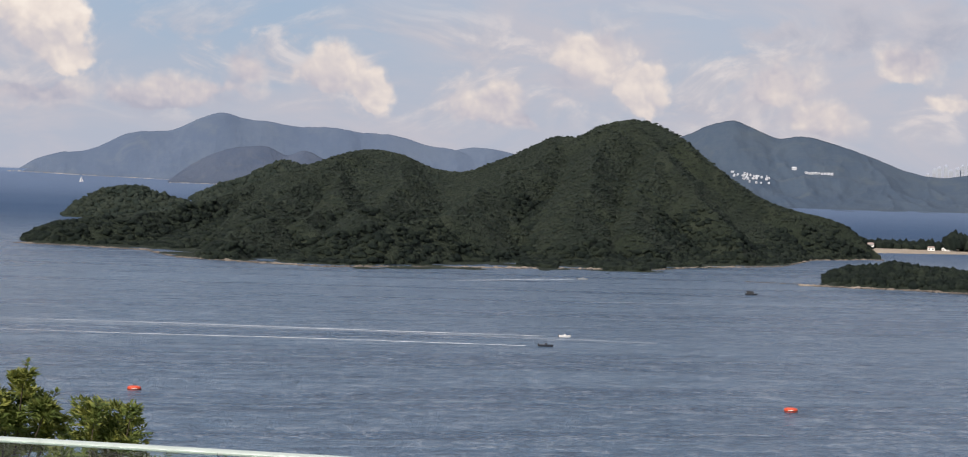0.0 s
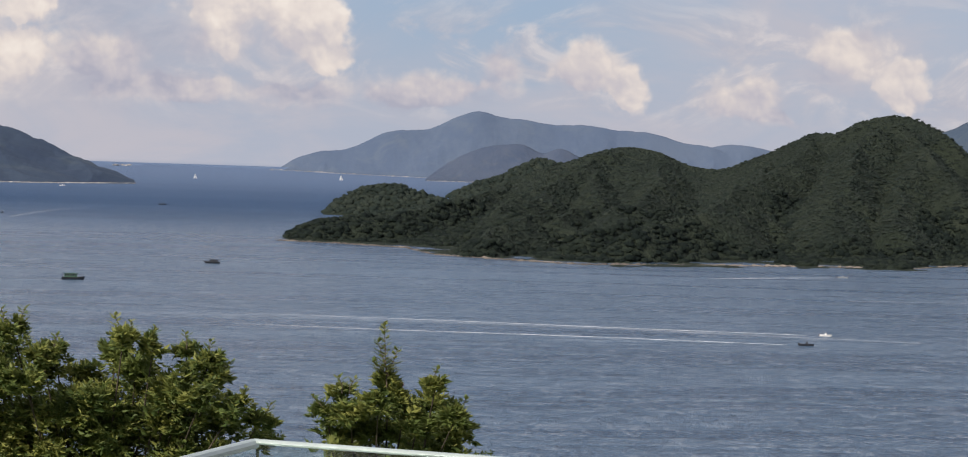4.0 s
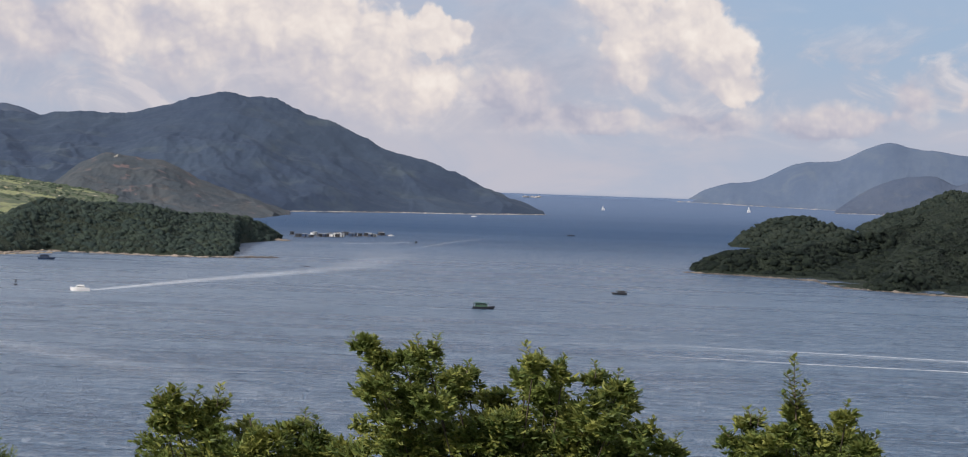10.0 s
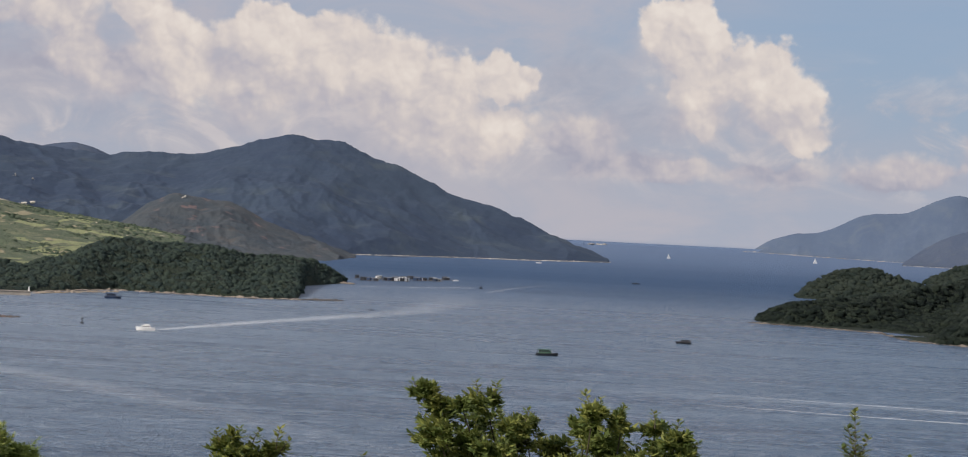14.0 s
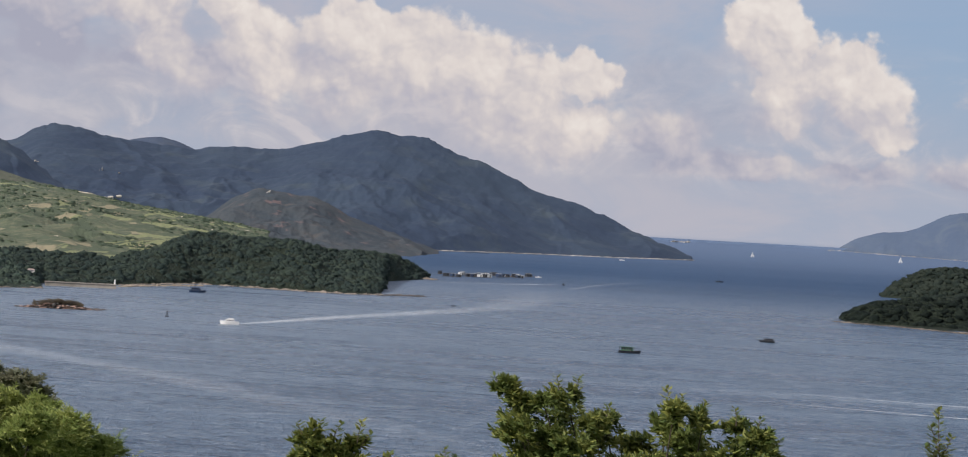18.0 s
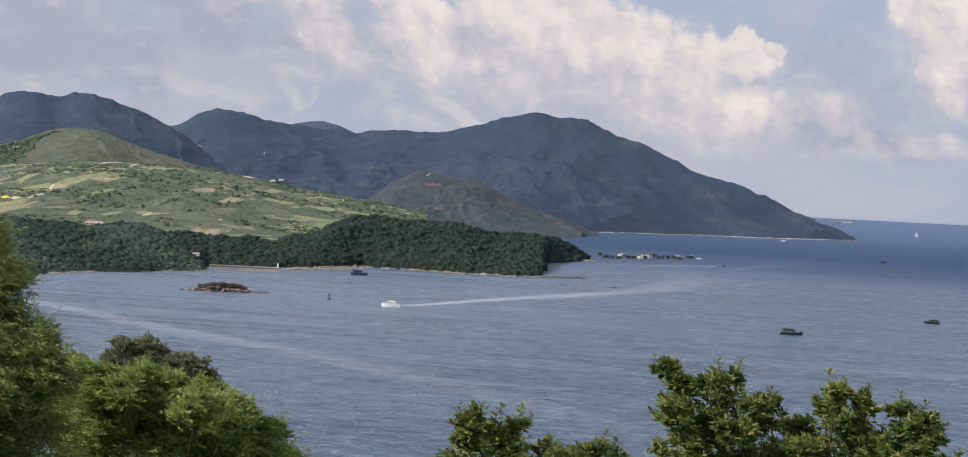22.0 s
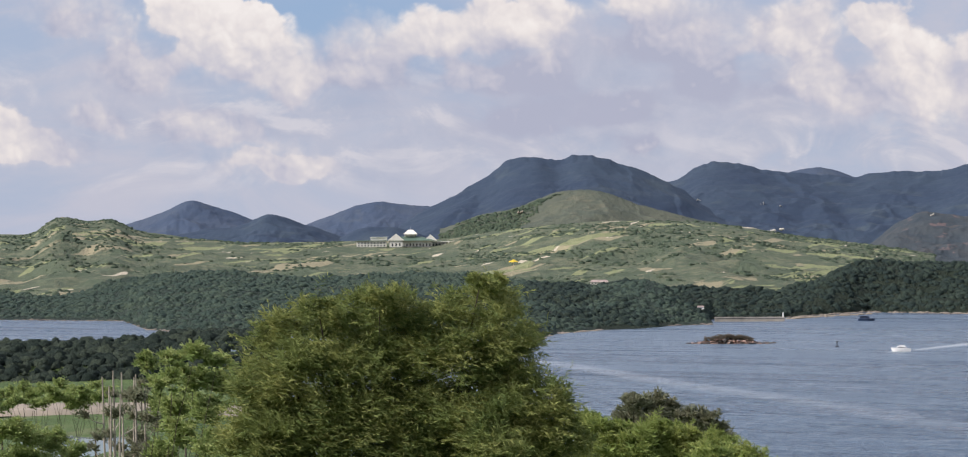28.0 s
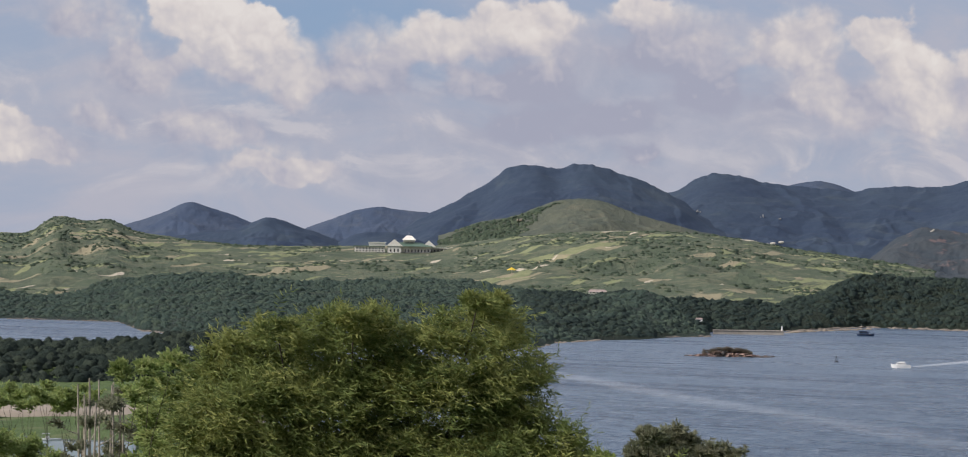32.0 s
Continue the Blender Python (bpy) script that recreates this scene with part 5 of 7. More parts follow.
def hull_shape(L, W, H, keel=-0.35, sheer=0.5, bow=0.5, transom=0.85):
    """A boat's hull from stern (-L/2) to bow (+L/2), with a raked stem."""
    bm = bmesh.new()
    rings = []
    for i in range(13):
        u = i / 12
        w = W / 2 * (transom + (1 - transom) * min(1, u * 3)) * (1 - max(0, (u - bow) / (1 - bow)) ** 2.0 * 0.985)
        top = H * (1 + sheer * max(0, u - 0.35) ** 1.6 + 0.12 * (1 - u) ** 2)
        x = -L / 2 + u * L
        rake = 0.10 * L * max(0, u - 0.7) / 0.3
        rings.append([bm.verts.new(p) for p in ((x - rake, 0, keel), (x - rake * 0.6, w * 0.72, keel * 0.3), (x, w, top), (x, w * 0.86, top - 0.02), (x, -w * 0.86, top - 0.02), (x, -w, top), (x - rake * 0.6, -w * 0.72, keel * 0.3))])
    for a, b2 in zip(rings, rings[1:]):
        for k in range(7):
            bm.faces.new((a[k], a[(k + 1) % 7], b2[(k + 1) % 7], b2[k]))
    bm.faces.new(rings[0])
    bm.faces.new(reversed(rings[-1]))
    bmesh.ops.recalc_face_normals(bm, faces=bm.faces)
    return bm


def stand(name, bearing, dist, turn=0.0, z=0.0):
    """An Empty at a bearing and distance; its x runs to the right as seen from the terrace, turned by some degrees."""
    top = new(name)
    x, y = polar(bearing, dist)
    top.matrix_world = Matrix.Translation((float(x), float(y), z)) @ Matrix.Rotation(radians(-bearing + turn), 4, "Z")
    return top


GREEN_PAINT = paint("green_boat_paint", (0.055, 0.13, 0.085), 0.5)
DARK_PAINT = paint("dark_boat_paint", (0.028, 0.032, 0.042), 0.5)
BLUE_PAINT = paint("blue_boat_paint", (0.03, 0.06, 0.13), 0.5)
WHITE_PAINT = paint("white_paint", (0.78, 0.77, 0.74), 0.35, vary=0.06)
GREY_PAINT = paint("grey_paint", (0.30, 0.32, 0.34), 0.5)
RED_PAINT = paint("red_buoy_paint", (0.62, 0.075, 0.025), 0.45)
DARK_GLASS = paint("tinted_window", (0.02, 0.025, 0.03), 0.12, vary=0.05)
RUBBER = paint("black_rubber", (0.02, 0.02, 0.02), 0.8)
TIMBER = paint("weathered_timber", (0.16, 0.135, 0.11), 0.85, 0, 4, 0.25)
CONCRETE = paint("sea_wall_concrete", (0.36, 0.32, 0.27), 0.9, 0, 0.6, 0.2)
ROCK = paint("shore_rock", (0.27, 0.225, 0.18), 0.9, 0, 0.06, 0.4)
STRAND = paint("pale_strand", (0.40, 0.38, 0.36), 0.9, 0, 0.06, 0.3)
DARK_ROCK = paint("wet_rock", (0.085, 0.075, 0.068), 0.7, 0, 0.5, 0.3)
SAND = paint("beach_sand", (0.32, 0.265, 0.20), 0.95, 0, 0.08, 0.15)
YELLOW = paint("yellow_awning", (0.75, 0.52, 0.03), 0.6)
ROOF_GREEN = paint("green_roof_tiles", (0.10, 0.155, 0.115), 0.6, 0, 0.4, 0.15)
ROOF_PINK = paint("faded_roof", (0.42, 0.33, 0.29), 0.8, 0, 0.4, 0.2)
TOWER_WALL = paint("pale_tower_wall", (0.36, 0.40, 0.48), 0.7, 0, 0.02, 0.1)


def covered_boat(name, bearing, dist, L, hull_mat, top_mat, label, turn=0.0, tall=1.0, mast=True):
    """A small wooden ferry or fishing boat with a long roof on posts."""
    top = stand(name, bearing, dist, turn)
    W = L * 0.28
    part("hull", hull_shape(L, W, L * 0.10, sheer=1.0), hull_mat, top)
    part("rubbing_strake", box(bmesh.new(), -L * 0.03, 0, L * 0.085, L * 0.80, W * 1.02, L * 0.018), RUBBER, top)
    deck = L * 0.10
    h = L * 0.13 * tall
    part("cabin", box(bmesh.new(), -L * 0.16, 0, deck, L * 0.46, W * 0.78, h * 0.95, 0.96, 0.05), top_mat, top)
    part("canopy", box(bmesh.new(), -L * 0.12, 0, deck + h, L * 0.68, W * 0.98, L * 0.018, 1.0, 0.02), top_mat, top)
    for i in range(5):
        for sy in (-1, 1):
            part("post", rod(bmesh.new(), (-L * 0.43 + i * L * 0.155, sy * W * 0.42, deck), (-L * 0.43 + i * L * 0.155, sy * W * 0.42, deck + h), 0.05), TIMBER, top)
    for i in range(4):
        part("side_window", box(bmesh.new(), -L * 0.33 + i * L * 0.11, -W * 0.385, deck + h * 0.42, L * 0.075, 0.06, h * 0.36), DARK_GLASS, top)
    part("stern_rail", box(bmesh.new(), -L * 0.46, 0, deck, 0.12, W * 0.85, h * 1.0), hull_mat, top)
    part("wheelhouse", box(bmesh.new(), L * 0.10, 0, deck, L * 0.12, W * 0.55, h * 0.8, 0.92), top_mat, top)
    if mast:
        part("mast", rod(bmesh.new(), (L * 0.05, 0, deck + h), (L * 0.05, 0, deck + h + L * 0.09), 0.05), TIMBER, top)
    return tagged(top, label, "boat")


def motor_yacht(name, bearing, dist, L, label, turn=180.0):
    top = stand(name, bearing, dist, turn)
    W = L * 0.32
    part("hull", hull_shape(L, W, L * 0.15, sheer=0.7), WHITE_PAINT, top)
    part("cabin", box(bmesh.new(), -L * 0.02, 0, L * 0.15, L * 0.50, W * 0.74, L * 0.12, 0.86, 0.08), WHITE_PAINT, top)
    for i in range(3):
        part("side_window", box(bmesh.new(), -L * 0.16 + i * L * 0.13, W * 0.345, L * 0.19, L * 0.10, 0.08, L * 0.05), DARK_GLASS, top)
    part("windscreen", box(bmesh.new(), L * 0.205, 0, L * 0.19, 0.10, W * 0.60, L * 0.06, 0.9), DARK_GLASS, top)
    part("flybridge", box(bmesh.new(), -L * 0.06, 0, L * 0.27, L * 0.32, W * 0.62, L * 0.05, 0.92, 0.05), WHITE_PAINT, top)
    for sx in (-0.18, 0.05):
        for sy in (-1, 1):
            part("canopy_post", rod(bmesh.new(), (L * sx, sy * W * 0.26, L * 0.32), (L * sx, sy * W * 0.26, L * 0.39), 0.03), GREY_PAINT, top)
    part("sun_canopy", box(bmesh.new(), -L * 0.07, 0, L * 0.39, L * 0.28, W * 0.62, 0.10, 0.95, 0.03), BLUE_PAINT, top)
    part("bow_rail", rod(bmesh.new(), (L * 0.25, W * 0.3, L * 0.22), (L * 0.47, 0, L * 0.24), 0.025), GREY_PAINT, top)
    return tagged(top, label, "boat")


def speedboat(name, bearing, dist, L, hull_mat, label, turn=0.0):
    top = stand(name, bearing, dist, turn)
    W = L * 0.36
    part("hull", hull_shape(L, W, L * 0.13, sheer=0.5), hull_mat, top)
    part("console", box(bmesh.new(), L * 0.0, 0, L * 0.12, L * 0.16, W * 0.42, L * 0.12, 0.9, 0.03), hull_mat, top)
    part("windscreen", box(bmesh.new(), L * 0.08, 0, L * 0.22, 0.06, W * 0.42, L * 0.07, 0.85), DARK_GLASS, top)
    for sx in (-0.22, 0.06):
        for sy in (-1, 1):
            part("top_post", rod(bmesh.new(), (L * sx, sy * W * 0.3, L * 0.12), (L * sx * 0.8, sy * W * 0.3, L * 0.33), 0.025), GREY_PAINT, top)
    part("top_cover", box(bmesh.new(), -L * 0.06, 0, L * 0.33, L * 0.30, W * 0.7, 0.06), GREY_PAINT if hull_mat is WHITE_PAINT else DARK_PAINT, top)
    part("outboard_motor", box(bmesh.new(), -L * 0.52, 0, L * 0.02, L * 0.09, W * 0.22, L * 0.17, 0.8, 0.03), RUBBER, top)
    return tagged(top, label, "boat")


covered_boat("covered_boat", -5.55, 832, 9.0, DARK_PAINT, GREEN_PAINT, "dark wooden boat with a long green canopy", tall=1.25)
covered_boat("fishing_boat", -1.86, 988, 7.4, DARK_PAINT, DARK_PAINT, "small dark fishing boat with an open roof", 180, 1.05)
covered_boat("blue_ferry", -17.4, 1197, 9.6, BLUE_PAINT, BLUE_PAINT, "dark blue wooden ferry with a cabin", 0, 1.35)
covered_boat("moored_boat", 19.9, 960, 5.8, DARK_PAINT, DARK_PAINT, "small dark moored boat with a flat roof", 0, 1.5, False)
motor_yacht("motor_yacht", -16.5, 880, 8.2, "white motor yacht with a blue sun canopy")
speedboat("speedboat", 14.9, 652, 3.8, WHITE_PAINT, "white speedboat running fast with a wake")
speedboat("speedboat", 14.4, 611, 4.4, DARK_PAINT, "dark speedboat running fast with a wake")
speedboat("speedboat", 15.3, 1046, 5.2, GREY_PAINT, "grey speedboat near the island's shore")
speedboat("launch", -7.46, 1760, 5.6, DARK_PAINT, "small dark launch heading away", 80)
speedboat("launch", -3.22, 2236, 8.0, DARK_PAINT, "low dark launch on the open bay", 0)
speedboat("dinghy", -10.42, 1195, 3.0, DARK_PAINT, "tiny dark dinghy drifting on the bay", 0)
speedboat("far_boat", -5.9, 3300, 9.0, WHITE_PAINT, "white boat below the mountain's shore", 0)
bpy.data.objects["far_boat"].location.z = float(sea_level(3300))


def sailboat(bearing, dist, h, label):
    z = float(sea_level(dist))
    top = stand("sailboat", bearing, dist, 30, z)
    part("hull", hull_shape(h * 0.75, h * 0.22, h * 0.08), WHITE_PAINT, top)
    part("mast", rod(bmesh.new(), (0, 0, 0), (0, 0, h), 0.08), GREY_PAINT, top)
    for nm, pts in (("mainsail", ((-0.06, 0, 0.14), (-0.36, 0.05, 0.15), (-0.20, 0.06, 0.45), (-0.05, 0, 0.97))), ("jib", ((0.36, 0, 0.10), (0.03, 0.03, 0.16), (0.03, 0.02, 0.80), (0.16, 0.03, 0.45)))):
        bm = bmesh.new()
        a = [bm.verts.new(Vector(p) * h) for p in pts]
        b2 = [bm.verts.new(Vector(p) * h + Vector((0, 0.06, 0))) for p in pts]
        bm.faces.new(a)
        bm.faces.new(reversed(b2))
        for k in range(4):
            bm.faces.new((a[k], b2[k], b2[(k + 1) % 4], a[(k + 1) % 4]))
        bmesh.ops.recalc_face_normals(bm, faces=bm.faces)
        part(nm, bm, WHITE_PAINT, top)
    tagged(top, label, "sailboat", "sailing boats on the horizon")


sailboat(-2.37, 4237, 11, "white sailing boat under full sail far out")
sailboat(1.58, 4452, 13, "white sailing boat under full sail near the far island")


def mooring_buoy(bearing, dist):
    top = stand("mooring_buoy", bearing, dist)
    bm = disc(bmesh.new(), 0, 0, -0.4, 1.5, 1.5, 1.15, 28)
    bmesh.ops.bevel(bm, geom=[e for e in bm.edges if abs(e.verts[0].co.z - e.verts[1].co.z) < 0.01], offset=0.14, segments=3, affect="EDGES")
    part("float", bm, RED_PAINT, top)
    part("fender", disc(bmesh.new(), 0, 0, 0.10, 1.56, 1.56, 0.16, 28), RUBBER, top, "black rubber fender ring")
    part("top_plate", disc(bmesh.new(), 0, 0, 0.75, 0.9, 0.8, 0.14), RED_PAINT, top)
    part("ring", rod(bmesh.new(), (-0.2, 0, 0.85), (-0.15, 0, 1.2), 0.07), RUBBER, top)
    part("ring_post", rod(bmesh.new(), (0.2, 0, 0.85), (0.15, 0, 1.2), 0.07), RUBBER, top)
    for k in range(4):
        part("lettering_bar", box(bmesh.new(), -0.45 + k * 0.3, -1.50 + 0.03 * abs(k - 1.5), 0.35, 0.18, 0.06, 0.22), WHITE_PAINT, top, "white lettering bar")
    return tagged(top, "round red steel mooring buoy with white lettering bars", "buoy", "mooring buoys")


mooring_buoy(21.14, 459)
mooring_buoy(3.26, 458)

beacon = stand("channel_buoy", -18.19, 915)
part("float", disc(bmesh.new(), 0, 0, -0.3, 0.9, 0.8, 0.8), DARK_PAINT, beacon)
for k in range(4):
    a = k * math.pi / 2 + 0.4
    part("leg", rod(bmesh.new(), (0.55 * math.cos(a), 0.55 * math.sin(a), 0.4), (0.2 * math.cos(a), 0.2 * math.sin(a), 2.3), 0.06), DARK_PAINT, beacon)
part("cage", disc(bmesh.new(), 0, 0, 2.0, 0.42, 0.42, 0.5, 12), DARK_PAINT, beacon)
part("lantern", disc(bmesh.new(), 0, 0, 2.5, 0.2, 0.14, 0.7, 10), GREY_PAINT, beacon)
tagged(beacon, "dark channel buoy with a lantern cage", "buoy")


# fish farm: rafts with sheds, floats and poles
def fish_raft(bearing, dist, w, d, sheds, seed):
    r = np.random.RandomState(seed)
    top = stand("fish_raft", bearing, dist, r.uniform(-12, 12))
    for k in range(int(w / 3) + 1):
        part("beam", box(bmesh.new(), -w / 2 + k * 3, 0, 0.15, 0.35, d, 0.3), TIMBER, top)
    for k in range(3):
        part("walkway", box(bmesh.new(), 0, -d / 2 + k * d / 2, 0.40, w, 0.6, 0.12), TIMBER, top)
    for k in range(int(w / 4)):
        part("float", disc(bmesh.new(), -w / 2 + 2 + k * 4, -d / 2, -0.25, 0.45, 0.45, 0.7, 10), BLUE_PAINT if k % 2 else DARK_PAINT, top)
    for k in range(sheds):
        x, y = r.uniform(-w * 0.35, w * 0.35), r.uniform(-d * 0.3, d * 0.3)
        sw, sh = r.uniform(3, 5.5), r.uniform(2.0, 2.9)
        shed = part("shed", box(bmesh.new(), x, y, 0.5, sw, 3, sh), (GREY_PAINT, BLUE_PAINT, DARK_PAINT, WHITE_PAINT)[r.randint(4)], top)
        part("shed_roof", box(bmesh.new(), x, y, 0.5 + sh, sw * 1.15, 3.6, 0.25, 0.9), (GREY_PAINT, DARK_PAINT)[r.randint(2)], shed)
        part("doorway", box(bmesh.new(), x + sw * 0.2, y - 1.52, 0.5, 0.9, 0.08, sh * 0.8), DARK_GLASS, shed)
    for k in range(3):
        x = r.uniform(-w / 2, w / 2)
        part("pole", rod(bmesh.new(), (x, -d / 2, 0), (x, -d / 2, r.uniform(1.6, 3.0)), 0.07), TIMBER, top)
    return tagged(top, "weathered timber fish-farm raft with small sheds", "raft", "rafts of the fish farm")


r4 = np.random.RandomState(31)
for k in range(17):
    fish_raft(-10.72 + 2.35 * k / 16 + r4.uniform(-0.05, 0.05), 1850 + 7 * k + r4.uniform(-45, 60), r4.uniform(7, 13), r4.uniform(6, 9), int(r4.randint(1, 4)), 40 + k)
speedboat("launch", -8.15, 1975, 6.0, WHITE_PAINT, "white launch moored by the fish farm", 0)


# ---------------------------------------------------------------- rocks and beaches along the shores
def rock_band(name, line, count, size, mat, label, spread=5.0, seed=1, lift=0.0):
    """Stones strewn along a shoreline given as (bearing, distance)."""
    r = np.random.RandomState(seed)
    lb, ld = np.array(line).T
    B = r.uniform(lb.min(), lb.max(), count)
    D = np.interp(B, lb, ld) + r.normal(size=count) * spread
    X, Y = polar(B, D)
    s = size[0] + (size[1] - size[0]) * r.rand(count) ** 3
    k = len(LEAN_V)
    V = LEAN_V[None] * (1 + (r.rand(count, k, 1) - 0.5) * 0.6) * (s[:, None, None] * (np.array([1.6, 1.2, 0.55]) * (0.7 + 0.6 * r.rand(count, 3)))[:, None, :])
    Z = sea_level(D) + lift
    V = (V + np.stack([X, Y, Z], -1)[:, None, :]).reshape(-1, 3)
    F = (LEAN_F[None] + (np.arange(count) * k)[:, None, None]).reshape(-1, 3)
    return tagged(new(name, quick_mesh(name, V, F, mat, smooth=False)), label, "rocks", kind="stuff")


rock_band("island_shore_rocks", ISLAND_SHORE, 1500, (0.3, 1.3), ROCK, "pale stones along the island's shore", 2.5, 1, 0.1)
rock_band("island_wet_rocks", ISLAND_SHORE, 1800, (0.4, 1.2), DARK_ROCK, "dark wet stones at the island's waterline", 3.0, 2, -0.1)
POINT_SHORE = [(-19.5, 1240), (-17.38, 1329), (-15.35, 1303), (-13.32, 1290), (-11.6, 1320)]
rock_band("point_shore_rocks", POINT_SHORE, 450, (0.4, 1.5), ROCK, "pale stones along the wooded point", 2.5, 3, 0.2)
rock_band("point_wet_rocks", [(-12.6, 1300), (-11.2, 1318)], 120, (0.5, 1.6), DARK_ROCK, "dark reef off the wooded point", 3, 4)
rock_band("cove_rocks", [(-12.3, 1650), (-11.3, 1715), (-10.95, 1700)], 160, (0.6, 2.2), ROCK, "reddish stones at the cove's mouth", 4, 5, 0.4)
RIDGE_SHORE = [(-42, 1333), (-40.78, 1329), (-37.53, 1277), (-36.88, 1147), (-34.73, 1073), (-30, 1018), (-26.31, 987), (-25.72, 1049), (-23.11, 1131), (-21.52, 1150)]
rock_band("ridge_shore_rocks", RIDGE_SHORE, 700, (0.4, 1.5), ROCK, "pale stones below the wooded ridge", 2.5, 6, 0.0)
rock_band("mountain_shore_rocks", [(-11.83, 3028), (-10.99, 3226), (-8.14, 3404), (-6.11, 3476), (-3.95, 3640)], 1300, (0.6, 2.2), STRAND, "pale rocky strand below the mountain", 4, 7, 0.7)
rock_band("far_strand", [(-0.35, 4885), (0.2, 4880), (1.86, 4838), (3.9, 4780)], 260, (0.7, 2.4), STRAND, "pale strand of the far island", 4, 8, 0.4)
rock_band("far_headland_strand", [(3.9, 4603), (6.0, 4606)], 120, (0.8, 2.6), STRAND, "pale strand of the far headland", 3, 9, 0.6)
rock_band("islet_shore_rocks", [(21.2, 1078), (22.8, 1074), (24.5, 1070), (26.8, 1048)], 500, (0.4, 1.4), ROCK, "pale stones round the wooded islet", 2.0, 10, 0.15)
rock_band("reef", [(19.75, 1095), (21.35, 1090)], 90, (0.3, 1.0), DARK_ROCK, "dark reef just above the water", 1.2, 11, -0.05)
rock_band("horizon_islets", [(-4.55, 4880), (-4.1, 4882)], 10, (3, 6), STRAND, "pale rocky islets on the horizon", 3, 12, 0.0)
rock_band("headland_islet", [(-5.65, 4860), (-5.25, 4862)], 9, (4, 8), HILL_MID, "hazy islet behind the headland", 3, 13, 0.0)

# the low sandy neck beyond the islet
V, F = polar_sheet(np.arange(20.2, 27.6, 0.1), np.arange(1440, 1990, 10),
                   lambda B, D, X, Y: 1.3 - 4 * np.clip((np.interp(B, [20.2, 21, 22.8, 25.5, 28], [1500, 1585, 1730, 1800, 1800]) - D) / 30, 0, 1)
                   - 4 * np.clip((D - np.interp(B, [20, 22.8, 25.5], [1800, 1900, 1960])) / 30, 0, 1) + (fbm(X, Y, 14, 3, 5) - 0.5) * 0.6)
tagged(new("sandy_neck", quick_mesh("sandy_neck", V, F, SAND)), "low sandy neck of land with a beach", "beach", kind="structure")
woods("neck_trees", lambda B, D: np.full(B.shape, 2.4), 620, (21.8, 27.5), (1835, 1925), (2.4, 4.6), CANOPY_ISLAND, "dark trees along the sandy neck", seed=14, tall=1.2)
woods("neck_grove", lambda B, D: np.full(B.shape, 3.0), 130, (25.05, 27.5), (1830, 1920), (3.5, 6.0), CANOPY_ISLAND, "tall dark grove on the sandy neck", seed=15, tall=1.7, sink=0.8)


def hut(name, bearing, dist, w, d, h, roof_mat, label, z, roof=1.2, wall_mat=None, turn=0.0):
    top = stand(name, bearing, dist, turn, z)
    part("wall", box(bmesh.new(), 0, 0, -1, w, d, h + 1), wall_mat or WHITE_PAINT, top)
    bm = bmesh.new()
    pts = [(-w * 0.55, -d * 0.6, h), (w * 0.55, -d * 0.6, h), (w * 0.55, d * 0.6, h), (-w * 0.55, d * 0.6, h), (-w * 0.42, 0, h + roof), (w * 0.42, 0, h + roof)]
    v = [bm.verts.new(p) for p in pts]
    for f in ((0, 1, 5, 4), (2, 3, 4, 5), (1, 2, 5), (3, 0, 4), (3, 2, 1, 0)):
        bm.faces.new([v[i] for i in f])
    part("roof", bm, roof_mat, top)
    count = max(1, int(w / 2.4))
    for k in range(count):
        part("window", box(bmesh.new(), -w * 0.5 + w * (k + 0.5) / count, -d / 2 - 0.02, h * 0.4, w / count * 0.45, 0.08, h * 0.35), DARK_GLASS, top)
    return tagged(top, label, "building")


hut("beach_hut", 25.1, 1835, 14, 5, 1.6, WHITE_PAINT, "low white beach hut on the sandy neck", 1.2)
hut("beach_hut", 24.6, 1828, 6, 4, 2.4, ROOF_PINK, "small pale hut on the sandy neck", 1.2)
hut("hillside_house", 22.95, 1580, 8, 6, 1.6, ROOF_PINK, "pale house at the foot of the wooded island", 9.0)

# ---------------------------------------------------------------- islet, pier and golf buildings
LEAF_DRY = material("dry_leaf", leaf_build((0.10, 0.088, 0.066), (0.16, 0.135, 0.10), (0.24, 0.20, 0.14)))
RED_ROCK = paint("reddish_rock", (0.36, 0.24, 0.19), 0.9, 0, 0.5, 0.3)
islet = stand("rocky_islet", -21.07, 945)
r5 = np.random.RandomState(9)
for k in range(46):
    u = r5.uniform(-1, 1)
    bm = bmesh.new()
    bmesh.ops.create_icosphere(bm, subdivisions=2, radius=1)
    sx, sy, sz = r5.uniform(1.2, 4.2), r5.uniform(1.2, 3), r5.uniform(0.9, 2.6) * (1.15 - abs(u))
    for v in bm.verts:
        v.co = Vector((v.co.x * sx, v.co.y * sy, v.co.z * sz)) * (1 + 0.35 * noise.noise(v.co * 1.7 + Vector((k * 3.1, 0, 0)))) + Vector((u * 15.5, r5.uniform(-5, 5) * (1 - abs(u) * 0.6), 0.35 - abs(u) * 0.3))
    part("rock", bm, RED_ROCK if r5.rand() > 0.25 else DARK_ROCK, islet)
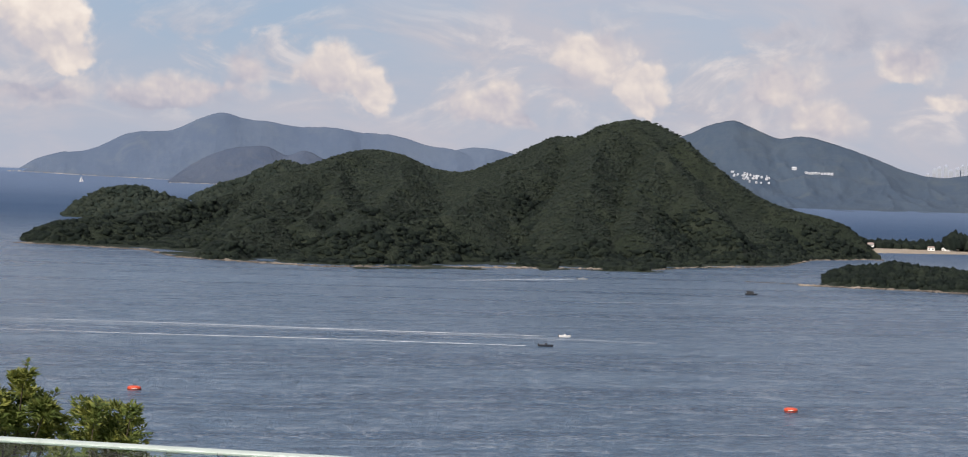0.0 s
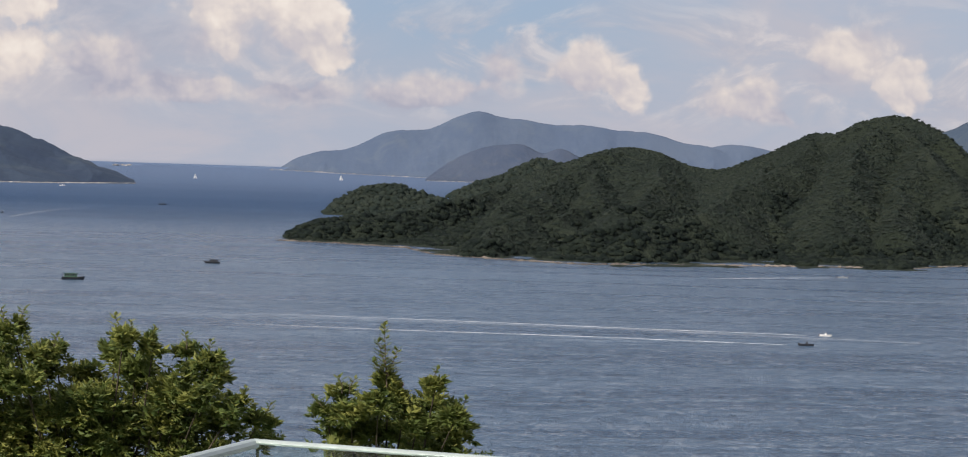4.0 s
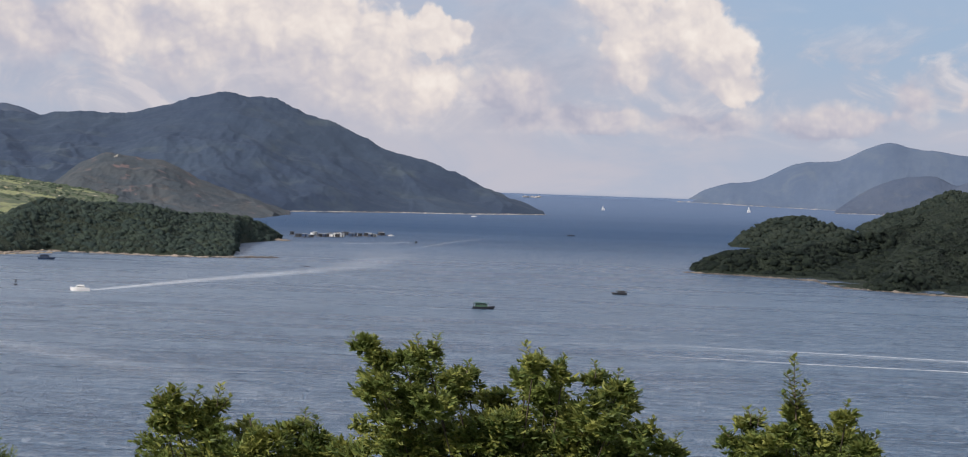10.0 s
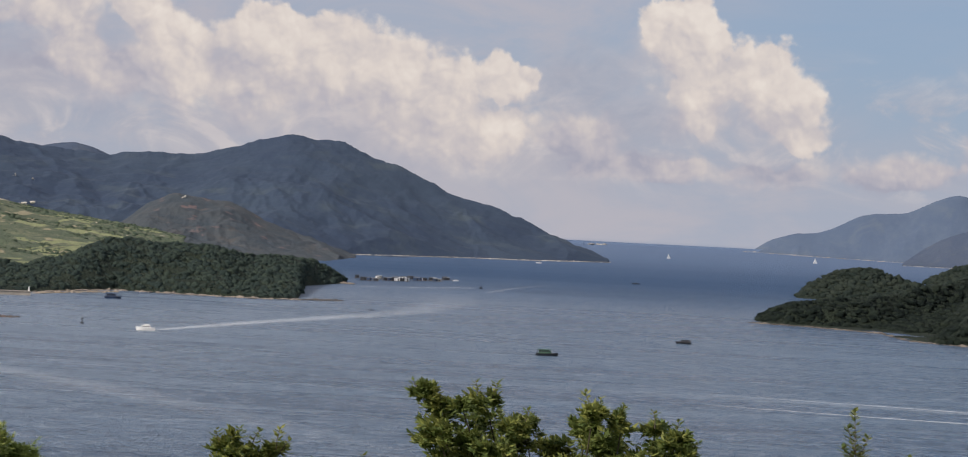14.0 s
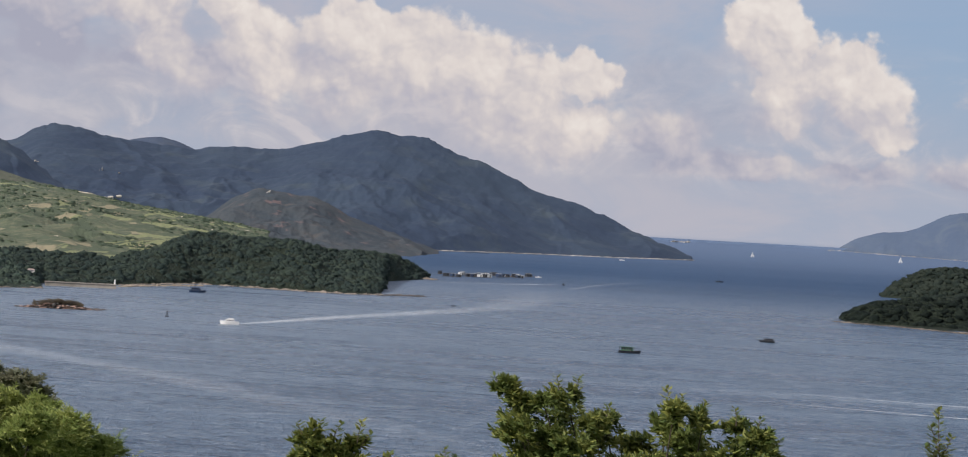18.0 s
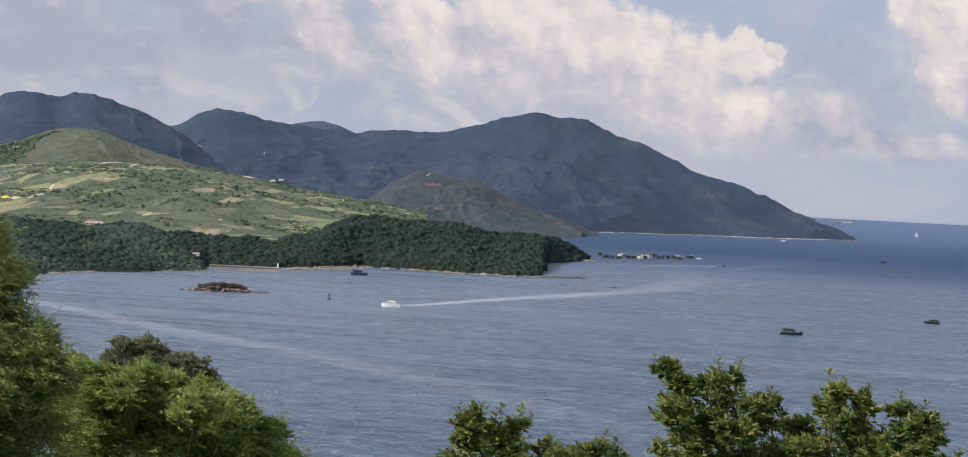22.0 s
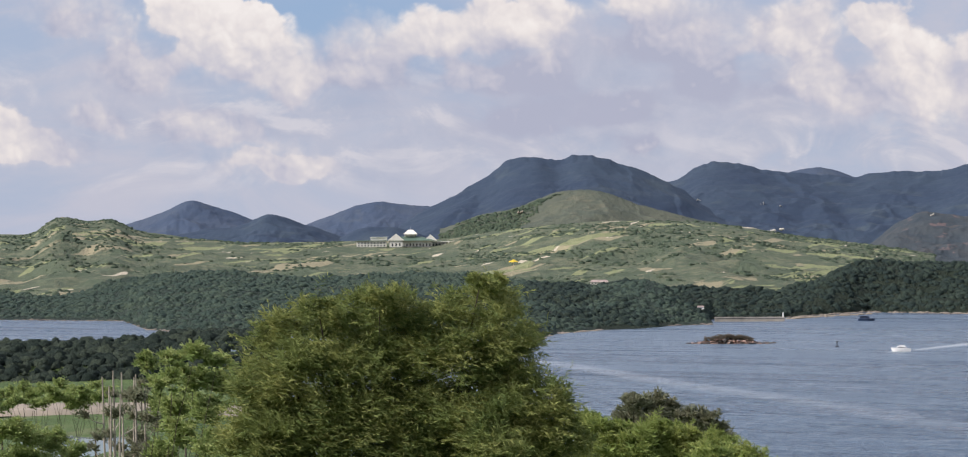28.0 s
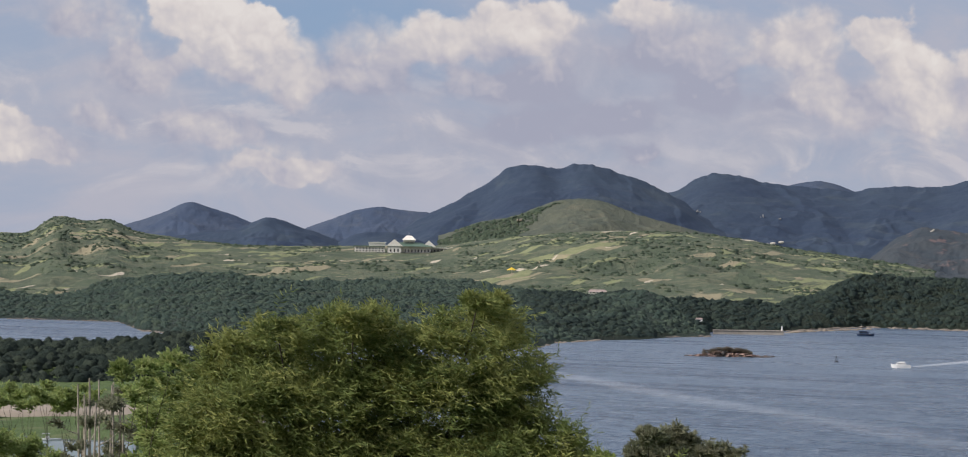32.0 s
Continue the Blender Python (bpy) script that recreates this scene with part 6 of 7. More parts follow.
C = [(float(x), float(y), 2.2 + float(z) - 0.09 * abs(float(x)), float(s2)) for x, y, z, s2 in zip(r5.uniform(-11, 10, 60), r5.uniform(-2.5, 3.5, 60), r5.uniform(0, 1.5, 60), r5.uniform(0.6, 1.3, 60))]
V, F = leaf_cloud(C, 26, 0.55, 0.28, r5, 8)
part("scrub", quick_mesh("scrub", V, F, LEAF_DRY, False), LEAF_DRY, islet, "dull brown-green scrub")
for x, y, s2 in ((-18.3, -1, 1.0), (19.5, 1.5, 1.1), (16.6, 0.5, 1.4), (17.5, -2.0, 0.9)):
    bm = bmesh.new()
    bmesh.ops.create_icosphere(bm, subdivisions=2, radius=s2)
    for v in bm.verts:
        v.co = Vector((v.co.x * 1.3 + x, v.co.y + y, v.co.z * 0.6)) * 1.0
    part("rock", bm, DARK_ROCK, islet)
tagged(islet, "small low islet of reddish rock with scrub on top", "islet")

pier = stand("sea_wall", -20.52, 1190, 2)
for k in range(8):
    part("wall_section", box(bmesh.new(), -17.3 + k * 4.9, 0, -1.5, 4.86, 5, 3.6), CONCRETE, pier)
part("coping", box(bmesh.new(), -0.2, -0.3, 2.1, 39.5, 5.2, 0.35), CONCRETE, pier)
part("end_post", disc(bmesh.new(), 18.6, 0, 2.4, 0.45, 0.3, 2.6, 10), WHITE_PAINT, pier, "white painted light post")
for k in range(6):
    part("mooring_post", disc(bmesh.new(), -15 + k * 6, -2.3, 2.4, 0.15, 0.15, 0.5, 8), RUBBER, pier)
tagged(pier, "low concrete sea wall with a white end post", "sea wall")
rock_band("wall_beach", [(-19.5, 1222), (-18.4, 1262), (-17.3, 1296)], 260, (0.4, 1.3), SAND, "pale stony beach beside the sea wall", 3.0, 21, 0.2)
hut("shore_hut", -21.85, 1222, 4, 3, 1.5, ROOF_PINK, "small pale hut among the trees above the sea wall", 5.6, 0.8)


def ground_on(at, bearing, dist):
    return float(at(np.array([bearing]), np.array([dist]))[0])


def on_slope(at, bearing, el, near, far):
    """The first distance along a bearing at which the land reaches an elevation angle, and its height there."""
    D = np.arange(near, far, 4.0)
    z = at(np.full(D.shape, bearing), D)
    up = np.degrees(np.arctan2(z - H0, D)) >= el
    d = float(D[np.argmax(up)]) if up.any() else float(D[np.argmax(z / D)])
    return d, ground_on(at, bearing, d)


def clubhouse():
    D0, z = on_slope(golf_at, -29.95, -0.22, 1500, 2600)
    top = stand("clubhouse", -29.95, D0, 0, z)

    def hip(name, x, w, d, z0, h, over, mat):
        bm = bmesh.new()
        a = [bm.verts.new(p) for p in ((x - w / 2 - over, -d / 2 - over, z0), (x + w / 2 + over, -d / 2 - over, z0), (x + w / 2 + over, d / 2 + over, z0), (x - w / 2 - over, d / 2 + over, z0))]
        b2 = [bm.verts.new(p) for p in ((x - w * 0.22, -d * 0.04, z0 + h), (x + w * 0.22, -d * 0.04, z0 + h), (x + w * 0.22, d * 0.04, z0 + h), (x - w * 0.22, d * 0.04, z0 + h))]
        for k in range(4):
            bm.faces.new((a[k], a[(k + 1) % 4], b2[(k + 1) % 4], b2[k]))
        bm.faces.new(b2)
        bm.faces.new(reversed(a))
        return part(name, bm, mat, top)

    def gable(x, w, z0, h, y):
        bm = bmesh.new()
        a = [bm.verts.new(p) for p in ((x - w / 2, y, z0), (x + w / 2, y, z0), (x, y, z0 + h))]
        b2 = [bm.verts.new((v.co.x, y + 6, v.co.z)) for v in a]
        bm.faces.new(a)
        bm.faces.new(reversed(b2))
        for k in range(3):
            bm.faces.new((a[k], b2[k], b2[(k + 1) % 3], a[(k + 1) % 3]))
        bmesh.ops.recalc_face_normals(bm, faces=bm.faces)
        part("gable", bm, CREAM_WALL, top, "cream gable end")

    part("terrace", box(bmesh.new(), 0, 18, -9, 112, 52, 9.3), GOLF, top)
    left = part("wing", box(bmesh.new(), -35, 0, 0, 33, 14, 6.6), CREAM_WALL, top, "flat-roofed cream wing")
    part("wing_roof", box(bmesh.new(), -35, 0, 6.6, 36, 17, 0.9), ROOF_GREEN, left)
    part("upper_storey", box(bmesh.new(), -27, 3, 7.5, 18, 9, 3.2), CREAM_WALL, left)
    part("upper_roof", box(bmesh.new(), -27, 3, 10.7, 20, 11, 0.6), CREAM_WALL, left)
    for k in range(9):
        part("window", box(bmesh.new(), -49 + k * 3.5, -7.05, 1.0, 1.5, 0.2, 1.5), DARK_GLASS, left)
        part("upper_window", box(bmesh.new(), -49 + k * 3.5, -7.05, 4.1, 1.5, 0.2, 1.1), DARK_GLASS, left)
    hall = part("hall", box(bmesh.new(), 8, 4, 0, 48, 18, 7), CREAM_WALL, top)
    hip("hall_roof", 8, 50, 20, 7.0, 4.6, 2.0, ROOF_GREEN)
    part("lantern_storey", box(bmesh.new(), 8, 4, 10, 13, 9, 4.0), CREAM_WALL, hall)
    hip("lantern_roof", 8, 13, 9, 14.0, 5.0, 1.5, CREAM_WALL)
    part("finial", rod(bmesh.new(), (8, 4, 19.5), (8, 4, 22.5), 0.2), GREY_PAINT, hall)
    part("porch", box(bmesh.new(), -8, -7, 0, 14, 8, 6.5), CREAM_WALL, hall)
    gable(-8, 20, 6.8, 8.0, -11.5)
    gable(30, 15, 6.8, 7.0, -7.0)
    for k in range(11):
        part("hall_window", box(bmesh.new(), 4 + k * 3.6, -5.1, 1.0, 1.3, 0.2, 2.6), DARK_GLASS, hall)
    for k in range(3):
        part("porch_window", box(bmesh.new(), -12 + k * 4, -11.1, 1.0, 1.5, 0.2, 3.2), DARK_GLASS, hall)
    ver = part("veranda", box(bmesh.new(), 40, 2, 5.2, 22, 10, 0.7), CREAM_WALL, top)
    for k in range(6):
        part("veranda_post", rod(bmesh.new(), (30.5 + k * 3.9, -2.5, 0), (30.5 + k * 3.9, -2.5, 5.2), 0.3), CREAM_WALL, ver)
    part("veranda_wall", box(bmesh.new(), 38, 5, 0, 18, 1, 5.2), CREAM_WALL, ver)
    tagged(top, "cream golf clubhouse with green hipped roofs", "clubhouse")


CREAM_WALL = paint("cream_render", (0.80, 0.76, 0.66), 0.8, 0, 0.3, 0.05)
clubhouse()

ad, az = on_slope(golf_at, -26.94, -0.74, 1500, 2500)
tent = stand("yellow_awning", -26.94, ad, 0, az)
part("cover", disc(bmesh.new(), 0, 0, 2.6, 4.8, 0.4, 2.2, 8), YELLOW, tent)
part("pole", rod(bmesh.new(), (0, 0, -3), (0, 0, 2.8), 0.4), WHITE_PAINT, tent)
tagged(tent, "bright yellow awning on a white pole on the golf course", "awning")
fd, fz = on_slope(golf_at, -24.6, -1.27, 1400, 2400)
hut("farm_house", -24.6, fd, 13, 7, 2.0, ROOF_PINK, "long low house with a faded pink roof behind the woods", fz - 0.8, 1.6, CREAM_WALL)


def scar(name, bearing, dist, el, w, h, mat, label, seed):
    """A patch of bare rock that stands slightly proud of its slope."""
    r = np.random.RandomState(seed)
    top = stand(name, bearing, dist, 0, H0 + dist * math.tan(radians(el)))
    for k in range(7):
        bm = bmesh.new()
        bmesh.ops.create_icosphere(bm, subdivisions=2, radius=1)
        ox, oz = r.uniform(-w / 2, w / 2), r.uniform(-h / 2, h / 2)
        for v in bm.verts:
            v.co = Vector((v.co.x * w * 0.13 + ox, v.co.y * 3 - oz * 1.5, v.co.z * h * 0.22 + oz)) * (1 + 0.2 * noise.noise(v.co * 2))
        part("boulder", bm, mat, top)
    tagged(top, label, "rocks")


PALE_ROCK = paint("pale_granite", (0.52, 0.48, 0.42), 0.9, 0, 0.3, 0.15)


def scar_on(at, bearing, el, near, far, w, h, mat, label, seed):
    d, _ = on_slope(at, bearing, el, near, far)
    scar("rock_outcrop", bearing, d, el, w, h, mat, label, seed)


scar_on(golf_at, -19.9, 0.12, 1600, 2600, 28, 7, PALE_ROCK, "pale bare outcrop at the edge of the golf course", 3)
scar_on(mountain_at, -20.17, 0.86, 3000, 4000, 6, 7, PALE_ROCK, "pale boulders on the dark mountain", 4)
scar_on(mountain_at, -21.86, 0.98, 3000, 4000, 8, 6, PALE_ROCK, "pale boulders on the dark mountain", 5)
scar_on(mountain_at, -19.66, 0.81, 3000, 4000, 5, 5, PALE_ROCK, "pale boulders on the dark mountain", 6)
scar_on(green_at, -26.72, 0.66, 2300, 2950, 9, 9, SAND, "pale bare track winding down the grassy hill", 7)
scar_on(brown_at, -15.68, 0.52, 2600, 3150, 10, 5, PALE_ROCK, "pale bare scar on the brown hill", 8)

# houses and towers on the east hill
r6 = np.random.RandomState(12)


# White walls with distance haze mixed into their colour.
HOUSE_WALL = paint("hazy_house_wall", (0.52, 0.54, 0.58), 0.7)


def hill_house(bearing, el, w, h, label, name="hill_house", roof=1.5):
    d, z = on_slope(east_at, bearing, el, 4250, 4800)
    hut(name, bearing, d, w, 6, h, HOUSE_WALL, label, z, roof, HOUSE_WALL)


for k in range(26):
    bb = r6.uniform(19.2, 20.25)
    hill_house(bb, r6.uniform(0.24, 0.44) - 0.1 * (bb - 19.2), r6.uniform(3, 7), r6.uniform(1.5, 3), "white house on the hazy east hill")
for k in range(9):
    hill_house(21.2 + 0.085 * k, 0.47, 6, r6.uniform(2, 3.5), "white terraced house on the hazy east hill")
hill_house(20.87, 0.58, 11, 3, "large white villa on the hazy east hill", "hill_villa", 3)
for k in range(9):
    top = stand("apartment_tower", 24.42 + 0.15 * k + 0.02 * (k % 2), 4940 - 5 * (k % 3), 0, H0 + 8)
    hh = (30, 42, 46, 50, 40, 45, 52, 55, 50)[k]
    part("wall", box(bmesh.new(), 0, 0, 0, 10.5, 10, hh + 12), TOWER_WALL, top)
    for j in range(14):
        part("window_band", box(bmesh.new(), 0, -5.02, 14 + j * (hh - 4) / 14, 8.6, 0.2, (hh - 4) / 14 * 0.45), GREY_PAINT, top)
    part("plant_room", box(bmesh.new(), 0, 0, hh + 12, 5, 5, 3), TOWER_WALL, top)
    tagged(top, "pale grey apartment tower on the skyline", "tower", "towers on the skyline")


# ---------------------------------------------------------------- wakes
def foam_build(strength):
    def build(n, s):
        c = coords(n)
        f = n.noise(n.vec("MULTIPLY", c, (0.10, 0.55, 0)), 1.0, 6, 0.68)
        g = n.noise(n.vec("MULTIPLY", c, (0.6, 1.2, 0)), 1.0, 4, 0.65)
        uv = n.add("ShaderNodeTexCoord").outputs["UV"]
        sep = n.add("ShaderNodeSeparateXYZ")
        n.put(sep.inputs[0], uv)
        along = n.math("SUBTRACT", 1.0, sep.outputs[0])
        edge = n.span(n.math("ABSOLUTE", n.math("SUBTRACT", sep.outputs[1], 0.5)), 0.5, 0.12)
        k = n.math("MULTIPLY", n.math("MULTIPLY", n.math("POWER", along, 0.7), edge), n.span(n.math("ADD", n.math("MULTIPLY", f, 0.6), n.math("MULTIPLY", g, 0.4)), 0.34, 0.62))
        s.inputs["Base Color"].default_value = (0.80, 0.82, 0.84, 1)
        s.inputs["Roughness"].default_value = 0.7
        n.put(s.inputs["Alpha"], n.math("MULTIPLY", k, strength, clamp=True))
    return build


FOAM = material("white_foam", foam_build(1.5))
FOAM_SOFT = material("soft_foam", foam_build(0.55))
FOAM_THIN = material("thin_foam", foam_build(0.22))


def wake(name, line, w0, w1, mat, label, lift=0.08, ripple=0.0):
    """A ribbon of foam on the water along (bearing, distance) rows, from the boat backwards."""
    pts = np.array([polar(b0, d0) for b0, d0 in line], float)
    seg = np.concatenate([[0], np.cumsum(np.linalg.norm(np.diff(pts, axis=0), axis=1))])
    m = 60
    s = np.linspace(0, seg[-1], m)
    X, Y = np.interp(s, seg, pts[:, 0]), np.interp(s, seg, pts[:, 1])
    kern = np.ones(9) / 9
    pad = lambda a: np.convolve(np.concatenate([np.full(4, a[0]), a, np.full(4, a[-1])]), kern, "valid")
    X, Y = pad(X), pad(Y)
    T = np.stack([np.gradient(X), np.gradient(Y)], 1)
    T /= np.linalg.norm(T, axis=1)[:, None]
    N = np.stack([-T[:, 1], T[:, 0]], 1)
    W = (w0 + (w1 - w0) * (s / seg[-1]) ** 0.7)
    rows = []
    for q in (-0.5, -0.17, 0.17, 0.5):
        rows.append(np.stack([X + N[:, 0] * W * q, Y + N[:, 1] * W * q, sea_level(np.hypot(X, Y)) + lift], 1))
    V = np.stack(rows, 1).reshape(-1, 3)
    F, uv = [], []
    for i in range(m - 1):
        for j in range(3):
            F.append((i * 4 + j, i * 4 + j + 1, i * 4 + j + 5, i * 4 + j + 4))
            uv += [(i / m, j / 3), (i / m, (j + 1) / 3), ((i + 1) / m, (j + 1) / 3), ((i + 1) / m, j / 3)]
    me = quick_mesh(name, V, F, mat)
    layer = me.uv_layers.new(name="UVMap")
    layer.data.foreach_set("uv", np.array(uv, np.float32).ravel())
    ob = new(name, me)
    ob.visible_shadow = False
    return tagged(ob, label, "wake", kind="structure")


wake("wake", [(14.7, 652), (9.5, 652), (4.5, 659), (-1.5, 668)], 1.6, 5.0, FOAM, "white foam wake of the white speedboat")
wake("wake", [(14.15, 611), (7.8, 613), (3.6, 614), (-1.5, 624)], 1.6, 5.0, FOAM, "white foam wake of the dark speedboat")
wake("wake", [(15.1, 1045), (13.5, 1020), (11.6, 988)], 2.5, 7.0, FOAM, "white foam wake of the grey speedboat")
wake("wake", [(-16.35, 882), (-13.3, 1000), (-9.4, 1178)], 3.0, 34.0, FOAM_SOFT, "spreading foam wake behind the motor yacht")
wake("wake", [(-12.0, 1060), (-9.3, 1190), (-8.1, 1420), (-8.6, 1560)], 20, 60, FOAM_THIN, "old fading wake curving away")
wake("wake", [(-7.55, 1768), (-9.0, 1700), (-11.4, 1640)], 3.0, 9.0, FOAM, "thin white wake of the launch")
wake("wake", [(-7.3, 1650), (-6.4, 1850), (-5.3, 2040)], 5.0, 14.0, FOAM_THIN, "old pale wake on the bay")
wake("wake", [(15.2, 846), (20, 880), (28, 920)], 6, 10, FOAM_THIN, "old pale wake line toward the islet")
wake("wake", [(-27, 830), (-25.75, 800), (-22.0, 672), (-18.8, 610), (-15.4, 540), (-11.1, 468), (-8.6, 420)], 16, 26, FOAM_THIN, "broad old wake crossing the bay")
wake("wake", [(18, 640), (8, 650), (-2, 660), (-12, 668)], 7, 14, FOAM_THIN, "old pale wake line on the bay")

# ---------------------------------------------------------------- field below the big tree
def patch_on_ground(name, b_range, d_range, mat, label, category, lift, wobble=0.35):
    bs, ds = np.arange(b_range[0], b_range[1] + 0.1, 0.1), np.linspace(*d_range, 14)

    def height(B, D, X, Y):
        edge = np.minimum.reduce([(B - b_range[0]) * 3, (b_range[1] - B) * 3, (D - d_range[0]) / 5, (d_range[1] - D) / 5]) + (fbm(X, Y, 9, 3, 44) - 0.5) * 2 * wobble
        return near_ground(B, D, X, Y) + np.where(edge > 0.15, lift, -1.0)
    V, F = polar_sheet(bs, ds, height)
    tagged(new(name, quick_mesh(name, V, F, mat)), label, category, kind="structure")


POND = paint("green_pond_water", (0.10, 0.16, 0.13), 0.12, 0, 0.3, 0.1)
patch_on_ground("sand_track", (-44, -33.5), (555, 590), SAND, "pale sandy track across the field", "track", 0.3)
patch_on_ground("pond", (-40.3, -36.9), (395, 490), POND, "still green pond in the field", "pond", 0.45)
FIELD_TREES = [(-41.3, -4.1), (-40.75, -4.2), (-40.2, -4.0), (-39.7, -4.1), (-39.2, -3.95), (-38.75, -4.2), (-38.3, -4.0), (-36.6, -4.3), (-35.9, -4.2)]
for k, (fb, fe) in enumerate(FIELD_TREES):
    cl = [(fb + dx, fe + dy, rr) for dx, dy, rr in ((0, 0.14, 0.24), (-0.28, 0.0, 0.22), (0.3, -0.02, 0.22), (0.1, -0.16, 0.26), (-0.15, -0.2, 0.22))]
    garden_tree("field_tree", cl, 380 - 5 * k, fb, (0.62, 0.28), LEAF_PALE, "light green spreading tree beside the sandy track", 22, 60 + k, trunk_r=0.22, twig_r=0.05, fill=False, per_shoot=9, lobes=3, droop=0.5)
FRONT_SHRUBS = [(-41.2, -5.15, 0.5), (-40.6, -5.0, 0.5), (-40.0, -5.2, 0.5), (-39.4, -5.35, 0.5), (-38.9, -5.6, 0.4), (-40.2, -5.8, 0.7), (-41, -6.0, 0.7), (-39.3, -6.1, 0.7), (-38.6, -6.2, 0.5)]
garden_tree("hedge_shrub", FRONT_SHRUBS, 170, -39.8, (0.38, 0.15), LEAF_PALE, "bright green shrubs on the lower slope", 75, 71, trunk_r=0.2, twig_r=0.04, fill=False, kind="shrub", per_shoot=10, lobes=4, droop=0.5)
PALE_BARK = paint("pale_bark", (0.40, 0.345, 0.27), 0.85, 0, 6, 0.2)


def bare_tree(bearing, crown_el, dist, seed):
    """A tall thin tree: several pale stems side by side, sparse twigs and a thin dull crown."""
    r = np.random.RandomState(seed)
    x, y = polar(bearing, dist)
    fz = float(near_ground(np.array([bearing]), np.array([dist]), np.array([x]), np.array([y]))[0])
    top = new("bare_tree")
    top.location = (float(x), float(y), fz)
    h = H0 + dist * math.tan(radians(crown_el)) - fz
    C = []
    for k in range(3):
        lean = Vector((r.normal() * 0.5, r.normal() * 0.5, 0))
        foot = Vector((r.normal() * 0.35, r.normal() * 0.35, -0.3))
        pts = [foot + lean * u + Vector((0, 0, u * h * r.uniform(0.97, 1.0))) for u in (0, 0.35, 0.7, 0.97)]
        part("stem", limb(bmesh.new(), pts, 0.17, 0.05, 7), PALE_BARK, top)
        for _ in range(6):
            u = r.uniform(0.45, 0.95)
            at = pts[0].lerp(pts[-1], u)
            tip = at + Vector((r.normal() * 0.9, r.normal() * 0.9, r.uniform(0.6, 1.8)))
            part("twig", limb(bmesh.new(), [at, at.lerp(tip, 0.5) + Vector((0, 0, -0.12)), tip], 0.045, 0.015, 5), PALE_BARK, top)
            C.append((*tip, r.uniform(0.35, 0.7)))
    V, F = leaf_cloud(C, 110, 0.34, 0.14, r, 8, 0.5)
    part("crown", quick_mesh("crown", V, F, LEAF_DULL, False), LEAF_DULL, top, "sparse dull green leaves")
    return tagged(top, "tall thin tree with pale bare stems and a sparse crown", "tree")


for k, (tb, te) in enumerate([(-37.95, -3.2), (-37.62, -2.8), (-37.38, -2.95), (-37.15, -3.3)]):
    bare_tree(tb, te, 140 + 4 * k, 80 + k)
speedboat("rowing_boat", -39.25, 480, 6.0, WHITE_PAINT, "white boat drawn up by the pond", 0)
bpy.data.objects["rowing_boat"].location.z = 3.4

# ---------------------------------------------------------------- terrace with a glass balustrade
TILE = paint("terrace_tile", (0.38, 0.36, 0.33), 0.7, 0, 3, 0.15)


def glass_build(n, s):
    s.inputs["Base Color"].default_value = (0.80, 0.92, 0.88, 1)
    s.inputs["Roughness"].default_value = 0.03
    s.inputs["IOR"].default_value = 1.45
    s.inputs["Transmission Weight"].default_value = 1.0
    smear = n.noise(coords(n), 6.0, 4, 0.6)
    n.put(s.inputs["Roughness"], n.math("MULTIPLY", n.span(smear, 0.5, 0.75), 0.08))


GLASS = material("balustrade_glass", glass_build)
EDGE = paint("glass_edge_cap", (0.40, 0.46, 0.44), 0.35, 0.2, 20, 0.1)
FLOOR_Z = 46.45
part_floor = box(bmesh.new(), 0, -2.2, FLOOR_Z - 0.25, 9, 10.4, 0.25)
me = bpy.data.meshes.new("terrace_floor")
part_floor.to_mesh(me)
part_floor.free()
me.materials.append(TILE)
tagged(new("terrace_floor", me), "pale tiled terrace floor on the hillside", "terrace", kind="structure")


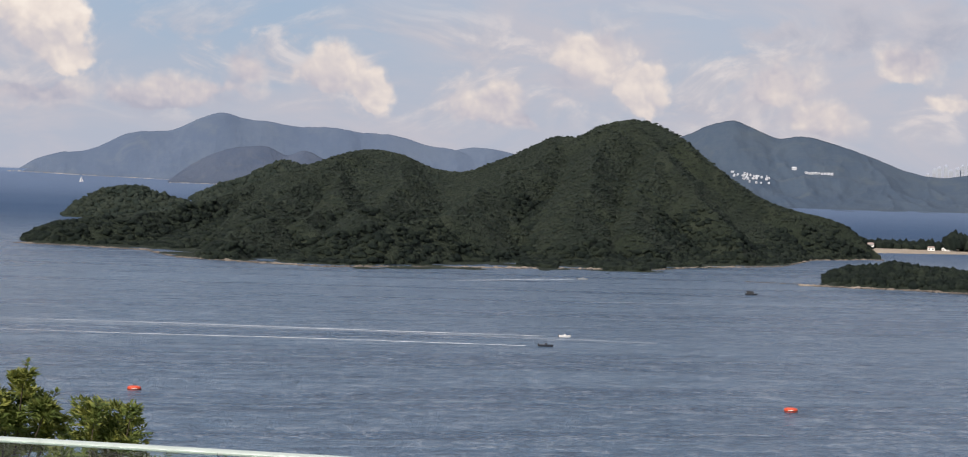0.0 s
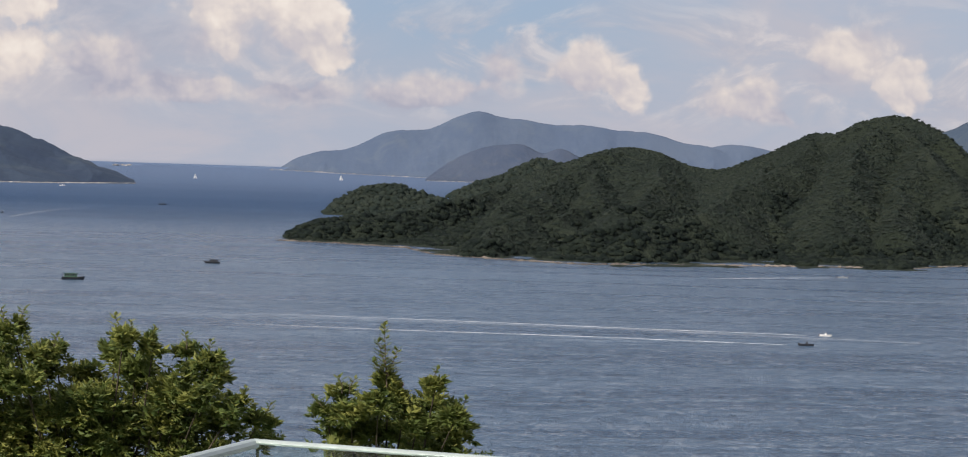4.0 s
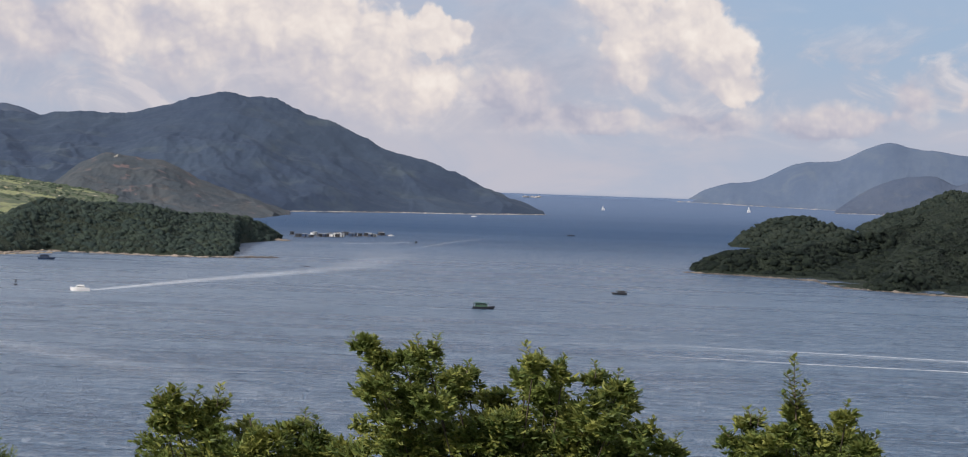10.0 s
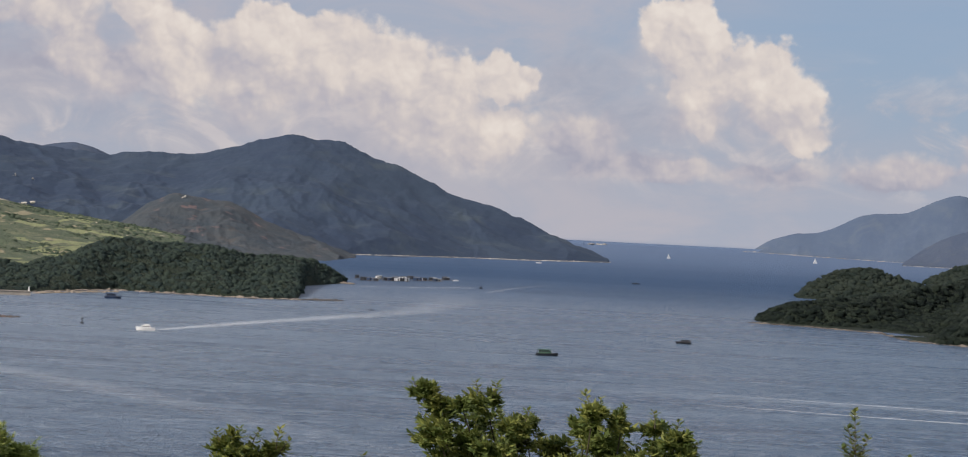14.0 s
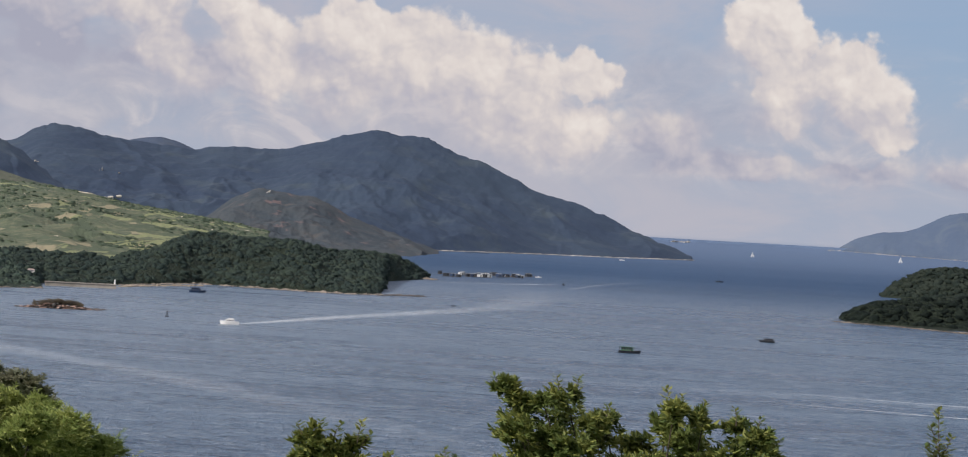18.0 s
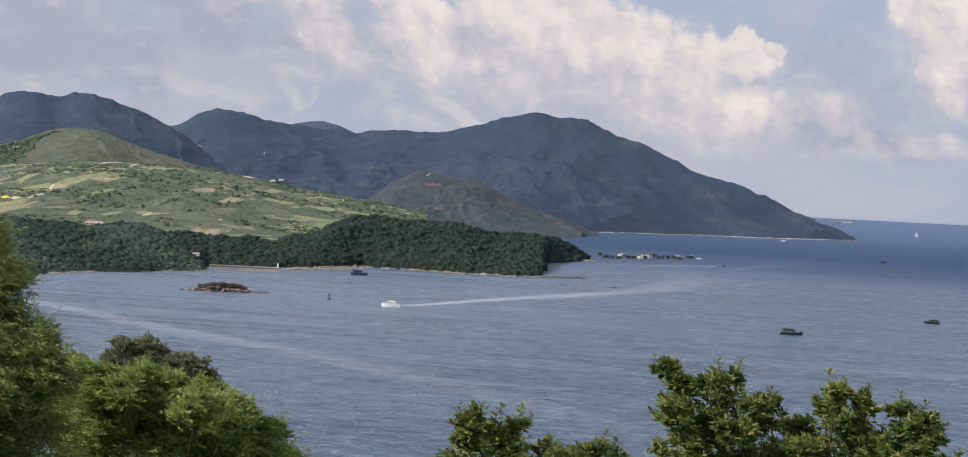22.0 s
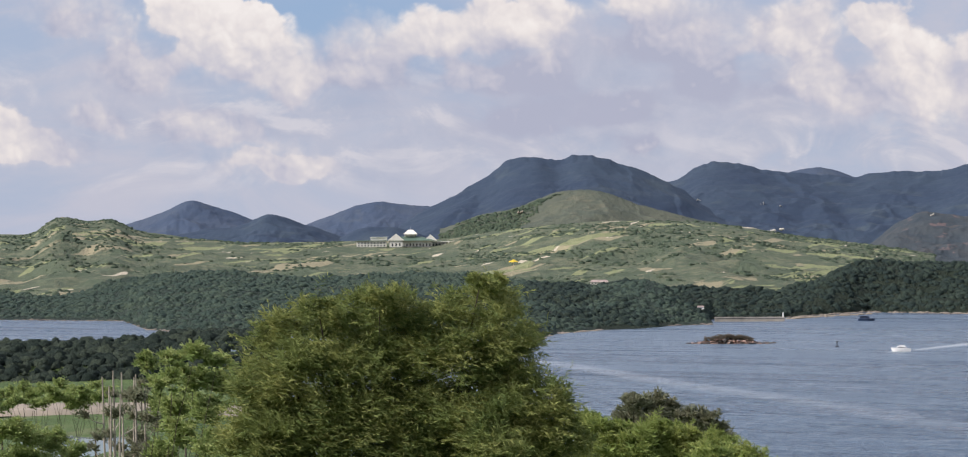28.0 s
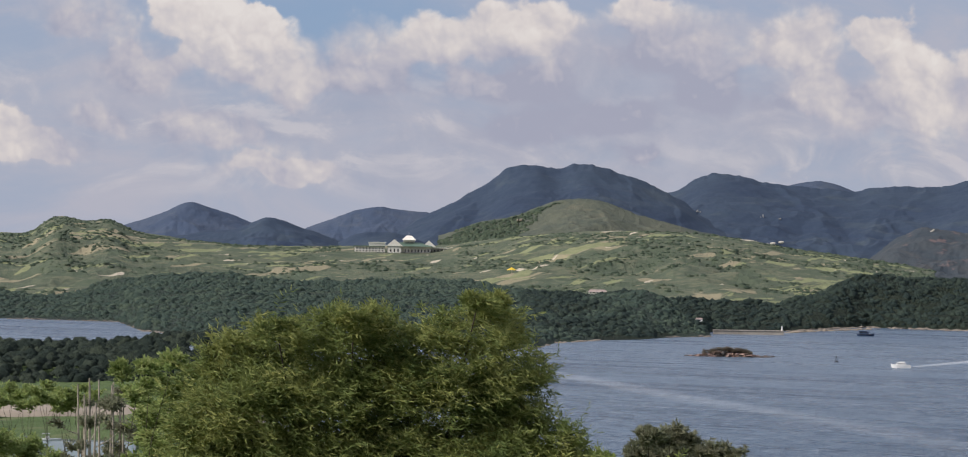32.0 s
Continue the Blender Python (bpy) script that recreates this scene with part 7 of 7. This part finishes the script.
def glass_run(name, a, b2, cap, label):
    """A run of frameless glass between two points of its top edge, with a slim cap."""
    a, b2 = Vector(a), Vector(b2)
    way = b2 - a
    flat = math.atan2(way.y, way.x)
    top = new(name)
    top.matrix_world = Matrix.Translation((a.x, a.y, FLOOR_Z)) @ Matrix.Rotation(flat, 4, "Z")
    L = Vector((way.x, way.y)).length
    h0, h1 = a.z - FLOOR_Z, b2.z - FLOOR_Z
    count = max(1, round(L / 1.4))
    for k in range(count):
        u0, u1 = k / count, (k + 1) / count
        bm = bmesh.new()
        v = []
        for y in (-0.006, 0.006):
            v += [bm.verts.new(p) for p in ((u0 * L + 0.004, y, 0.02), (u1 * L - 0.004, y, 0.02), (u1 * L - 0.004, y, h0 + (h1 - h0) * u1 - cap * 0.5), (u0 * L + 0.004, y, h0 + (h1 - h0) * u0 - cap * 0.5))]
        for f in ((3, 2, 1, 0), (4, 5, 6, 7), (0, 1, 5, 4), (1, 2, 6, 5), (2, 3, 7, 6), (3, 0, 4, 7)):
            bm.faces.new([v[i] for i in f])
        pane = part("pane", bm, GLASS, top)
        pane.visible_shadow = False
    part("cap_rail", rod(bmesh.new(), (0, 0, h0 - cap * 0.5), (L, 0, h1 - cap * 0.5), cap * 0.5, 10), EDGE, top, "slim pale metal cap")
    for k in range(count * 2):
        part("clamp", box(bmesh.new(), (k + 0.5) * L / count / 2, 0, 0, 0.06, 0.05, 0.10, 1, 0.004), GREY_PAINT, top)
    return tagged(top, label, "balustrade")


def rail_point(bearing, el, drop):
    d = drop / math.tan(radians(-el))
    x, y = polar(bearing, d)
    return float(x), float(y), H0 - drop


corner = rail_point(-0.95, -7.38, 0.40)
side_r, side_l = Vector(rail_point(8.66, -7.80, 0.40)), Vector(rail_point(-3.75, -8.09, 0.40))
glass_run("glass_balustrade", corner, Vector(corner) + (side_r - Vector(corner)).normalized() * 4.2, 0.009, "frameless glass balustrade with a slim pale cap")
glass_run("glass_balustrade", corner, Vector(corner) + (side_l - Vector(corner)).normalized() * 4.2, 0.017, "side return of the glass balustrade")
